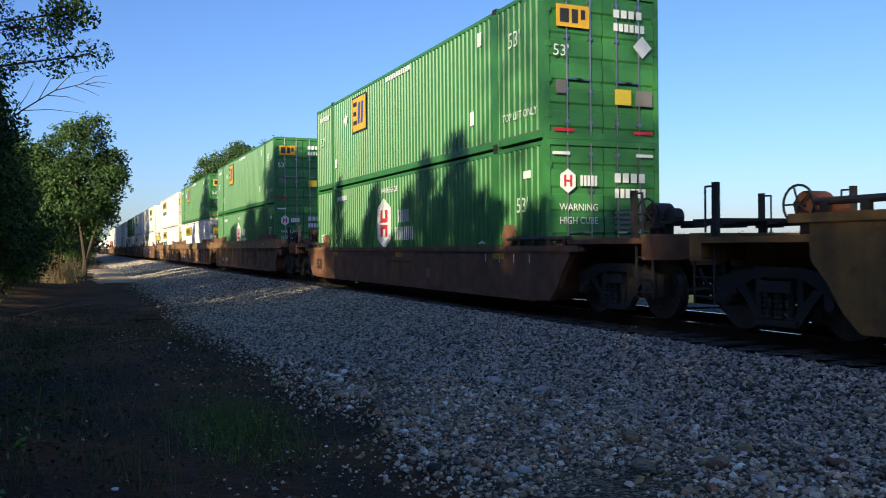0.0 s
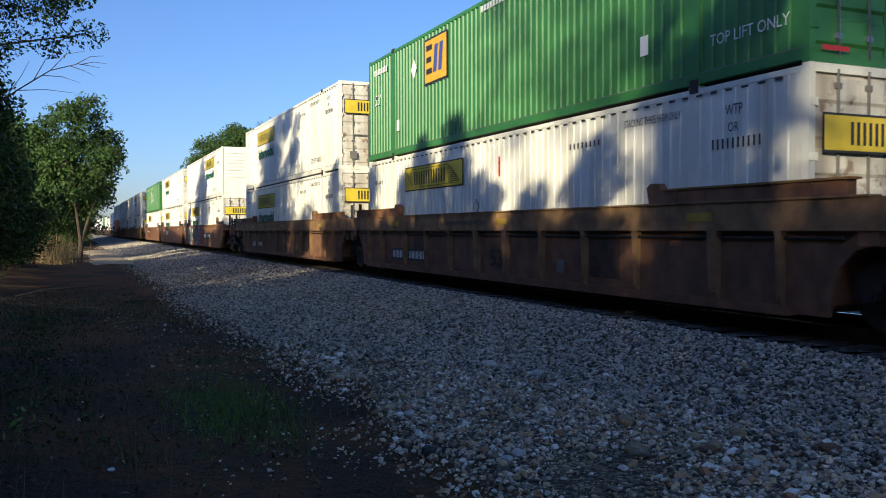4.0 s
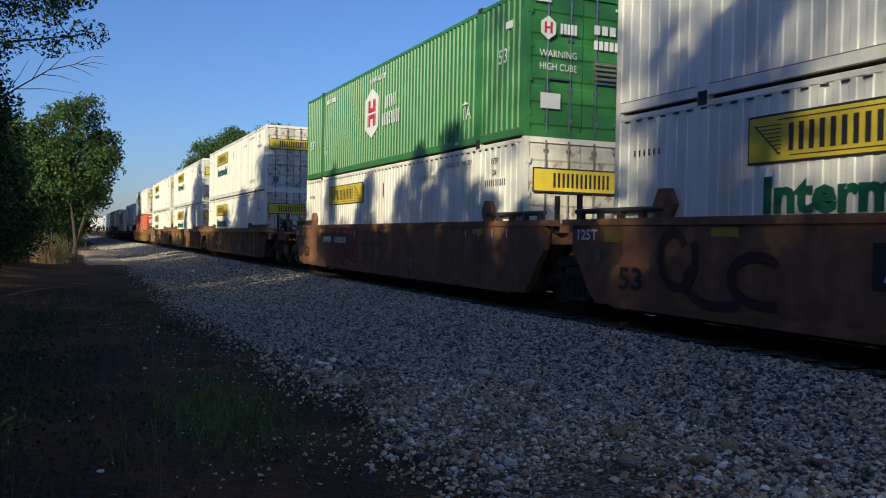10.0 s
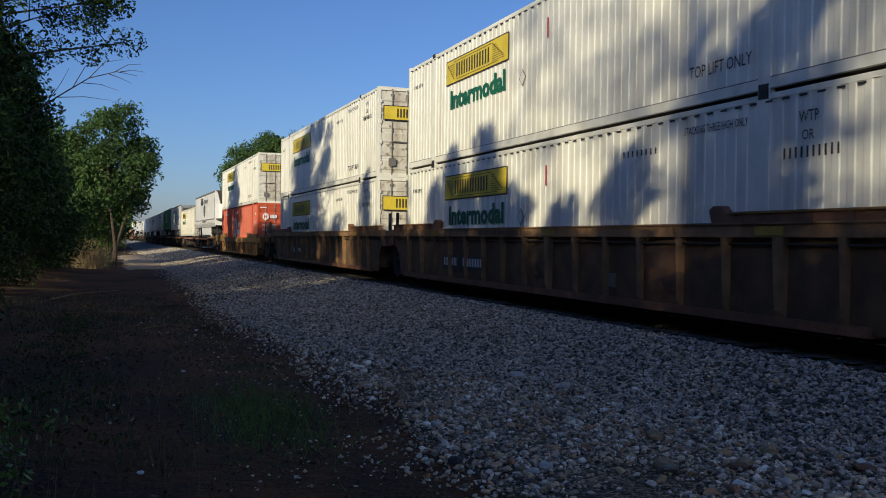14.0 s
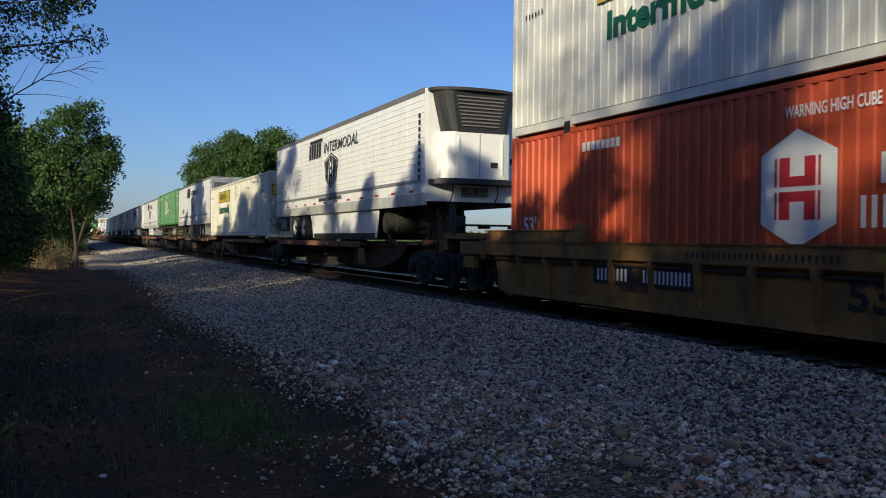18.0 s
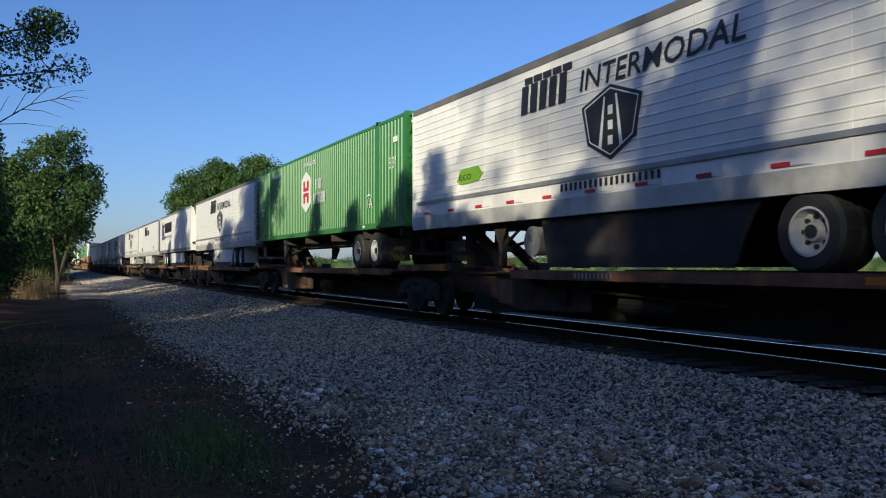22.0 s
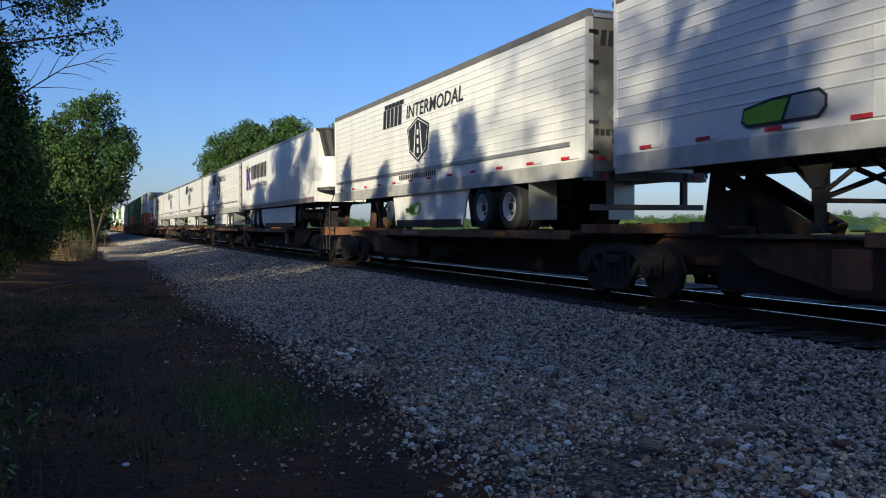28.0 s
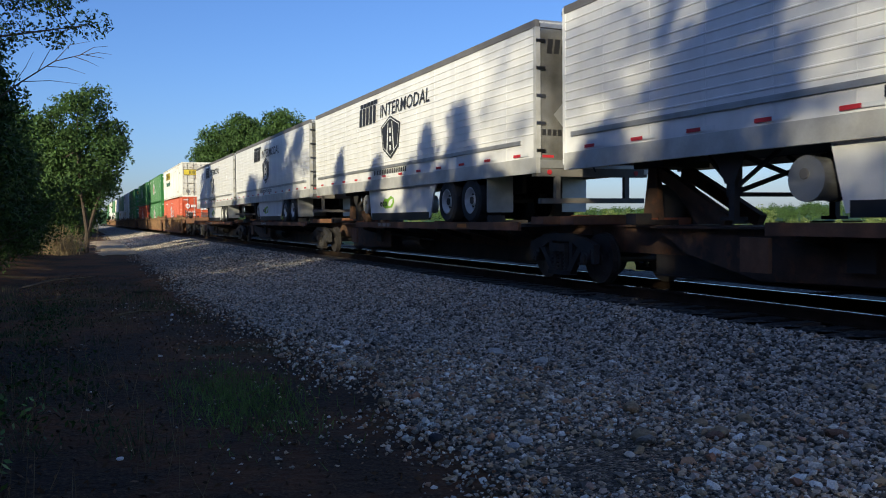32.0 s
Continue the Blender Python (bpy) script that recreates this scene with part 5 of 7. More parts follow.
def trailer(kind, side, dark_skirt=False):
    """Road trailer, doors at y = 0, nose at y = CL; kind: prime, inc or knight."""
    tr = empty("road_trailer")
    top = TB + TH
    fluted = kind != "knight"
    skirt_end = 12.4 if side > 0 else 10.25
    for s in (-1, 1):
        bm = bmesh.new()
        prof = [(TB + 0.2, 0)]
        if fluted:
            for k in range(13):
                z = TB + 0.64 + 0.155 * k
                prof += [(z, 0), (z + 0.008, 0.013), (z + 0.026, 0.013), (z + 0.034, 0)]
        prof.append((top - 0.13, 0))
        a = [bm.verts.new((s * (HALF - 0.012 + d), 0.1, z)) for z, d in prof]
        b = [bm.verts.new((s * (HALF - 0.012 + d), CL - 0.1, z)) for z, d in prof]
        for i in range(len(prof) - 1):
            bm.faces.new((a[i], b[i], b[i + 1], a[i + 1]))
        wall = part("side_wall", bm, TRAILER, tr)
        for k in range(1, 13 if s == side else 1):
            y = CL * k / 13
            part("seam_strip", boxes((*sorted((s * (HALF - 0.012), s * (HALF - 0.008))), y - 0.02, y + 0.02, TB + 0.21, top - 0.135)), TRAILER, wall)
        part("top_rail", boxes((*sorted((s * (HALF - 0.08), s * (HALF + 0.004))), 0.0, CL - 0.06, top - 0.135, top)), GREYBAND if fluted else ALU, tr, "dark grey top rail")
        part("bottom_rail", boxes((*sorted((s * (HALF - 0.09), s * (HALF + 0.006))), 0.0, CL - 0.06, TB - (0.02 if kind == "knight" else 0.1), TB + 0.2)), RAILALU if fluted else ALU, tr, "bare aluminium bottom rail")
        if kind == "prime":
            part("belt_rail", boxes((*sorted((s * (HALF - 0.02), s * (HALF + 0.02))), 0.6, CL - 0.3, TB + 0.48, TB + 0.56)), ALU, tr)
        for k in range(16 if kind == "knight" else 24) if s == side else ():
            y = 0.3 + 1.0 * k if kind == "knight" else 0.3 + 1.32 * (k // 2) + 0.3 * (k % 2)
            t = part_of("tape_strip", TAPE_RED if k % 2 or kind == "knight" else TAPE_WHITE, wall)
            t.location = (s * (HALF + 0.012), y, TB + 0.09 if kind == "knight" else TB + 0.24)
        part("corner_post", boxes((*sorted((s * (HALF - 0.1), s * (HALF + 0.002))), 0.0, 0.1, TB + 0.2, top - 0.135)), RAILALU, tr)
        part("nose_post", boxes((*sorted((s * (HALF - 0.12), s * (HALF - 0.004))), CL - 0.1, CL, TB, top - 0.02)), TRAILER, tr)
        if kind != "inc":
            arch = [(5.85 - 0.75 * math.cos(math.pi / 2 * k / 6), TB - 0.2 - 0.73 * math.sin(math.pi / 2 * k / 6)) for k in range(7)] if kind == "knight" else [(5.3, TB - 0.35), (5.55, TB - 0.93)]
            bm = plate(bmesh.new(), arch + [(skirt_end - 0.12, TB - 0.93), (skirt_end + 0.1, TB - 0.1), (5.1, TB - 0.1)], *sorted((s * 1.16, s * 1.2)))
        else:
            bm = plate(bmesh.new(), [(5.3, TB - 0.35), (5.6, TB - 0.85), (9.0, TB - 0.93), (skirt_end - 0.12, TB - 0.93), (skirt_end + 0.1, TB - 0.1), (5.2, TB - 0.1)], *sorted((s * 1.16, s * 1.2)))
        sk = part("side_skirt", bm, BLACKCAR if dark_skirt else TRAILER, tr, "black aerodynamic skirt" if dark_skirt else "white aerodynamic skirt")
        part("skirt_lip", boxes((*sorted((s * 1.155, s * 1.205)), 5.95 if kind == "knight" else 5.6, skirt_end - 0.18, TB - 0.98, TB - 0.78)), BLACK, sk, "black rubber skirt edge")
    part("roof", boxes((-HALF + 0.08, HALF - 0.08, 0.0, CL - 0.06, top - 0.06, top - 0.03)), TRAILER, tr)
    part("floor", boxes((-HALF + 0.09, HALF - 0.09, 0.05, CL - 0.06, TB + 0.01, TB + 0.12)), BLACKCAR, tr)
    part("nose_wall", boxes((-HALF + 0.12, HALF - 0.12, CL - 0.06, CL - 0.01, TB, top - 0.02)), TRAILER, tr)
    part("door_header", boxes((-HALF + 0.1, HALF - 0.1, 0.0, 0.09, top - 0.14, top)), ALU, tr)
    part("door_sill", boxes((-HALF + 0.1, HALF - 0.1, 0.0, 0.09, TB, TB + 0.15)), ALU, tr)
    for s in (-1, 1):
        door = part("door", boxes((*sorted((s * 0.01, s * 1.19)), 0.03, 0.08, TB + 0.155, top - 0.145)), DOORMETAL if kind != "knight" else TRAILER, tr, "grimy polished steel door" if kind != "knight" else "")
        for x in (0.07, 0.2):
            bm = rods(((s * x, 0.0, TB + 0.1), (s * x, 0.0, top - 0.08), 0.02))
            for z in (TB + 0.5, TB + 1.3, TB + 2.3):
                box(bm, s * x - 0.045, s * x + 0.045, -0.01, 0.03, z, z + 0.06)
            part("lock_rod", bm, GREYBAND, door, "grimy lock rod")
        part("door_handle", boxes((*sorted((s * 0.2, s * 0.55)), -0.03, -0.01, TB + 0.75, TB + 0.79)), STEEL, door)
        for k in range(5):
            part("hinge", boxes((*sorted((s * 1.1, s * 1.29)), -0.012, 0.03, TB + 0.3 + 0.52 * k, TB + 0.36 + 0.52 * k)), STEEL, door)
        part("tail_lamp", rods(((s * 1.0, 0.0, TB - 0.08), (s * 1.0, 0.03, TB - 0.08), 0.05)), REDLETTER, tr)
    pe = on_end(HALF, -0.026)
    bars = slanted_bars(0.25, top - 0.62, 0.8, 0.28, 5) + (slanted_bars(1.45, top - 0.6, 0.7, 0.24, 5) if kind == "inc" else [])
    if kind == "inc":
        part("door_shadow", flat([rect(0.2, top - 0.64, 1.05, top - 0.27), rect(1.42, top - 0.62, 2.18, top - 0.3)], pe), BLACK, tr, "black block behind the lettering").location.y = 0.003
    part("door_lettering", flat(bars, pe), WLETTER if kind == "inc" else BLACK, tr, "bars of lettering on the doors")
    part("stencil_row", flat(letter_bars(0.15, TB + 0.62, 0.8, 0.12, 7) + letter_bars(1.6, TB + 2.0, 0.5, 0.1, 6), pe), BLACK, tr)
    for dx in (0, 0.4) if kind == "inc" else (0, 1.1):
        part("placard_frame", flat([[(0.4 + dx, TB + 1.02), (0.6 + dx, TB + 0.8), (0.8 + dx, TB + 1.02), (0.6 + dx, TB + 1.24)]], pe), ALU if kind != "inc" else DRY, tr, "brown diamond-shaped placard holder" if kind == "inc" else "")
    marking("door_tape", flat([rect(0.15 + 0.5 * k, TB + 0.2, 0.4 + 0.5 * k, TB + 0.25) for k in range(5)], pe), REDLETTER, tr)
    # cooling unit on the nose
    nose = CL
    plan = [(-0.98, 0.0), (-0.95, 0.2), (-0.84, 0.36), (-0.68, 0.42), (0.68, 0.42), (0.84, 0.36), (0.95, 0.2), (0.98, 0.0)]
    bow = [(1.2 * math.cos(math.pi * (1 - k / 12)), 0.12 + 0.46 * math.sin(math.pi * k / 12)) for k in range(13)]
    hood_z = top - 1.1
    unit = part("cooling_unit", prism(plan, nose, TB + 0.56, hood_z), TRAILER, tr, "white refrigeration unit with black grille")
    hood = part("hood", prism(plan, nose, hood_z + 0.002, top - 0.1, 0.9, 1.14, 1.05), BLACK, unit, "dark grey hood round the grille")
    bm = bmesh.new()
    vs = [bm.verts.new((x, nose + 0.447, z)) for x, z in ((-0.5, hood_z + 0.1), (0.5, hood_z + 0.1), (0.68, top - 0.17), (-0.68, top - 0.17))]
    bm.faces.new(vs)
    part("grille_panel", bm, BLACK, hood)
    for k in range(9):
        part("slat", boxes((-0.5 - 0.02 * k, 0.5 + 0.02 * k, nose + 0.45, nose + 0.48, hood_z + 0.14 + 0.088 * k, hood_z + 0.172 + 0.088 * k)), GREYBAND, hood)
    part("roof_cap", prism([(-1.25, -0.06)] + bow + [(1.25, -0.06)], nose, top - 0.095, top - 0.02), BLACKCAR, tr, "black rounded roof cap")
    part("cover_seam", boxes((-0.008, 0.008, nose + 0.42, nose + 0.426, TB + 0.6, hood_z - 0.03)), GREYBAND, unit)
    for x in (-0.62, 0.58):
        part("cover_ridge", plate(bmesh.new(), [(nose + 0.418, TB + 0.62), (nose + 0.45, TB + 0.7), (nose + 0.45, hood_z - 0.2), (nose + 0.418, hood_z - 0.05)], x - 0.02, x + 0.02), TRAILER, unit)
    part("control_box", boxes((-0.5, -0.3, nose + 0.42, nose + 0.43, TB + 0.84, TB + 0.98)), BLACK, unit)
    part("wall_vent", boxes((-1.16, -1.02, nose - 0.01, nose + 0.006, TB + 1.0, TB + 1.14)), BLACK, tr)
    part("lower_shelf", prism([(-1.2, 0.0)] + bow + [(1.2, 0.0)], nose, TB + 0.42, TB + 0.53), BLACK, tr, "black rounded bumper shelf")
    part("connector_box", boxes((-0.42, 0.3, nose, nose + 0.07, TB + 0.14, TB + 0.36)), GREYBAND, tr)
    for x, q in ((-0.32, 0.04), (-0.12, 0.05), (0.1, 0.06), (0.24, 0.035)):
        part("coupling", rods(((x, nose + 0.07, TB + 0.27), (x, nose + 0.17, TB + 0.25), q)), STEEL, tr)
    for x in (-0.7, 0.55):
        part("air_hose", rods(((x, nose + 0.05, TB + 0.42), (x + 0.06, nose + 0.16, TB + 0.16), 0.016), ((x + 0.06, nose + 0.16, TB + 0.16), (x + 0.16, nose + 0.08, TB - 0.12), 0.016)), BLACK, tr)
    # nose-first: tank blackened, the shade it hangs in is put into its colour
    running_gear(tr, TB, BLACK if kind == "inc" else ALU, *((12.82, 13.05, BLACKCAR, 0.3) if side > 0 else (12.2, 10.75, ALU)))
    place = on_side(HALF, CL, side, 0.012)

    skirt = on_side(1.2, CL, side, 0.008)

    def up(a, b):
        return place(a, b + TB) if b > -0.2 else skirt(a, b + TB)
    for name, fn, mat, lab in {"prime": prime_decals(side < 0, dark_skirt), "inc": inc_decals(), "knight": knight_decals()}[kind]:
        part(name, fn(up), mat, tr, lab)
    return tagged(tr, {"prime": "white refrigerated trailer with black shield badge", "inc": "white trailer with bold black lettering bars",
                       "knight": "smooth white trailer with purple crest"}[kind] + ", on a spine wagon", "trailer", "trailers on the train")


def chassis():
    """Road chassis under a 53-foot box."""
    ch = empty("container_chassis")
    z = 2.14
    bm = boxes((-0.5, -0.36, 0.1, CL - 0.2, z - 0.32, z - 0.04), (0.36, 0.5, 0.1, CL - 0.2, z - 0.32, z - 0.04))
    for y in (0.2, 3.0, 6.0, 9.0, 12.0, 15.6):
        box(bm, -1.2, 1.2, y - 0.08, y + 0.08, z - 0.2, z)
    part("main_frame", bm, BLACKCAR, ch)
    road_wheels(ch, (2.0, 3.4), DECK + 0.5)
    for y in (2.0, 3.4):
        part("axle", boxes((-1.1, 1.1, y - 0.07, y + 0.07, DECK + 0.43, DECK + 0.57), (-0.5, -0.36, y - 0.4, y + 0.4, DECK + 0.55, z - 0.32), (0.36, 0.5, y - 0.4, y + 0.4, DECK + 0.55, z - 0.32)), BLACKCAR, ch)
    for s in (-1, 1):
        bm = boxes((s * 0.9 - 0.07, s * 0.9 + 0.07, 12.3, 12.45, 1.4, z - 0.2))
        beam(bm, (s * 0.9, 12.4, 1.5), (s * 0.5, 11.2, z - 0.25), 0.06, 0.06)
        plate(bm, [(12.05, 1.75), (12.5, 1.4), (12.7, 1.4), (12.7, z - 0.2), (12.05, z - 0.2)], *sorted((s * 0.99, s * 1.03)))
        part("landing_leg", bm, BLACKCAR, ch)
        part("mud_flap", boxes((*sorted((s * 0.62, s * 1.22)), 0.98, 1.0, DECK + 0.22, z - 0.25)), BLACK, ch)
        octagon = [(s * 0.95 + 0.25 * math.cos(math.pi * k / 3), DECK + 0.42 + 0.2 * math.sin(math.pi * k / 3)) for k in range(6)]
        patch = part("flap_patch", flat([octagon], lambda a, b: (a, 0.974, b)), DULLGOLD, ch, "dull gold six-sided warning patch")
        part("lettering", W("WIDE", 0.14, s * 0.95 - 0.19, DECK + 0.36, 0.38, 0.006)(lambda a, b: (a, 0.968, b)), BLACK, patch, "black lettering")
    part("bumper", boxes((-1.25, 1.25, 0.02, 0.12, z - 0.7, z - 0.6), (-0.7, -0.6, 0.04, 0.12, z - 0.6, z - 0.2), (0.6, 0.7, 0.04, 0.12, z - 0.6, z - 0.2)), BLACKCAR, ch, "black rear bumper")
    return tagged(ch, "black steel road chassis carrying a green container", "trailer", "trailers on the train")


# s at the start, load, nose first, front end, rear end
LOADS = [(243.2, "prime", 1, "coupler", "joint"), (261.0, "box", 0, "joint", "joint"), (277.6, "prime", 0, "joint", "joint"), (294.5, "chassis", 0, "joint", "joint"), (311.3, "prime", 0, "joint", "coupler"),
         (330.2, "knight", 1, "coupler", "joint"), (347.2, "inc", 0, "joint", "joint"), (364.1, "prime", 0, "joint", "coupler"),
         (383.1, "knight", 1, "coupler", "joint"), (400.2, "prime", 0, "joint", "joint"), (417.3, "prime", 0, "joint", "joint"), (434.3, "prime", 0, "joint", "joint"), (451.3, "prime", 0, "joint", "coupler")]
for s, load, nose_first, fr, re_ in LOADS:
    key = ("spine", fr, re_, nose_first)
    if key in CAR_MASTERS:
        car = copy_thing(CAR_MASTERS[key], Matrix())
        WHEELSETS.extend((o, 0 if o.location.y < 0 else 1) for o in car.children_recursive if o.name.startswith("wheelset"))
    else:
        car = CAR_MASTERS[key] = spine_car(fr, re_, nose_first)
    ride(car, s)
    if load == "box":
        put_box("jb_old", s, 1.24)
        for dy in (2.02, CL - 2.02):
            for sx in (-1, 1):
                part("support_pad", boxes((*sorted((sx * 0.98, sx * 1.28)), dy - 0.13, dy + 0.13, DECK - 0.019, 1.234)), BLACKCAR, car, "sooty container support")
                part("pad_arm", boxes((*sorted((sx * 0.42, sx * 1.2)), dy - 0.1, dy + 0.1, 1.045, 1.13)), BLACKCAR, car)
    elif load == "chassis":
        ride(chassis(), s)
        put_box("hub", s - 0.35, 2.145)
    else:
        key = (load, nose_first, s == 277.6)
        if key in MASTERS:
            tr = copy_thing(MASTERS[key], Matrix())
        else:
            tr = MASTERS[key] = trailer(load, 1 if nose_first else -1, s == 277.6)
        at = s - 0.85 if s == 330.2 else s      # this one stands further forward on its wagon
        ride(tr, at + (CL if nose_first else 0), rz=180 if nose_first else 0)

# ---- the ground and the track ----
def grid_mesh(name, xs, ys, height, mat):
    me = bpy.data.meshes.new(name)
    vs = [(x, y, height(x, y)) for y in ys for x in xs]
    n = len(xs)
    fs = [(j * n + i, j * n + i + 1, (j + 1) * n + i + 1, (j + 1) * n + i) for j in range(len(ys) - 1) for i in range(n - 1)]
    me.from_pydata(vs, [], fs)
    me.materials.append(mat)
    me.shade_smooth()
    return new(name, me)


def along(y, *knots):
    """Value at y on a line through (y, value) knots."""
    return float(np.interp(y, [k[0] for k in knots], [k[1] for k in knots]))


def toe(y):
    """Where the gravel runs out towards the woods."""
    return along(y, (5, 1.75), (8, 2.1), (13, 2.35), (22, 2.4), (30, 2.3), (60, 2.6)) + 0.2 * noise.noise((0, y * 0.6, 5)) + 0.1 * noise.noise((0, y * 2.5, 9))


def foot(y):
    """Foot of the ballast slope."""
    return along(y, (4.5, 5.6), (6.5, 5.7), (8.6, 5.35), (10.2, 4.85), (11.5, 4.0), (14, 3.15), (22, 2.85), (34, 2.9), (60, 3.3)) + 0.15 * noise.noise((3, y * 0.5, 5))


def bed(x, y):
    """Height of the gravel."""
    if x > 7.45:
        return -0.17
    f = min(1.0, max(0.0, (7.45 - x) / (7.45 - foot(y))))
    return -0.17 - 0.43 * (f - 0.06 * math.sin(f * math.pi * 2))


def land(x, y):
    z = -0.615
    if x < -1.0:
        z += 0.10 * min(6, -1.0 - x)
    if x > 13:
        z -= min(1.6, 0.3 * (x - 13))
    d = max(abs(x), abs(y))
    if toe(y) + 0.7 < x < 8.5 and -20 < y < 26 or foot(y) + 0.3 < x < 8.5:
        return z - 0.06
    return z + (0.05 * noise.noise((x * 0.5, y * 0.5, 0)) + 0.025 * noise.noise((x * 2, y * 2, 3)) if d < 80 else 0)


def spread(a, b, n, k):
    """Numbers from a to b, thickest near zero."""
    return [math.copysign(abs(v) ** k, v) for v in np.linspace(-abs(a) ** (1 / k), b ** (1 / k), n)]


def ground_material():
    """Dark leaf-strewn soil by the woods, green field beyond the track."""
    m = bpy.data.materials.new("soil_and_field")
    m.use_nodes = True
    nt, ln = m.node_tree, m.node_tree.links
    b = nt.nodes["Principled BSDF"]
    socket(b, "Roughness", 0.95)
    socket(b, "Specular IOR Level", 0.2)
    co = nt.nodes.new("ShaderNodeTexCoord")

    def nz(sc, det=5.0):
        n = nt.nodes.new("ShaderNodeTexNoise")
        socket(n, "Scale", sc)
        socket(n, "Detail", det)
        ln.new(co.outputs["Object"], n.inputs["Vector"])
        return n.outputs["Fac"]

    def ramp(fac, stops):
        r = nt.nodes.new("ShaderNodeValToRGB")
        el = r.color_ramp.elements
        while len(el) < len(stops):
            el.new(0.5)
        for e, (p, c) in zip(el, stops):
            e.position, e.color = p, (*c, 1)
        ln.new(fac, r.inputs[0])
        return r.outputs[0]

    def mix(fac, a, c):
        x = nt.nodes.new("ShaderNodeMix")
        x.data_type = "RGBA"
        ln.new(fac, x.inputs[0])
        ln.new(a, x.inputs[6])
        ln.new(c, x.inputs[7])
        return x.outputs[2]
    soil = ramp(nz(0.45), [(0.34, (0.022, 0.018, 0.016)), (0.46, (0.055, 0.034, 0.022)), (0.57, (0.155, 0.064, 0.027)), (0.7, (0.042, 0.056, 0.015))])
    litter = ramp(nz(38.0, 3.0), [(0.4, (0.02, 0.017, 0.014)), (0.56, (0.075, 0.05, 0.03)), (0.7, (0.17, 0.12, 0.07))])
    near = mix(ramp(nz(6.0), [(0.4, (0.15, 0.15, 0.15)), (0.65, (0.75, 0.75, 0.75))]), soil, litter)
    field = ramp(nz(0.06), [(0.35, (0.11, 0.15, 0.035)), (0.65, (0.19, 0.22, 0.06))])
    sep = nt.nodes.new("ShaderNodeSeparateXYZ")
    ln.new(co.outputs["Object"], sep.inputs[0])
    mr = nt.nodes.new("ShaderNodeMapRange")
    socket(mr, "From Min", 26.0)
    socket(mr, "From Max", 40.0)
    ln.new(sep.outputs[0], mr.inputs["Value"])
    ln.new(mix(mr.outputs[0], near, field), b.inputs["Base Color"])
    bn = nt.nodes.new("ShaderNodeBump")
    socket(bn, "Strength", 0.9)
    socket(bn, "Distance", 0.06)
    ln.new(nz(12.0, 8.0), bn.inputs["Height"])
    ln.new(bn.outputs[0], b.inputs["Normal"])
    return m


def stone_material(name, ramp_stops, detail):
    """Broken rock; every piece its own shade."""
    m = bpy.data.materials.new(name)
    m.use_nodes = True
    nt, ln = m.node_tree, m.node_tree.links
    b = nt.nodes["Principled BSDF"]
    socket(b, "Roughness", 0.85)
    socket(b, "Specular IOR Level", 0.3)
    co = nt.nodes.new("ShaderNodeTexCoord")
    r = nt.nodes.new("ShaderNodeValToRGB")
    r.color_ramp.interpolation = "LINEAR"
    el = r.color_ramp.elements
    while len(el) < len(ramp_stops):
        el.new(0.5)
    for e, (p, c) in zip(el, ramp_stops):
        e.position, e.color = p, (*c, 1)
    if detail:
        v = nt.nodes.new("ShaderNodeTexVoronoi")
        socket(v, "Scale", detail)
        ln.new(co.outputs["Object"], v.inputs["Vector"])
        sp = nt.nodes.new("ShaderNodeSeparateColor")
        ln.new(v.outputs["Color"], sp.inputs[0])
        ln.new(sp.outputs[0], r.inputs[0])
        bn = nt.nodes.new("ShaderNodeBump")
        bn.invert = True
        socket(bn, "Strength", 1.0)
        socket(bn, "Distance", 0.05)
        ln.new(v.outputs["Distance"], bn.inputs["Height"])
        ln.new(bn.outputs[0], b.inputs["Normal"])
    else:
        g = nt.nodes.new("ShaderNodeNewGeometry")
        ln.new(g.outputs["Random Per Island"], r.inputs[0])
    n = nt.nodes.new("ShaderNodeTexNoise")
    socket(n, "Scale", 90.0)
    ln.new(co.outputs["Object"], n.inputs["Vector"])
    mr = nt.nodes.new("ShaderNodeMapRange")
    socket(mr, "From Min", 0.3)
    socket(mr, "From Max", 0.7)
    socket(mr, "To Min", 0.85)
    socket(mr, "To Max", 1.3)
    ln.new(n.outputs["Fac"], mr.inputs["Value"])
    mx = nt.nodes.new("ShaderNodeMix")
    mx.data_type, mx.blend_type = "RGBA", "MULTIPLY"
    mx.inputs[0].default_value = 1.0
    ln.new(r.outputs[0], mx.inputs[6])
    ln.new(mr.outputs[0], mx.inputs[7])
    ln.new(mx.outputs[2], b.inputs["Base Color"])
    return m


ROCK_STOPS = [(0.0, (0.055, 0.05, 0.044)), (0.28, (0.2, 0.183, 0.16)), (0.6, (0.45, 0.415, 0.37)), (0.85, (0.67, 0.625, 0.56)), (0.93, (0.5, 0.33, 0.19)), (1.0, (0.58, 0.58, 0.57))]
ROCK = stone_material("broken_ballast_rock", [(p, (c[0] * 0.89, c[1] * 0.86, c[2] * 0.81)) for p, c in ROCK_STOPS], 0)
ROCKBED = stone_material("packed_ballast", [(p, tuple(v * 0.72 for v in c)) for p, c in ROCK_STOPS], 18.0)
tagged(grid_mesh("ground", spread(-2500, 2500, 200, 3), spread(-2500, 2500, 240, 3), land, ground_material()), "dark leaf-strewn soil beside the track, green field beyond it", "ground", kind="structure")

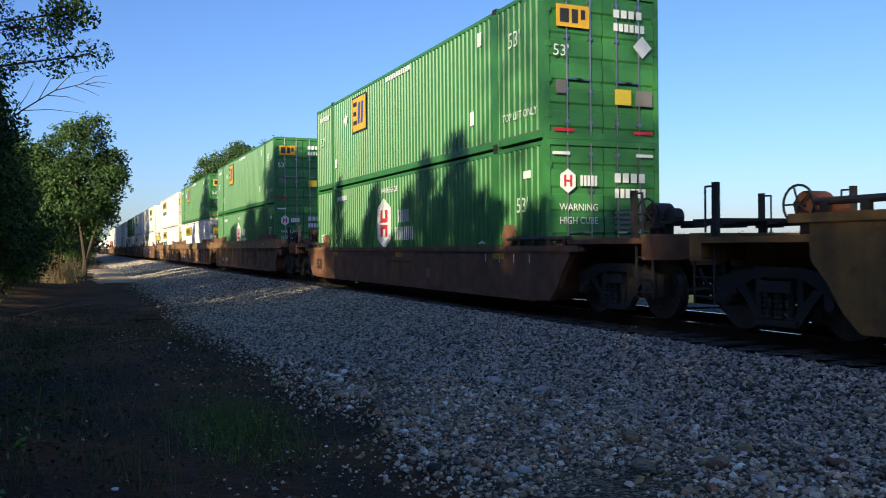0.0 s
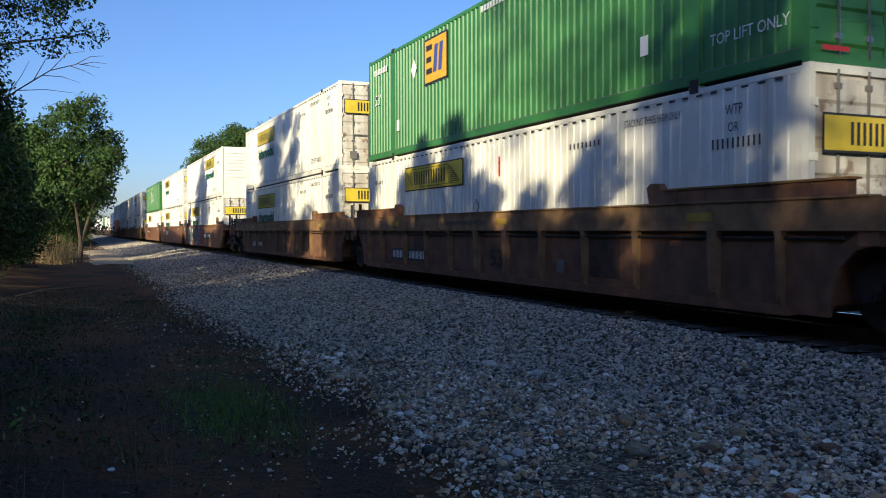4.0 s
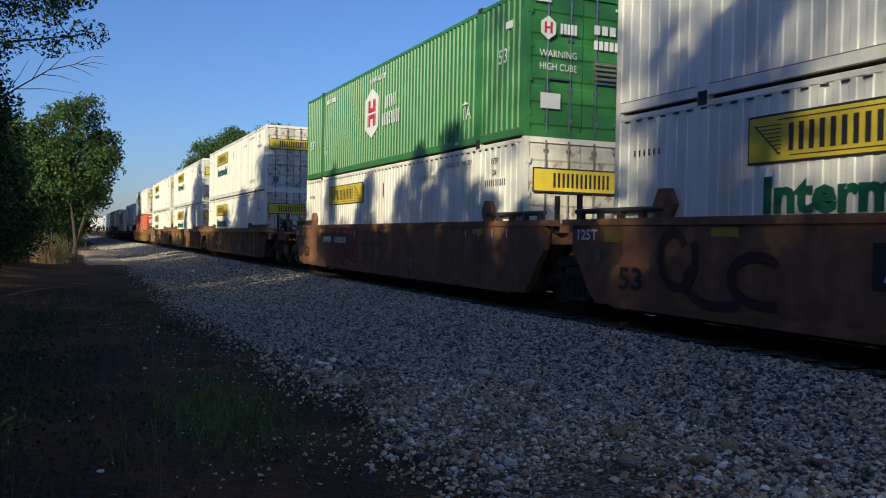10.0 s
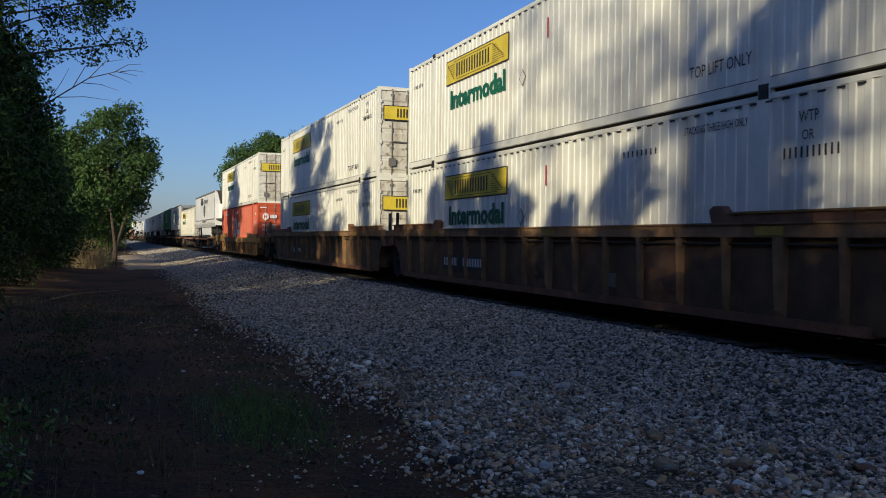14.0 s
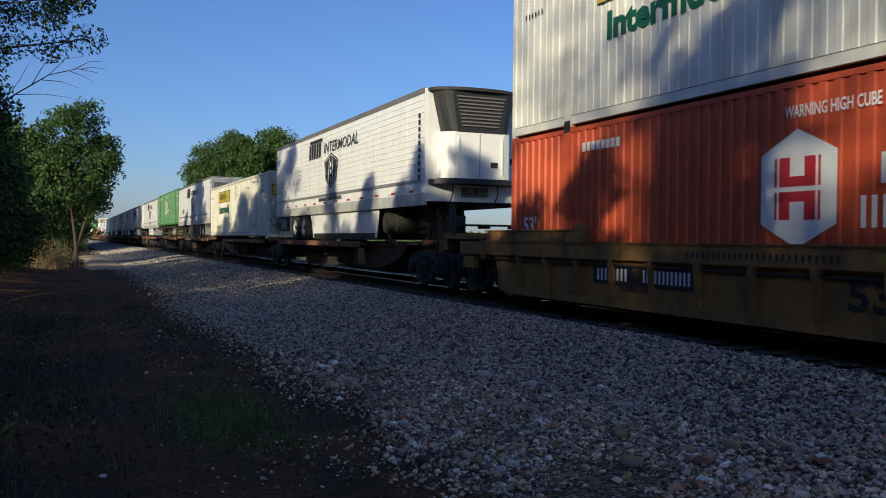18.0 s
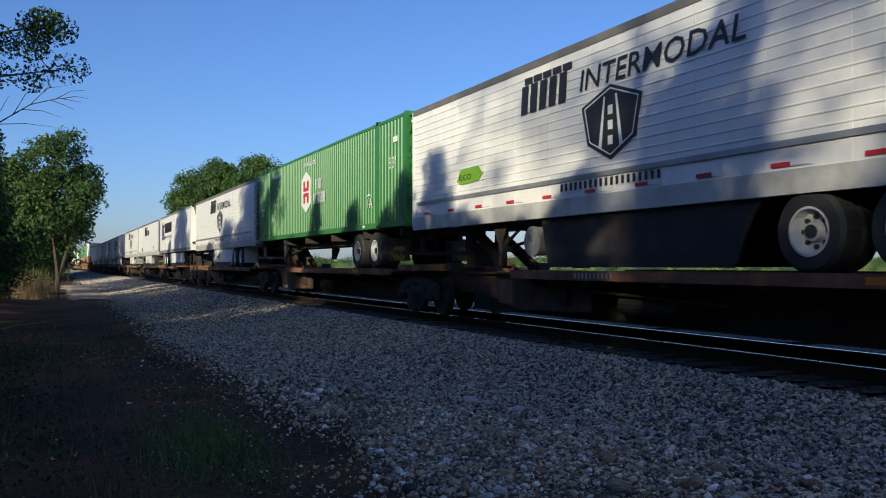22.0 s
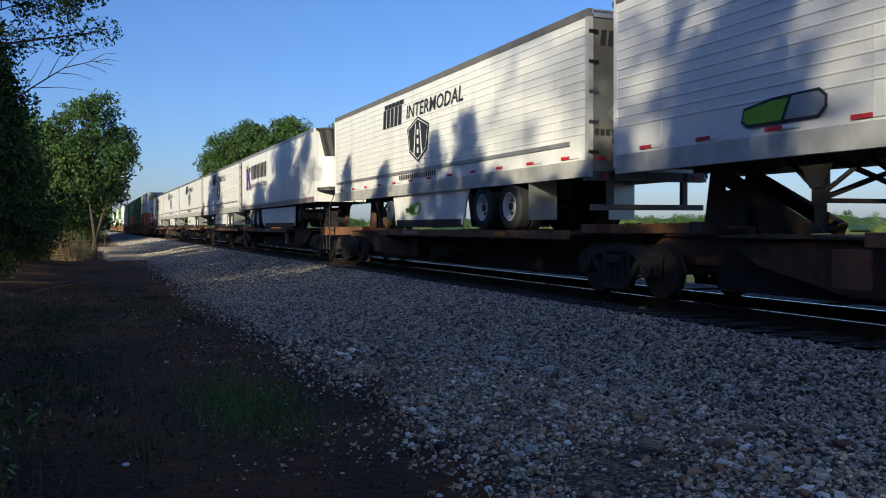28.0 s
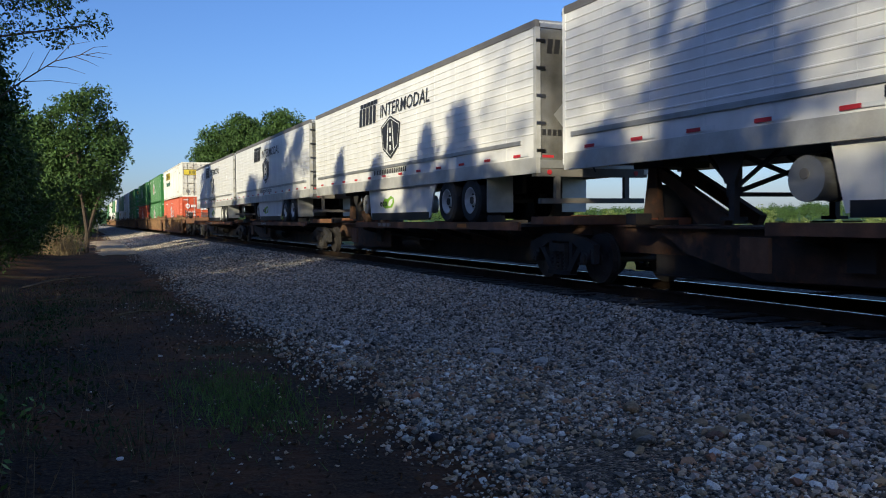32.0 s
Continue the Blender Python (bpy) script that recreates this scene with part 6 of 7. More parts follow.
bed_x = [0.0, 0.12, 0.25, 0.37, 0.46, 0.55, 0.65, 0.75, 0.87, 1.0]
bed_y = [-60 + 2 * k for k in range(31)] + [0.5 * k + 0.5 for k in range(100)] + [51 + 4 * k for k in range(100)]
me = bpy.data.meshes.new("ballast_bed")
rows = []
for y in bed_y:
    t = foot(y) + 0.05
    r = [(t - 0.15, y, -0.8)] + [(t + (7.45 - t) * f, y, bed(t + (7.45 - t) * f, y) - 0.012 + 0.025 * noise.noise(((t + (7.45 - t) * f) * 1.3, y * 1.3, 7))) for f in bed_x]
    rows.append(r)
n = len(rows[0])
me.from_pydata([v for r in rows for v in r], [], [(j * n + i, j * n + i + 1, (j + 1) * n + i + 1, (j + 1) * n + i) for j in range(len(rows) - 1) for i in range(n - 1)])
me.materials.append(ROCKBED)
me.shade_smooth()
# rock colours cut to a fifth: shade under the train is painted in
TRACKBED = stone_material("shaded_track_ballast", [(p, tuple(v * 0.2 for v in c)) for p, c in ROCK_STOPS], 17.0)
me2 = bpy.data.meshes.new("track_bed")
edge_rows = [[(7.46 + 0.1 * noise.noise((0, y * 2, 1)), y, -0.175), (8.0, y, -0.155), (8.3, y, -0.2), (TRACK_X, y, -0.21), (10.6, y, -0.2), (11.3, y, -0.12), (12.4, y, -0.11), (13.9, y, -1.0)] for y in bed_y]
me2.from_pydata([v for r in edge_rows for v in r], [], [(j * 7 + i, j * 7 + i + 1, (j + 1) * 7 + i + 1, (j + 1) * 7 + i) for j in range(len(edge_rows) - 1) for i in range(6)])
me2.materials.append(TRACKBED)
tagged(new("track_bed", me2), "ballast between and beside the rails, coloured dark for the train's shade", "ballast", kind="structure")
tagged(new("ballast_bed", me), "packed grey crushed-stone ballast under the track", "ballast", kind="structure")


def stone_field(name, n, place, rng, sizes, mat, small=False):
    """Many loose stones as one mesh: jittered 12-corner lumps."""
    g = (1 + 5 ** 0.5) / 2
    base = np.array([(-1, g, 0), (1, g, 0), (-1, -g, 0), (1, -g, 0), (0, -1, g), (0, 1, g), (0, -1, -g), (0, 1, -g), (g, 0, -1), (g, 0, 1), (-g, 0, -1), (-g, 0, 1)]) / 1.9
    faces = np.array([(0, 11, 5), (0, 5, 1), (0, 1, 7), (0, 7, 10), (0, 10, 11), (1, 5, 9), (5, 11, 4), (11, 10, 2), (10, 7, 6), (7, 1, 8), (3, 9, 4), (3, 4, 2), (3, 2, 6), (3, 6, 8), (3, 8, 9),
                      (4, 9, 5), (2, 4, 11), (6, 2, 10), (8, 6, 7), (9, 8, 1)])
    if small:
        base = np.array([(1, 0, 0), (-1, 0, 0), (0, 1, 0), (0, -1, 0), (0, 0, 1), (0, 0, -1)]) * 1.15
        faces = np.array([(0, 2, 4), (2, 1, 4), (1, 3, 4), (3, 0, 4), (2, 0, 5), (1, 2, 5), (3, 1, 5), (0, 3, 5)])
    m = len(base)
    pts = place(n, rng)
    n = len(pts)
    size = rng.uniform(*sizes, n) * rng.choice([0.7, 1.0, 1.0, 1.3], n)
    v = base[None] * (1 + rng.uniform(-0.4, 0.4, (n, m, 1))) * (size[:, None, None] / 2)
    v = v * rng.uniform(0.65, 1.25, (n, 1, 3))
    ax = rng.normal(size=(n, 3))
    ax /= np.linalg.norm(ax, axis=1)[:, None]
    an = rng.uniform(0, 6.28, n)[:, None, None]
    k = ax[:, None, :]
    v = v * np.cos(an) + np.cross(np.broadcast_to(k, v.shape), v) * np.sin(an) + k * (v * k).sum(-1, keepdims=True) * (1 - np.cos(an))
    v[:, :, 2] *= 0.75
    v += pts[:, None, :]
    me = bpy.data.meshes.new(name)
    me.from_pydata(v.reshape(-1, 3).tolist(), [], (faces[None] + m * np.arange(n)[:, None, None]).reshape(-1, 3).tolist())
    me.materials.append(mat)
    return new(name, me)


pad_rows = [(toe(y) + 0.75, foot(y) + 0.6, y) for y in bed_y if -10 <= y <= 25]
me3 = bpy.data.meshes.new("gravel_pad")
me3.from_pydata([(a + (b - a) * k / 8, y, (-0.607 if k else -0.66) + 0.012 * noise.noise((a + k * 0.5, y * 1.7, 2))) for a, b, y in pad_rows for k in range(9)], [],
                [(j * 9 + i, j * 9 + i + 1, (j + 1) * 9 + i + 1, (j + 1) * 9 + i) for j in range(len(pad_rows) - 1) for i in range(8)])


def ballast_places(y0, y1):
    def f(n, rng):
        y, x = rng.uniform(y0, y1, n), rng.uniform(2.0, 7.52, n)
        out = []
        for a, b in zip(x, y):
            edge = a - foot(b)
            if edge > 0 or rng.random() < math.exp(edge * 4.0):
                out.append((a, b, bed(a, b) + rng.uniform(-0.01, 0.03)))
        return np.array(out)
    return f


def big_pebble_places(n, rng):
    p = pebble_places(n, rng)
    return p[[a > toe(b) + 0.2 for a, b, _ in p]]


def pebble_places(n, rng):
    y, x = rng.uniform(3.6, 20, n) ** 1.0, rng.uniform(0.6, 6.6, n)
    out = []
    for a, b in zip(x, y):
        edge = a - toe(b)
        over = a - foot(b) + 0.15
        if rng.random() > 0.72 + 1.6 * noise.noise((a * 0.9, b * 0.7, 21)) + 0.35 * max(0.0, a - 3.6):
            continue
        if (over < 0 or rng.random() < math.exp(-over * 2.0)) and (edge > 1.1 or rng.random() < math.exp((edge - 1.1) * 1.7) * 0.9):
            out.append((a, b, max(bed(a, b), -0.6) + rng.uniform(-0.012, 0.012)))
    return np.array(out)


rng = np.random.default_rng(7)
PEBBLE = stone_material("mixed_pebbles", [(0.0, (0.06, 0.053, 0.045)), (0.2, (0.25, 0.215, 0.17)), (0.4, (0.52, 0.46, 0.38)), (0.6, (0.62, 0.47, 0.3)), (0.72, (0.4, 0.2, 0.1)), (0.84, (0.64, 0.56, 0.45)), (1.0, (0.9, 0.86, 0.76))], 0)
PADBED = stone_material("trodden_pebbles_and_grit", [(0.0, (0.035, 0.03, 0.024)), (0.45, (0.13, 0.105, 0.078)), (0.75, (0.27, 0.21, 0.15)), (1.0, (0.5, 0.39, 0.27))], 34.0)
me3.materials.append(PADBED)
me3.shade_smooth()
tagged(new("gravel_pad", me3), "trodden brown grit and small pebbles beside the ballast", "gravel", kind="structure")
tagged(stone_field("ballast_stones", 64000, ballast_places(3.0, 11), rng, (0.03, 0.056), ROCK), "loose grey crushed stones on the ballast slope", "ballast", kind="stuff")
tagged(stone_field("ballast_stones", 76000, ballast_places(11, 24), rng, (0.036, 0.064), ROCK, True), "loose grey crushed stones on the track shoulder", "ballast", kind="stuff")
tagged(stone_field("ballast_stones", 44000, ballast_places(24, 62), rng, (0.042, 0.075), ROCK, True), "loose grey crushed stones on the far shoulder", "ballast", kind="stuff")
tagged(stone_field("ballast_stones", 26000, ballast_places(62, 115), rng, (0.06, 0.1), ROCK, True), "grey crushed stones far along the track", "ballast", kind="stuff")
tagged(stone_field("pebbles", 70000, pebble_places, rng, (0.014, 0.036), PEBBLE, True), "fine tan and grey grit between the pebbles", "pebbles", kind="stuff")
tagged(stone_field("pebbles", 22000, big_pebble_places, rng, (0.026, 0.062), PEBBLE), "mixed tan, white and grey pebbles trodden into dark soil", "pebbles", kind="stuff")
BIGPEBBLE = stone_material("tan_and_white_stones", [(0.0, (0.12, 0.095, 0.07)), (0.25, (0.42, 0.3, 0.17)), (0.45, (0.6, 0.46, 0.28)), (0.6, (0.36, 0.17, 0.09)), (0.78, (0.68, 0.61, 0.5)), (1.0, (0.92, 0.89, 0.82))], 0)
tagged(stone_field("pebbles", 2600, big_pebble_places, rng, (0.045, 0.1), BIGPEBBLE), "larger tan and pale stones among the pebbles", "pebbles", kind="stuff")
def loose_stone(x, y, w, mat, label, seed):
    """One larger stone lying on the gravel."""
    bm = bmesh.new()
    bmesh.ops.create_icosphere(bm, subdivisions=2, radius=0.5)
    for v in bm.verts:
        v.co *= 1 + 0.45 * noise.noise(v.co * 2.2 + Vector((seed * 3.1, 0, 0)))
        v.co.z *= 0.55
    st = part("stone", bm, mat)
    st.matrix_basis = pose(x, y, bed(x, y) + 0.14 * w, 0, 8 * (seed % 3), 47 * seed) @ Matrix.Diagonal((w, w * 0.8, w * 0.8, 1))
    return tagged(st, label, "stone", "larger stones on the gravel")


TANSTONE = material("tan_stone", (0.42, 0.27, 0.14), 0.85, vary=0.3, scale=9, bump=0.5, bump_scale=40)
GREYSTONE = material("grey_stone", (0.26, 0.24, 0.2), 0.85, vary=0.3, scale=9, bump=0.5, bump_scale=40)
PALESTONE = material("pale_stone", (0.7, 0.65, 0.54), 0.85, vary=0.2, scale=9, bump=0.4, bump_scale=40)
DARKSTONE = material("dark_stone", (0.06, 0.05, 0.045), 0.85, vary=0.3, scale=9, bump=0.5, bump_scale=40)
BROWNSTONE = material("brown_stone", (0.2, 0.11, 0.07), 0.85, vary=0.3, scale=9, bump=0.5, bump_scale=40)
for k, (x, y, w, mat, hue) in enumerate(((5.14, 8.94, 0.17, PALESTONE, "flat pale"), (4.61, 6.33, 0.16, TANSTONE, "rounded tan"), (4.06, 5.41, 0.18, GREYSTONE, "rounded grey"), (4.3, 6.37, 0.075, PALESTONE, "small pale"),
                                         (3.78, 5.42, 0.06, PALESTONE, "small pale"), (5.16, 5.51, 0.075, PALESTONE, "small pale"), (4.64, 5.28, 0.16, BROWNSTONE, "reddish brown"), (5.55, 4.91, 0.2, BROWNSTONE, "broad reddish brown"),
                                         (6.45, 5.32, 0.12, PALESTONE, "angular pale"), (6.89, 5.66, 0.16, GREYSTONE, "grey"), (6.52, 6.94, 0.14, DARKSTONE, "nearly black"), (4.2, 5.29, 0.08, TANSTONE, "small tan"))):
    loose_stone(x, y, w, mat, f"{hue} stone lying loose on the gravel", k)
tagged(stone_field("scattered_stones", 220, lambda n, r: np.c_[r.uniform(-0.8, 2.4, n), r.uniform(4, 24, n), np.full(n, -0.63)], rng, (0.02, 0.06), PEBBLE), "small stones strewn over the soil", "stones", kind="stuff")

for x in (TRACK_X - RAIL, TRACK_X + RAIL):
    rail = empty("rail")
    wear = 0.012 if x < TRACK_X else 0.02
    part("rail_foot", boxes((x - 0.07, x + 0.07, -60, 420, -0.17, -0.15), (x - 0.01, x + 0.01, -60, 420, -0.15, -0.04)), RAILSIDE, rail)
    part("rail_head", boxes((x - 0.036, x + 0.036, -60, 420, -0.04, -0.003)), RAILSIDE, rail)
    part("running_band", boxes((x - wear, x + wear, -60, 420, -0.003, 0.0)), RAILTOP, rail, "polished running band")
    tagged(rail, "steel rail with polished head on timber sleepers", "rail", "rails", "structure")


# ---- plants ----
def leaf_mesh(name, centres, per, radius, leaf, rng, mat, flat_z=0.8, droop=0.0):
    """Leaves, two triangles each, gathered round the given clump centres."""
    c = np.repeat(np.array(centres), per, axis=0)
    n = len(c)
    q = rng.normal(size=(n, 3))
    q *= np.minimum(1.0, 1.7 / np.linalg.norm(q, axis=1))[:, None]
    p = c + q * radius * np.array([1, 1, flat_z])
    a = rng.normal(size=(n, 3))
    a /= np.linalg.norm(a, axis=1)[:, None]
    b = np.cross(a, rng.normal(size=(n, 3)))
    b /= np.linalg.norm(b, axis=1)[:, None]
    s = leaf * rng.uniform(0.6, 1.3, (n, 1))
    v = np.stack([p - a * s, p + b * s * 0.45, p + a * s, p - b * s * 0.45], 1)
    me = bpy.data.meshes.new(name)
    me.from_pydata(v.reshape(-1, 3).tolist(), [], np.arange(4 * n).reshape(-1, 4).tolist())
    me.materials.append(mat)
    return me


def grow(height, spread_r, bole, seed, limbs=14, lean=(0, 0), twigs=4, dome=False, taper=0.75):
    """Trunk and limbs as tapered rods; gives the bmesh and the twig ends."""
    r = random.Random(seed)
    bm = bmesh.new()
    base_r = 0.018 * height + 0.03
    pts = [Vector((0, 0, -0.3))]
    for k in range(1, 7):
        f = k / 6
        pts.append(Vector((lean[0] * f + r.uniform(-0.1, 0.1) * f * height * 0.15, lean[1] * f + r.uniform(-0.1, 0.1) * f * height * 0.15, height * 0.88 * f)))
    for i in range(6):
        rod(bm, pts[i], pts[i + 1], base_r * (1 - 0.8 * i / 6), 8, base_r * (1 - 0.8 * (i + 1) / 6))
    ends = [pts[-1]]
    for k in range(limbs):
        f = bole + (1 - bole) * (k + r.random()) / limbs
        i = min(5, int(f * 6))
        q = pts[i].lerp(pts[i + 1], f * 6 - i)
        ang = k * 2.4 + r.uniform(-0.4, 0.4)
        g = max(0, f - bole) / (1 - bole)
        reach = spread_r * ((0.45 + 0.65 * math.sin(math.pi * (0.2 + 0.7 * g))) if dome else 1.1 - taper * g) * r.uniform(0.65, 1.1)
        tip = q + Vector((math.cos(ang) * reach, math.sin(ang) * reach, reach * r.uniform(0.15, 0.75)))
        rod(bm, q, tip, base_r * 0.38 * (1.1 - f), 5, 0.012)
        for _ in range(twigs):
            g = r.uniform(0.35, 1.0)
            s = q.lerp(tip, g)
            e = s + Vector((r.uniform(-1, 1), r.uniform(-1, 1), r.uniform(-0.3, 0.9))) * reach * 0.35
            rod(bm, s, e, 0.022, 4, 0.006)
            ends.append(e)
        ends.append(tip)
    return bm, ends


def tree_meshes(height, spread_r, bole, seed, per, leaf, radius, mat, limbs=14, lean=(0, 0), twigs=4, dome=False, taper=0.75):
    bm, ends = grow(height, spread_r, bole, seed, limbs, lean, twigs, dome, taper)
    tm = bpy.data.meshes.new("trunk")
    bm.to_mesh(tm)
    bm.free()
    tm.materials.append(BARK)
    cm = leaf_mesh("crown", [tuple(e) for e in ends], per, radius, leaf, np.random.default_rng(seed), mat)
    return tm, cm


def lobed_meshes(height, half, middle, lobes, lobe_r, seed, clumps, per, leaf, mat):
    """A leaning fork of stems under a crown of many rounded lobes of leaves."""
    r = random.Random(seed)
    bm = bmesh.new()
    fork = Vector((0.1, 0, height * 0.12))
    base_r = 0.016 * height + 0.03
    rod(bm, (0, 0, -0.4), fork, base_r, 9, base_r * 0.85)
    stems = []
    for k in range(3):
        a = 2.1 * k + r.uniform(-0.4, 0.4)
        mid = fork + Vector((math.cos(a) * half[0] * 0.3, math.sin(a) * half[1] * 0.3, height * 0.25))
        top = mid + Vector((math.cos(a) * half[0] * 0.25, math.sin(a) * half[1] * 0.25, height * 0.3))
        rod(bm, fork, mid, base_r * 0.7, 7, base_r * 0.5)
        rod(bm, mid, top, base_r * 0.5, 6, base_r * 0.25)
        stems += [fork.lerp(mid, 0.7), mid, mid.lerp(top, 0.5), top]
    centres = []
    for k in range(lobes):
        up = 1 - 2 * (k + 0.5) / lobes
        ang = k * 2.4 + r.uniform(-0.3, 0.3)
        f = r.uniform(0.58, 0.95)
        flat_r = math.sqrt(1 - up * up)
        c = Vector((math.cos(ang) * flat_r * half[0] * f, math.sin(ang) * flat_r * half[1] * f, middle + up * half[2] * f))
        near = min(stems, key=lambda q: (q - c).length)
        rod(bm, near, c, 0.05, 5, 0.012)
        size = lobe_r * r.uniform(0.65, 1.2)
        for _ in range(clumps):
            d = Vector((r.gauss(0, 1), r.gauss(0, 1), r.gauss(0, 1) + 0.25)).normalized()
            centres.append(tuple(c + d * size * r.uniform(0.55, 1.0)))
        if up < -0.2:      # bare twigs under the crown
            for _ in range(3):
                q = near.lerp(c, r.uniform(0.3, 0.9))
                rod(bm, q, q + Vector((r.uniform(-1, 1), r.uniform(-1, 1), r.uniform(-0.7, 0.3))) * lobe_r * 0.8, 0.02, 4, 0.005)
    tm = bpy.data.meshes.new("trunk")
    bm.to_mesh(tm)
    bm.free()
    tm.materials.append(BARK)
    return tm, leaf_mesh("crown", centres, per, lobe_r * 0.3, leaf, np.random.default_rng(seed), mat)


def plant(meshes, x, y, z, rz, scale, label, name="tree", category="tree", group=""):
    t = empty(name)
    part_of("trunk", meshes[0], t)
    part_of("crown", meshes[1], t)
    t.matrix_basis = pose(x, y, z, 0, 0, rz) @ Matrix.Scale(scale, 4)
    return tagged(t, label, category, group)


WOOD = [tree_meshes(13, 3.4, 0.1, 11 + k, 175, 0.13, 0.68, LEAF, 26, (0, 0), 2) for k in range(3)]
WOODFAR = [tree_meshes(13, 3.4, 0.1, 11 + k, 42, 0.26, 0.68, LEAF, 26, (0, 0), 2) for k in range(2)]
SLIM = [tree_meshes(11, 1.35, 0.1, 31 + k, 75, 0.12, 0.34, LEAF, 24) for k in range(2)]
SPIRE = [tree_meshes(11, 2.7, 0.1, 131 + k, 34, 0.085, 0.2, LEAF, 84, (0, 0), 2, False, 1.03) for k in range(3)]
SHRUB = [tree_meshes(2.4, 1.4, 0.05, 51 + k, 120, 0.05, 0.26, LEAF, 12) for k in range(2)]
OPEN = [tree_meshes(13, 3.0, 0.2, 41 + k, 60, 0.13, 0.5, LEAF, 17, (0, 0), 1, True) for k in range(2)]
STEMMY = [tree_meshes(6.8, 2.2, 0.45, 61 + k, 110, 0.12, 0.5, LEAF, 14, (0, 0), 2) for k in range(2)]
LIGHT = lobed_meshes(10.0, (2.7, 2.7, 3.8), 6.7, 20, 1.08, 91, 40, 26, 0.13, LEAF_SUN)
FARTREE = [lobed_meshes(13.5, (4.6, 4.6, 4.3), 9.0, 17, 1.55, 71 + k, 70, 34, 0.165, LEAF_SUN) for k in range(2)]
AIRY = tree_meshes(11.5, 3.4, 0.6, 97, 270, 0.065, 0.33, LEAF, 17, (0.5, 0.4), 3)

# the wood behind the camera and beside the track, whose shade lies over the place
rr = random.Random(5)
for y, sc in ((-7.0, 0.6), (-4.4, 0.6), (-1.8, 0.56), (0.4, 0.6), (2.6, 0.58), (4.8, 0.6), (7.0, 0.58), (9.2, 0.6), (11.4, 0.57)):
    plant(WOOD[1], -6.4, y, -0.2, 75 * y, sc, "lower broadleaf tree at the wood's edge", group="trees of the wood")
for k, (x, y, sc) in enumerate(((-19.6, -15.6, 1.55), (-20.2, -20.6, 1.4), (-20.0, -24.4, 1.55), (-22.5, -20.0, 1.85))):
    plant(OPEN[k % 2], x, y, -0.2, 130 * k, sc, "tall open broadleaf tree back in the wood", group="trees of the wood")
for k, y in enumerate((16.4, 17.3, 18.3)):
    plant(SPIRE[k % 3], -4.6, y, -0.2, 50 * k, 0.43 + 0.03 * k, "thin sapling at the wood's edge", group="trees of the wood")
plant(SPIRE[1], -4.7, 15.3, -0.2, 75, 0.9, "slim young broadleaf tree at the wood's edge", group="trees of the wood")
for k in range(9):     # tall trees behind
    plant(WOODFAR[k % 2], -19.6 + rr.uniform(-1.0, 0.8), -65.0 + 4.2 * k, -0.2, rr.uniform(0, 360), rr.uniform(1.35, 1.5), "tall dense broadleaf tree at the wood's edge", group="trees of the wood")
for k, (y, sc) in enumerate(((-2.5, 0.95), (0.2, 0.8), (2.6, 0.72), (4.4, 0.76), (5.3, 0.82), (6.2, 0.93), (7.0, 0.8), (7.7, 0.91), (8.6, 0.84), (9.9, 0.72), (11.5, 0.86), (12.3, 0.78), (13.4, 0.7))):
    plant(SPIRE[k % 3] if y > 5 else SLIM[k % 2], -4.7 + rr.uniform(-0.3, 0.3), y, -0.2, rr.uniform(0, 360), sc, "slim young broadleaf tree at the wood's edge", group="trees of the wood")
for y, x, sc in ((14.2, -4.6, 0.56), (19.8, -4.5, 0.6), (22.6, -4.2, 0.6), (25.4, -4.4, 0.84), (27.2, -3.4, 0.62), (32.5, -3.3, 0.66), (28.4, -4.2, 0.7), (31.2, -4.0, 0.7), (34.2, -4.0, 0.58), (37.0, -3.8, 0.62), (39.8, -3.5, 0.53), (42.8, -3.2, 0.48), (45.5, -2.9, 0.46)):
    plant(WOOD[int(y) % 3], x, y, -0.3, rr.uniform(0, 360), sc, "dense dark broadleaf tree in the hedge", group="trees of the wood")
for k in range(14):
    plant(SHRUB[k % 2], -6.0 + rr.uniform(-0.5, 0.3), -9 + 1.7 * k, -0.3, rr.uniform(0, 360), rr.uniform(1.2, 1.5), "tall leafy shrub under the trees", "shrub", "shrub", "shrubs of the hedge")
for k in range(30):
    plant(WOODFAR[k % 2], -5 - (k % 2) * 4 - rr.uniform(0, 2), 98 + 3.2 * k, -0.2, rr.uniform(0, 360), rr.uniform(1.0, 1.25), "tall broadleaf tree far along the track", group="trees of the wood")
for k in range(8):
    plant(STEMMY[k % 2], -4.2 + rr.uniform(-0.5, 0.5), 54 + 3.0 * k, -0.4, rr.uniform(0, 360), rr.uniform(0.92, 1.1), "clear-stemmed broadleaf tree along the verge", group="trees of the wood")
for k in range(12):
    plant(WOODFAR[k % 2], 0.2 + rr.uniform(-0.6, 0.6), 138 + 5.0 * k, -0.5, rr.uniform(0, 360), rr.uniform(0.9, 1.1), "tall broadleaf tree leaning over the far track", group="trees of the wood")
for k in range(9):
    plant(SHRUB[k % 2], -0.6 + rr.uniform(-0.3, 0.3), 102 + 3.8 * k, -0.6, rr.uniform(0, 360), rr.uniform(1.2, 1.5), "leafy shrub far along the track", "shrub", "shrub", "shrubs of the hedge")
plant(AIRY, -3.05, 25, -0.3, 20, 1.0, "airy broadleaf tree with open branches leaning over the verge")
plant(LIGHT, 0.35, 52, -0.5, 0, 0.83, "sunlit broadleaf tree with a forked trunk by the track")
plant(SLIM[0], -4.8, 53.5, -0.5, 70, 0.85, "dark leafy tree behind the sunlit one")
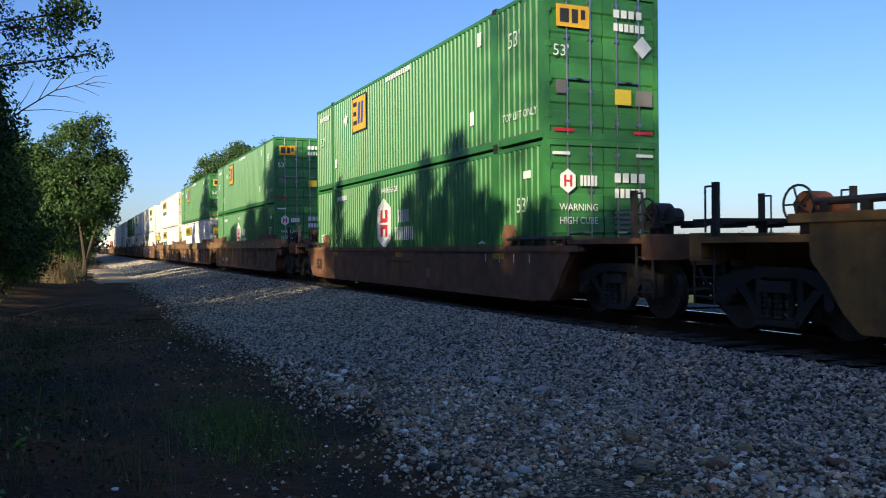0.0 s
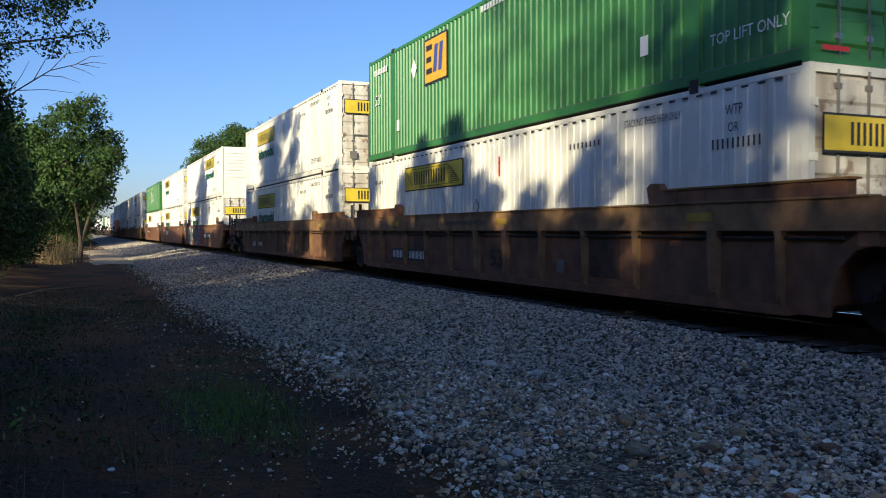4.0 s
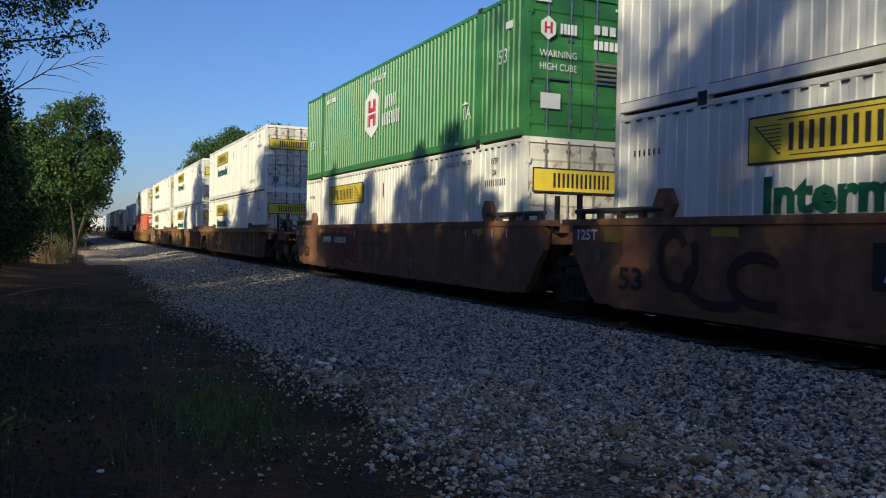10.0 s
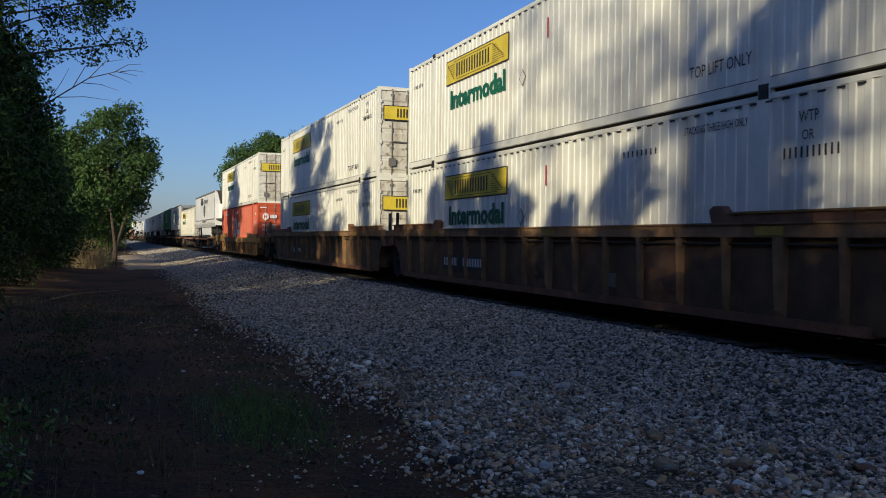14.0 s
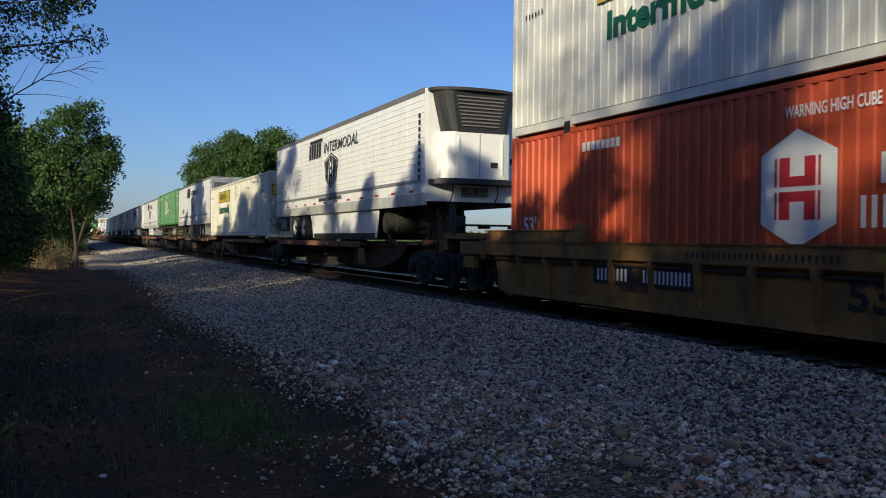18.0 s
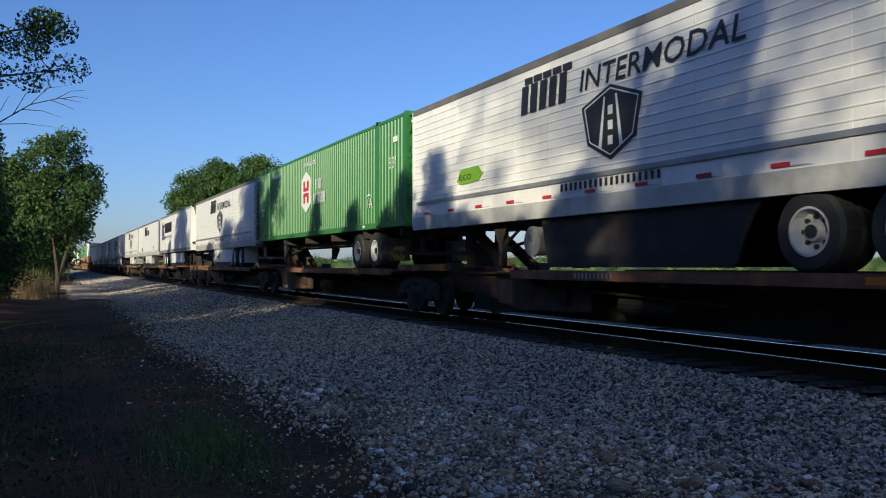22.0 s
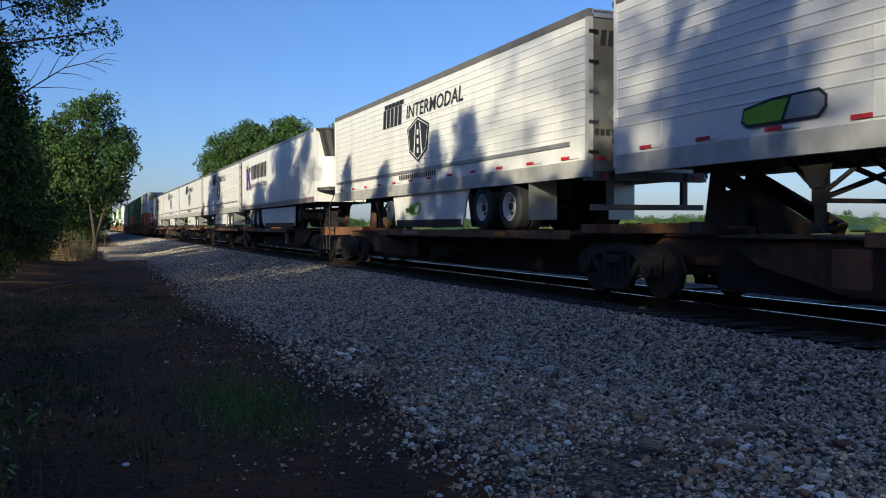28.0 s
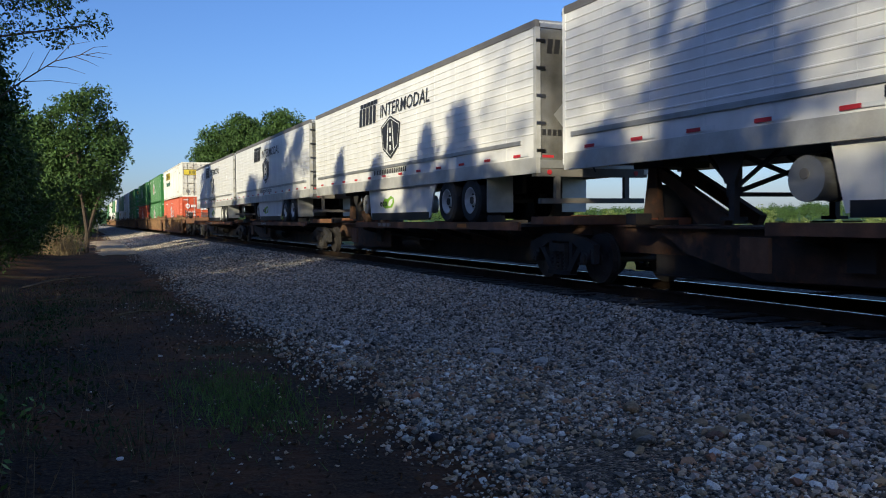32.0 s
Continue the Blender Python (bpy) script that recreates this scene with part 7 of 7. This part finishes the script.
for x, y, s, m in ((16.0, 96, 0.94, 0), (21.2, 93, 1.04, 1), (26.6, 97, 0.98, 0)):
    plant(FARTREE[m], x, y, -0.8, x * 40, s, "broad sunlit tree beyond the track", group="trees beyond the track")
for k in range(13):
    y = 13 + 2.6 * k + rr.uniform(-0.5, 0.5)
    plant(SHRUB[k % 2], -3.6 + 0.018 * y + rr.uniform(-0.4, 0.2), y, -0.45, rr.uniform(0, 360), rr.uniform(0.6, 0.85) + 0.012 * y, "dark leafy shrub on the shaded verge", "shrub", "shrub", "shrubs of the hedge")

for x, y, s in ((-1.3, 55.0, 1.2), (-1.9, 58.0, 1.6), (-3.2, 44.8, 1.2), (-3.1, 42.5, 1.3)):
    plant(SHRUB[int(y) % 2], x, y, -1.0, x * 90, s, "dense shrub round the foot of the trees", "shrub", "shrub", "shrubs of the hedge")

# far woodland on a low rise beyond the field, rounded crowns of leaf clumps
rg = np.random.default_rng(3)


def skyline(a):
    return 5.2 + 3.0 * noise.noise((a * 14, 0, 0)) + 1.2 * noise.noise((a * 60, 2, 0))


me5 = bpy.data.meshes.new("far_rise")
rise = [(0.02 + 0.005 * i, d) for d in (395, 425, 455, 520) for i in range(270)]
me5.from_pydata([(d * math.sin(a), d * math.cos(a), -1.5 if d in (395, 520) else skyline(a) - (2.2 if d == 425 else 0.6) + 0.7 * noise.noise((a * 150, d, 4))) for a, d in rise], [],
                [(q * 270 + i, q * 270 + i + 1, (q + 1) * 270 + i + 1, (q + 1) * 270 + i) for q in range(3) for i in range(269)])
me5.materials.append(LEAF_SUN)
tagged(new("far_rise", me5), "low wooded rise at the far edge of the field", "woodland", kind="stuff")
cs = []
for _ in range(620):
    a, d = rg.uniform(0.03, 1.33), rg.uniform(335, 430)
    r, top = rg.uniform(1.6, 3.2), skyline(a) * rg.uniform(0.45, 1.05) + 0.4
    for _ in range(9):
        q = rg.normal(size=3)
        q = q / np.linalg.norm(q) * r * rg.uniform(0.6, 1.0)
        cs.append((d * math.sin(a) + q[0], d * math.cos(a) + q[1], max(-1.0, top - r + 0.8 * q[2])))
SCRUB = material("pale_scrub_leaves", (0.14, 0.185, 0.05), 0.6, vary=0.25, scale=0.4, island=0.3)
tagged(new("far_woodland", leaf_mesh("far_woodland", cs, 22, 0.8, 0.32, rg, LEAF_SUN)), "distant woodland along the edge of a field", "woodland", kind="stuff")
cs = []
for k in range(150):
    a, d = rg.uniform(0.14, 1.25), rg.uniform(70, 190)
    r = rg.uniform(0.7, 1.3)
    h = rg.uniform(0.6, 1.5) * r
    for _ in range(16):
        q = rg.normal(size=3)
        q = q / np.linalg.norm(q) * rg.uniform(0.5, 1.0)
        cs.append((d * math.sin(a) + q[0] * r, d * math.cos(a) + q[1] * r, -1.0 + h + h * q[2]))
for x, y in ((37.8, 70.0), (45.3, 70.0), (48.3, 70.0), (30.2, 60.0), (50.5, 52.0), (42.0, 46.0)):
    for _ in range(24):
        q = rg.normal(size=3)
        q = q / np.linalg.norm(q) * rg.uniform(0.5, 1.0)
        cs.append((x + q[0] * 1.2, y + q[1] * 1.2, 0.6 + 1.5 * q[2]))
tagged(new("far_scrub", leaf_mesh("far_scrub", cs, 42, 0.26, 0.085, rg, SCRUB)), "pale green bushes in the sunlit field", "scrub", kind="stuff")

# bare bleached tree in the field
snag = empty("dead_tree")
PALEBARK = material("bleached_bark", (0.5, 0.4, 0.26), 0.85, vary=0.25, bump=0.5, bump_scale=14)
part("trunk", tube(bmesh.new(), [(0, 0, -1.5), (0.05, 0, 0.3), (-0.05, 0, 1.5), (0.1, 0, 2.3), (0.25, 0.05, 3.1)], 0.11, 0.03, 8), PALEBARK, snag)
for pts in ([(-0.02, 0, 1.3), (-0.25, 0.1, 2.2), (-0.55, 0.1, 2.7), (-0.75, 0.1, 2.85)], [(0.02, 0, 0.7), (0.4, 0, 1.1), (0.7, 0.1, 1.5)], [(0.1, 0, 2.3), (0.4, 0, 2.75), (0.45, 0, 3.4)],
            [(0.0, 0, 1.8), (-0.1, 0.1, 2.6), (-0.3, 0.1, 3.3)], [(0.55, 0.05, 1.3), (0.85, 0, 1.35), (1.05, 0, 1.55)], [(0.2, 0, 2.9), (0.05, 0, 3.3), (0.1, 0, 3.55)]):
    part("branch", tube(bmesh.new(), pts, 0.04, 0.01, 6), PALEBARK, snag)
snag.location = (30.9, 52.0, 0.0)
tagged(snag, "bare bleached dead tree standing in the field", "tree")

# dry brush in the sun at the foot of the far tree
bm = bmesh.new()
for _ in range(260):
    x, y = -1.1 + rg.normal() * 0.5, 50.5 + rg.normal() * 0.9
    h = rg.uniform(0.5, 1.7)
    tip = (x + rg.normal() * 0.4, y + rg.normal() * 0.4, -0.6 + h)
    rod(bm, (x, y, -0.75), tip, 0.018, 3, 0.005)
    rod(bm, ((x + tip[0]) / 2, (y + tip[1]) / 2, -0.65 + h / 2), (tip[0] + rg.normal() * 0.3, tip[1] + rg.normal() * 0.3, -0.65 + h * rg.uniform(0.7, 1.0)), 0.01, 3, 0.004)
tagged(part("dry_brush", bm, DRY), "tangle of dry brown brush under the sunlit tree", "brush", kind="stuff")

# weeds and dry stalks on the verge
cs = [(rg.uniform(-2.4, 0.4) - 0.02 * y, y, -0.58 + rg.uniform(0, 0.3)) for y in rg.uniform(6, 20, 130)]
tagged(new("verge_weeds", leaf_mesh("verge_weeds", cs, 18, 0.13, 0.03, rg, LEAF)), "low green weeds on dark soil", "weeds", kind="stuff")
bm = bmesh.new()
for _ in range(420):
    x, y = rg.uniform(-2.2, 1.0), rg.uniform(3.5, 24)
    h = rg.uniform(0.12, 0.5)
    rod(bm, (x, y, -0.68), (x + rg.normal() * 0.12, y + rg.normal() * 0.12, -0.62 + h), 0.004, 3, 0.0015)
tagged(part("dry_stalks", bm, DRY), "thin dry weed stalks", "stalks", kind="stuff")

# far-side verge: dark weeds just past the track
cs = [(rg.uniform(13.0, 14.6), y, -1.1 + rg.uniform(0, 0.3)) for y in rg.uniform(2, 110, 1400)]
tagged(new("trackside_weeds", leaf_mesh("trackside_weeds", cs, 30, 0.12, 0.04, rg, LEAF)), "rank weeds along the far side of the track", "weeds", kind="stuff")

# leafy sprigs close by, a green patch of grass, bare sand at the far tree
bm = bmesh.new()
tips = []
for _ in range(34):
    x, y = rg.uniform(-1.35, -0.45), rg.uniform(4.8, 8.2)
    h, dx, dy = rg.uniform(0.15, 0.62), rg.normal() * 0.12, rg.normal() * 0.12
    rod(bm, (x, y, -0.68), (x + dx, y + dy, -0.62 + h), 0.005, 4, 0.002)
    tips += [(x + dx * f, y + dy * f, -0.65 + h * f) for f in (0.45, 0.65, 0.85, 1.0)]
sprigs = part("sprig_stems", bm, DRY)
tagged(sprigs, "thin brown stems of young shoots", "shoots", kind="stuff")
tagged(new("sprig_leaves", leaf_mesh("sprig_leaves", tips, 6, 0.06, 0.036, rg, WEED)), "broad green leaves of young shoots on the verge", "shoots", kind="stuff")
sand_rows = [(0.9 + 0.6 * noise.noise((1, y * 0.3, 0)), 3.3 + 0.4 * noise.noise((2, y * 0.4, 0)), y) for y in range(47, 80)]
me4 = bpy.data.meshes.new("sand_patch")
me4.from_pydata([(a + (b - a) * k / 5, y, land(a + (b - a) * k / 5, y) + 0.02 + (0.05 if 0 < k < 5 else -0.05)) for a, b, y in sand_rows for k in range(6)], [],
                [(j * 6 + i, j * 6 + i + 1, (j + 1) * 6 + i + 1, (j + 1) * 6 + i) for j in range(len(sand_rows) - 1) for i in range(5)])
me4.materials.append(material("bare_sand", (0.46, 0.35, 0.22), 0.95, vary=0.25, scale=1.5, bump=0.6, bump_scale=15))
tagged(new("sand_patch", me4), "bare pale sand beside the ballast", "sand", kind="structure")

# fallen leaves and grass on the soil
LITTER = material("fallen_leaves", (0.13, 0.075, 0.038), 0.85, vary=0.3, island=0.5)
pts = [(rg.uniform(-3, 2.9), y, -0.6) for y in rg.uniform(3.5, 30, 1500)]
tagged(new("leaf_litter", leaf_mesh("leaf_litter", [p for p in pts if p[0] < toe(p[1]) + 0.5], 7, 0.22, 0.03, rg, LITTER, 0.05)), "brown fallen leaves on dark soil", "leaf litter", kind="stuff")
GRASSB = material("verge_grass", (0.06, 0.085, 0.025), 0.7, vary=0.3, island=0.4)
bm = bmesh.new()
for _ in range(210):
    cx, cy = rg.uniform(-2.6, 2.0), rg.uniform(4.5, 26)
    if cx > toe(cy) - 0.2 or noise.noise((cx * 0.5, cy * 0.35, 11)) < -0.05:
        continue
    for _ in range(22):
        x, y, h = cx + rg.normal() * 0.13, cy + rg.normal() * 0.13, rg.uniform(0.06, 0.2)
        dx, dy, w = rg.normal() * 0.07, rg.normal() * 0.07, 0.006
        bm.faces.new([bm.verts.new(q) for q in ((x - w, y, -0.63), (x + w, y, -0.63), (x + dx, y + dy, -0.62 + h))])
tagged(part("verge_grass", bm, GRASSB), "thin tufts of shaded grass on the verge", "grass", kind="stuff")
bm = bmesh.new()
for _ in range(2200):
    x, y, h = 1.45 + rg.normal() * 0.3, 8.6 + rg.normal() * 0.9, rg.uniform(0.04, 0.13)
    dx, dy, w = rg.normal() * 0.05, rg.normal() * 0.05, 0.005
    bm.faces.new([bm.verts.new(q) for q in ((x - w, y, -0.63), (x + w, y, -0.63), (x + dx, y + dy, -0.62 + h))])
tagged(part("grass_patch", bm, material("fresh_grass", (0.11, 0.2, 0.03), 0.6, vary=0.25, island=0.35)), "small patch of fresh green grass on dark soil", "grass", kind="stuff")


# ---- sleepers and small things ----
sleepers = empty("sleepers")
tagged(sleepers, "creosoted timber sleepers under the rails", "sleepers", kind="structure")
bm = boxes((-1.55, 1.5, -0.115, 0.115, -0.36, -0.165))
tie_mesh = bpy.data.meshes.new("sleeper")
bm.to_mesh(tie_mesh)
bm.free()
tie_mesh.materials.append(TIE)
for k in range(230):
    t = part_of("sleeper", tie_mesh, sleepers)
    t.location = (TRACK_X + rr.uniform(-0.14, 0.08), -8 + 0.53 * k, rr.uniform(-0.004, 0.004))
    t.rotation_euler = (0, 0, rr.uniform(-0.015, 0.015))


def rock(x, y, size, mat, seed, label):
    r = np.random.default_rng(seed)
    bm = bmesh.new()
    bmesh.ops.create_icosphere(bm, subdivisions=2, radius=size / 2)
    for v in bm.verts:
        v.co *= 1 + 0.25 * noise.noise(v.co * (2.4 / size) + Vector((seed, 0, 0)))
        v.co.z *= 0.6
    ob = part("stone", bm, mat)
    ob.location = (x, y, max(-0.64, bed(x, y) if x > toe(y) else -0.64) + size * 0.2)
    ob.rotation_euler = (0, 0, seed)
    return tagged(ob, label, "stone", "larger stones on the gravel")


TANROCK = material("tan_sandstone", (0.33, 0.25, 0.15), 0.85, vary=0.25, scale=20, bump=0.5)
PALEROCK = material("pale_limestone", (0.5, 0.49, 0.46), 0.85, vary=0.2, scale=20, bump=0.5)
DARKROCK = material("dark_slag", (0.05, 0.05, 0.055), 0.8, vary=0.3, scale=20, bump=0.5)

for x, y, size, mat, label in ((4.65, 6.4, 0.15, TANROCK, "rounded tan sandstone lump"), (6.05, 6.45, 0.09, DARKROCK, "black slag lump"), (4.95, 9.75, 0.2, PALEROCK, "flat pale stone"), (5.15, 8.9, 0.17, PALEROCK, "flat pale stone"),
                               (2.95, 7.5, 0.09, PALEROCK, "pale pebble"), (4.1, 5.5, 0.19, TANROCK, "flat tan stone"), (3.2, 5.8, 0.12, PALEROCK, "grey-white stone"), (2.6, 6.2, 0.12, DARKROCK, "dark stone"),
                               (5.25, 5.6, 0.15, TANROCK, "tan stone"), (4.75, 5.35, 0.15, TANROCK, "reddish brown stone"), (4.7, 4.85, 0.1, PALEROCK, "white stone"), (3.05, 5.72, 0.1, PALEROCK, "white stone"), (6.5, 5.4, 0.13, TANROCK, "tan stone")):
    rock(x, y, size, mat, int(x * 100 + y * 7), label + " lying on the gravel")

for x, y, seed in ((0.25, 6.75, 4), (1.6, 16.7, 9)):    # crumpled litter
    bm = bmesh.new()
    bmesh.ops.create_icosphere(bm, subdivisions=2, radius=0.028 if seed == 4 else 0.045)
    for v in bm.verts:
        v.co *= 1 + 0.6 * noise.noise(v.co * 25 + Vector((seed, 0, 0)))
        v.co.z *= 0.45
    ob = part("litter", bm, PLASTIC)
    ob.location = (x, y, -0.6)
    tagged(ob, "crumpled white scrap of litter on dark soil", "litter", "scraps of litter")

for pts, r in (([(-1.6, 24.8, -0.6), (-1.1, 26.0, -0.52), (-0.5, 27.6, -0.46), (-0.1, 28.8, -0.42)], 0.025), ([(-1.55, 17.0, -0.6), (-1.75, 17.2, 0.0), (-1.95, 17.3, 0.4)], 0.018), ([(1.2, 22.4, -0.6), (1.6, 22.2, -0.56), (2.0, 22.5, -0.6)], 0.04)):
    bm = tube(bmesh.new(), pts, r, r * 0.5)
    tagged(part("fallen_branch", bm, BARK), "bare grey fallen branch on the verge", "branch", "fallen branches")

# fallen sticks on the soil
for pts in ([(-1.4, 24.8, -0.54), (-0.7, 27.1, -0.52), (0.0, 28.4, -0.56), (0.4, 29.3, -0.58)], [(0.6, 17.0, -0.59), (1.1, 17.25, -0.55), (1.55, 17.35, -0.58)], [(-0.9, 20.5, -0.56), (-0.2, 20.2, -0.5), (0.6, 20.6, -0.57)]):
    tagged(part("fallen_stick", tube(bmesh.new(), pts, 0.022, 0.008), DRY), "thin dry stick fallen on the dark soil", "stick", "fallen sticks")

# dead branch reaching out of the airy tree
dead = empty("dead_branch")
limb = [(-2.9, 25, 3.9), (-1.9, 25, 4.4), (-1.3, 25, 4.9), (-0.5, 25.1, 5.5), (0.2, 25.2, 5.75), (0.75, 25.3, 5.7)]
part("limb", tube(bmesh.new(), limb, 0.03, 0.006), BARK, dead)
for pts in ([(-0.5, 25.1, 5.5), (-0.1, 25, 5.95), (0.4, 25.1, 6.1)], [(-1.3, 25, 4.9), (-0.6, 24.9, 4.95), (0.1, 24.9, 4.9)], [(-0.9, 25, 5.2), (-0.6, 25.1, 5.8), (-0.2, 25, 6.1)],
            [(0.0, 25.1, 5.66), (0.35, 25.1, 5.55), (0.6, 25.2, 5.45)], [(0.1, 25.15, 5.7), (0.5, 25.1, 5.95), (0.85, 25.1, 6.0)], [(-1.6, 25, 4.65), (-1.2, 25.1, 5.3), (-1.0, 25, 5.7)],
            [(-0.7, 25.05, 5.35), (-0.2, 25.1, 5.35), (0.25, 25.0, 5.2)], [(0.3, 25.2, 5.75), (0.6, 25.2, 5.83), (0.95, 25.2, 5.8)]):
    part("twig", tube(bmesh.new(), pts, 0.013, 0.004, 5), BARK, dead)
tagged(dead, "bare grey dead branch reaching over the verge", "branch")


def motions():
    """The train runs past; every wheelset rolls."""
    times = [i * 1.0 for i in range(33)]
    for thing, s, x, z, rz in PLACED:
        walk(thing, [(t, pose(x, s - travelled(t), z, 0, 0, rz)) for t in times])
    turns = [i / 30 for i in range(961)]
    for i in (0, 1):
        group = [w for w, k in WHEELSETS if k == i]
        lead = group[0]
        walk(lead, [(t, pose(0, (-0.89, 0.89)[i], WHEEL_R, math.degrees(travelled(t) / WHEEL_R) % 360)) for t in turns])
        act, slot = lead.animation_data.action, lead.animation_data.action_slot
        for w in group[1:]:
            w.rotation_mode = "QUATERNION"
            data = w.animation_data_create()
            data.action = act
            data.action_slot = slot


motions()
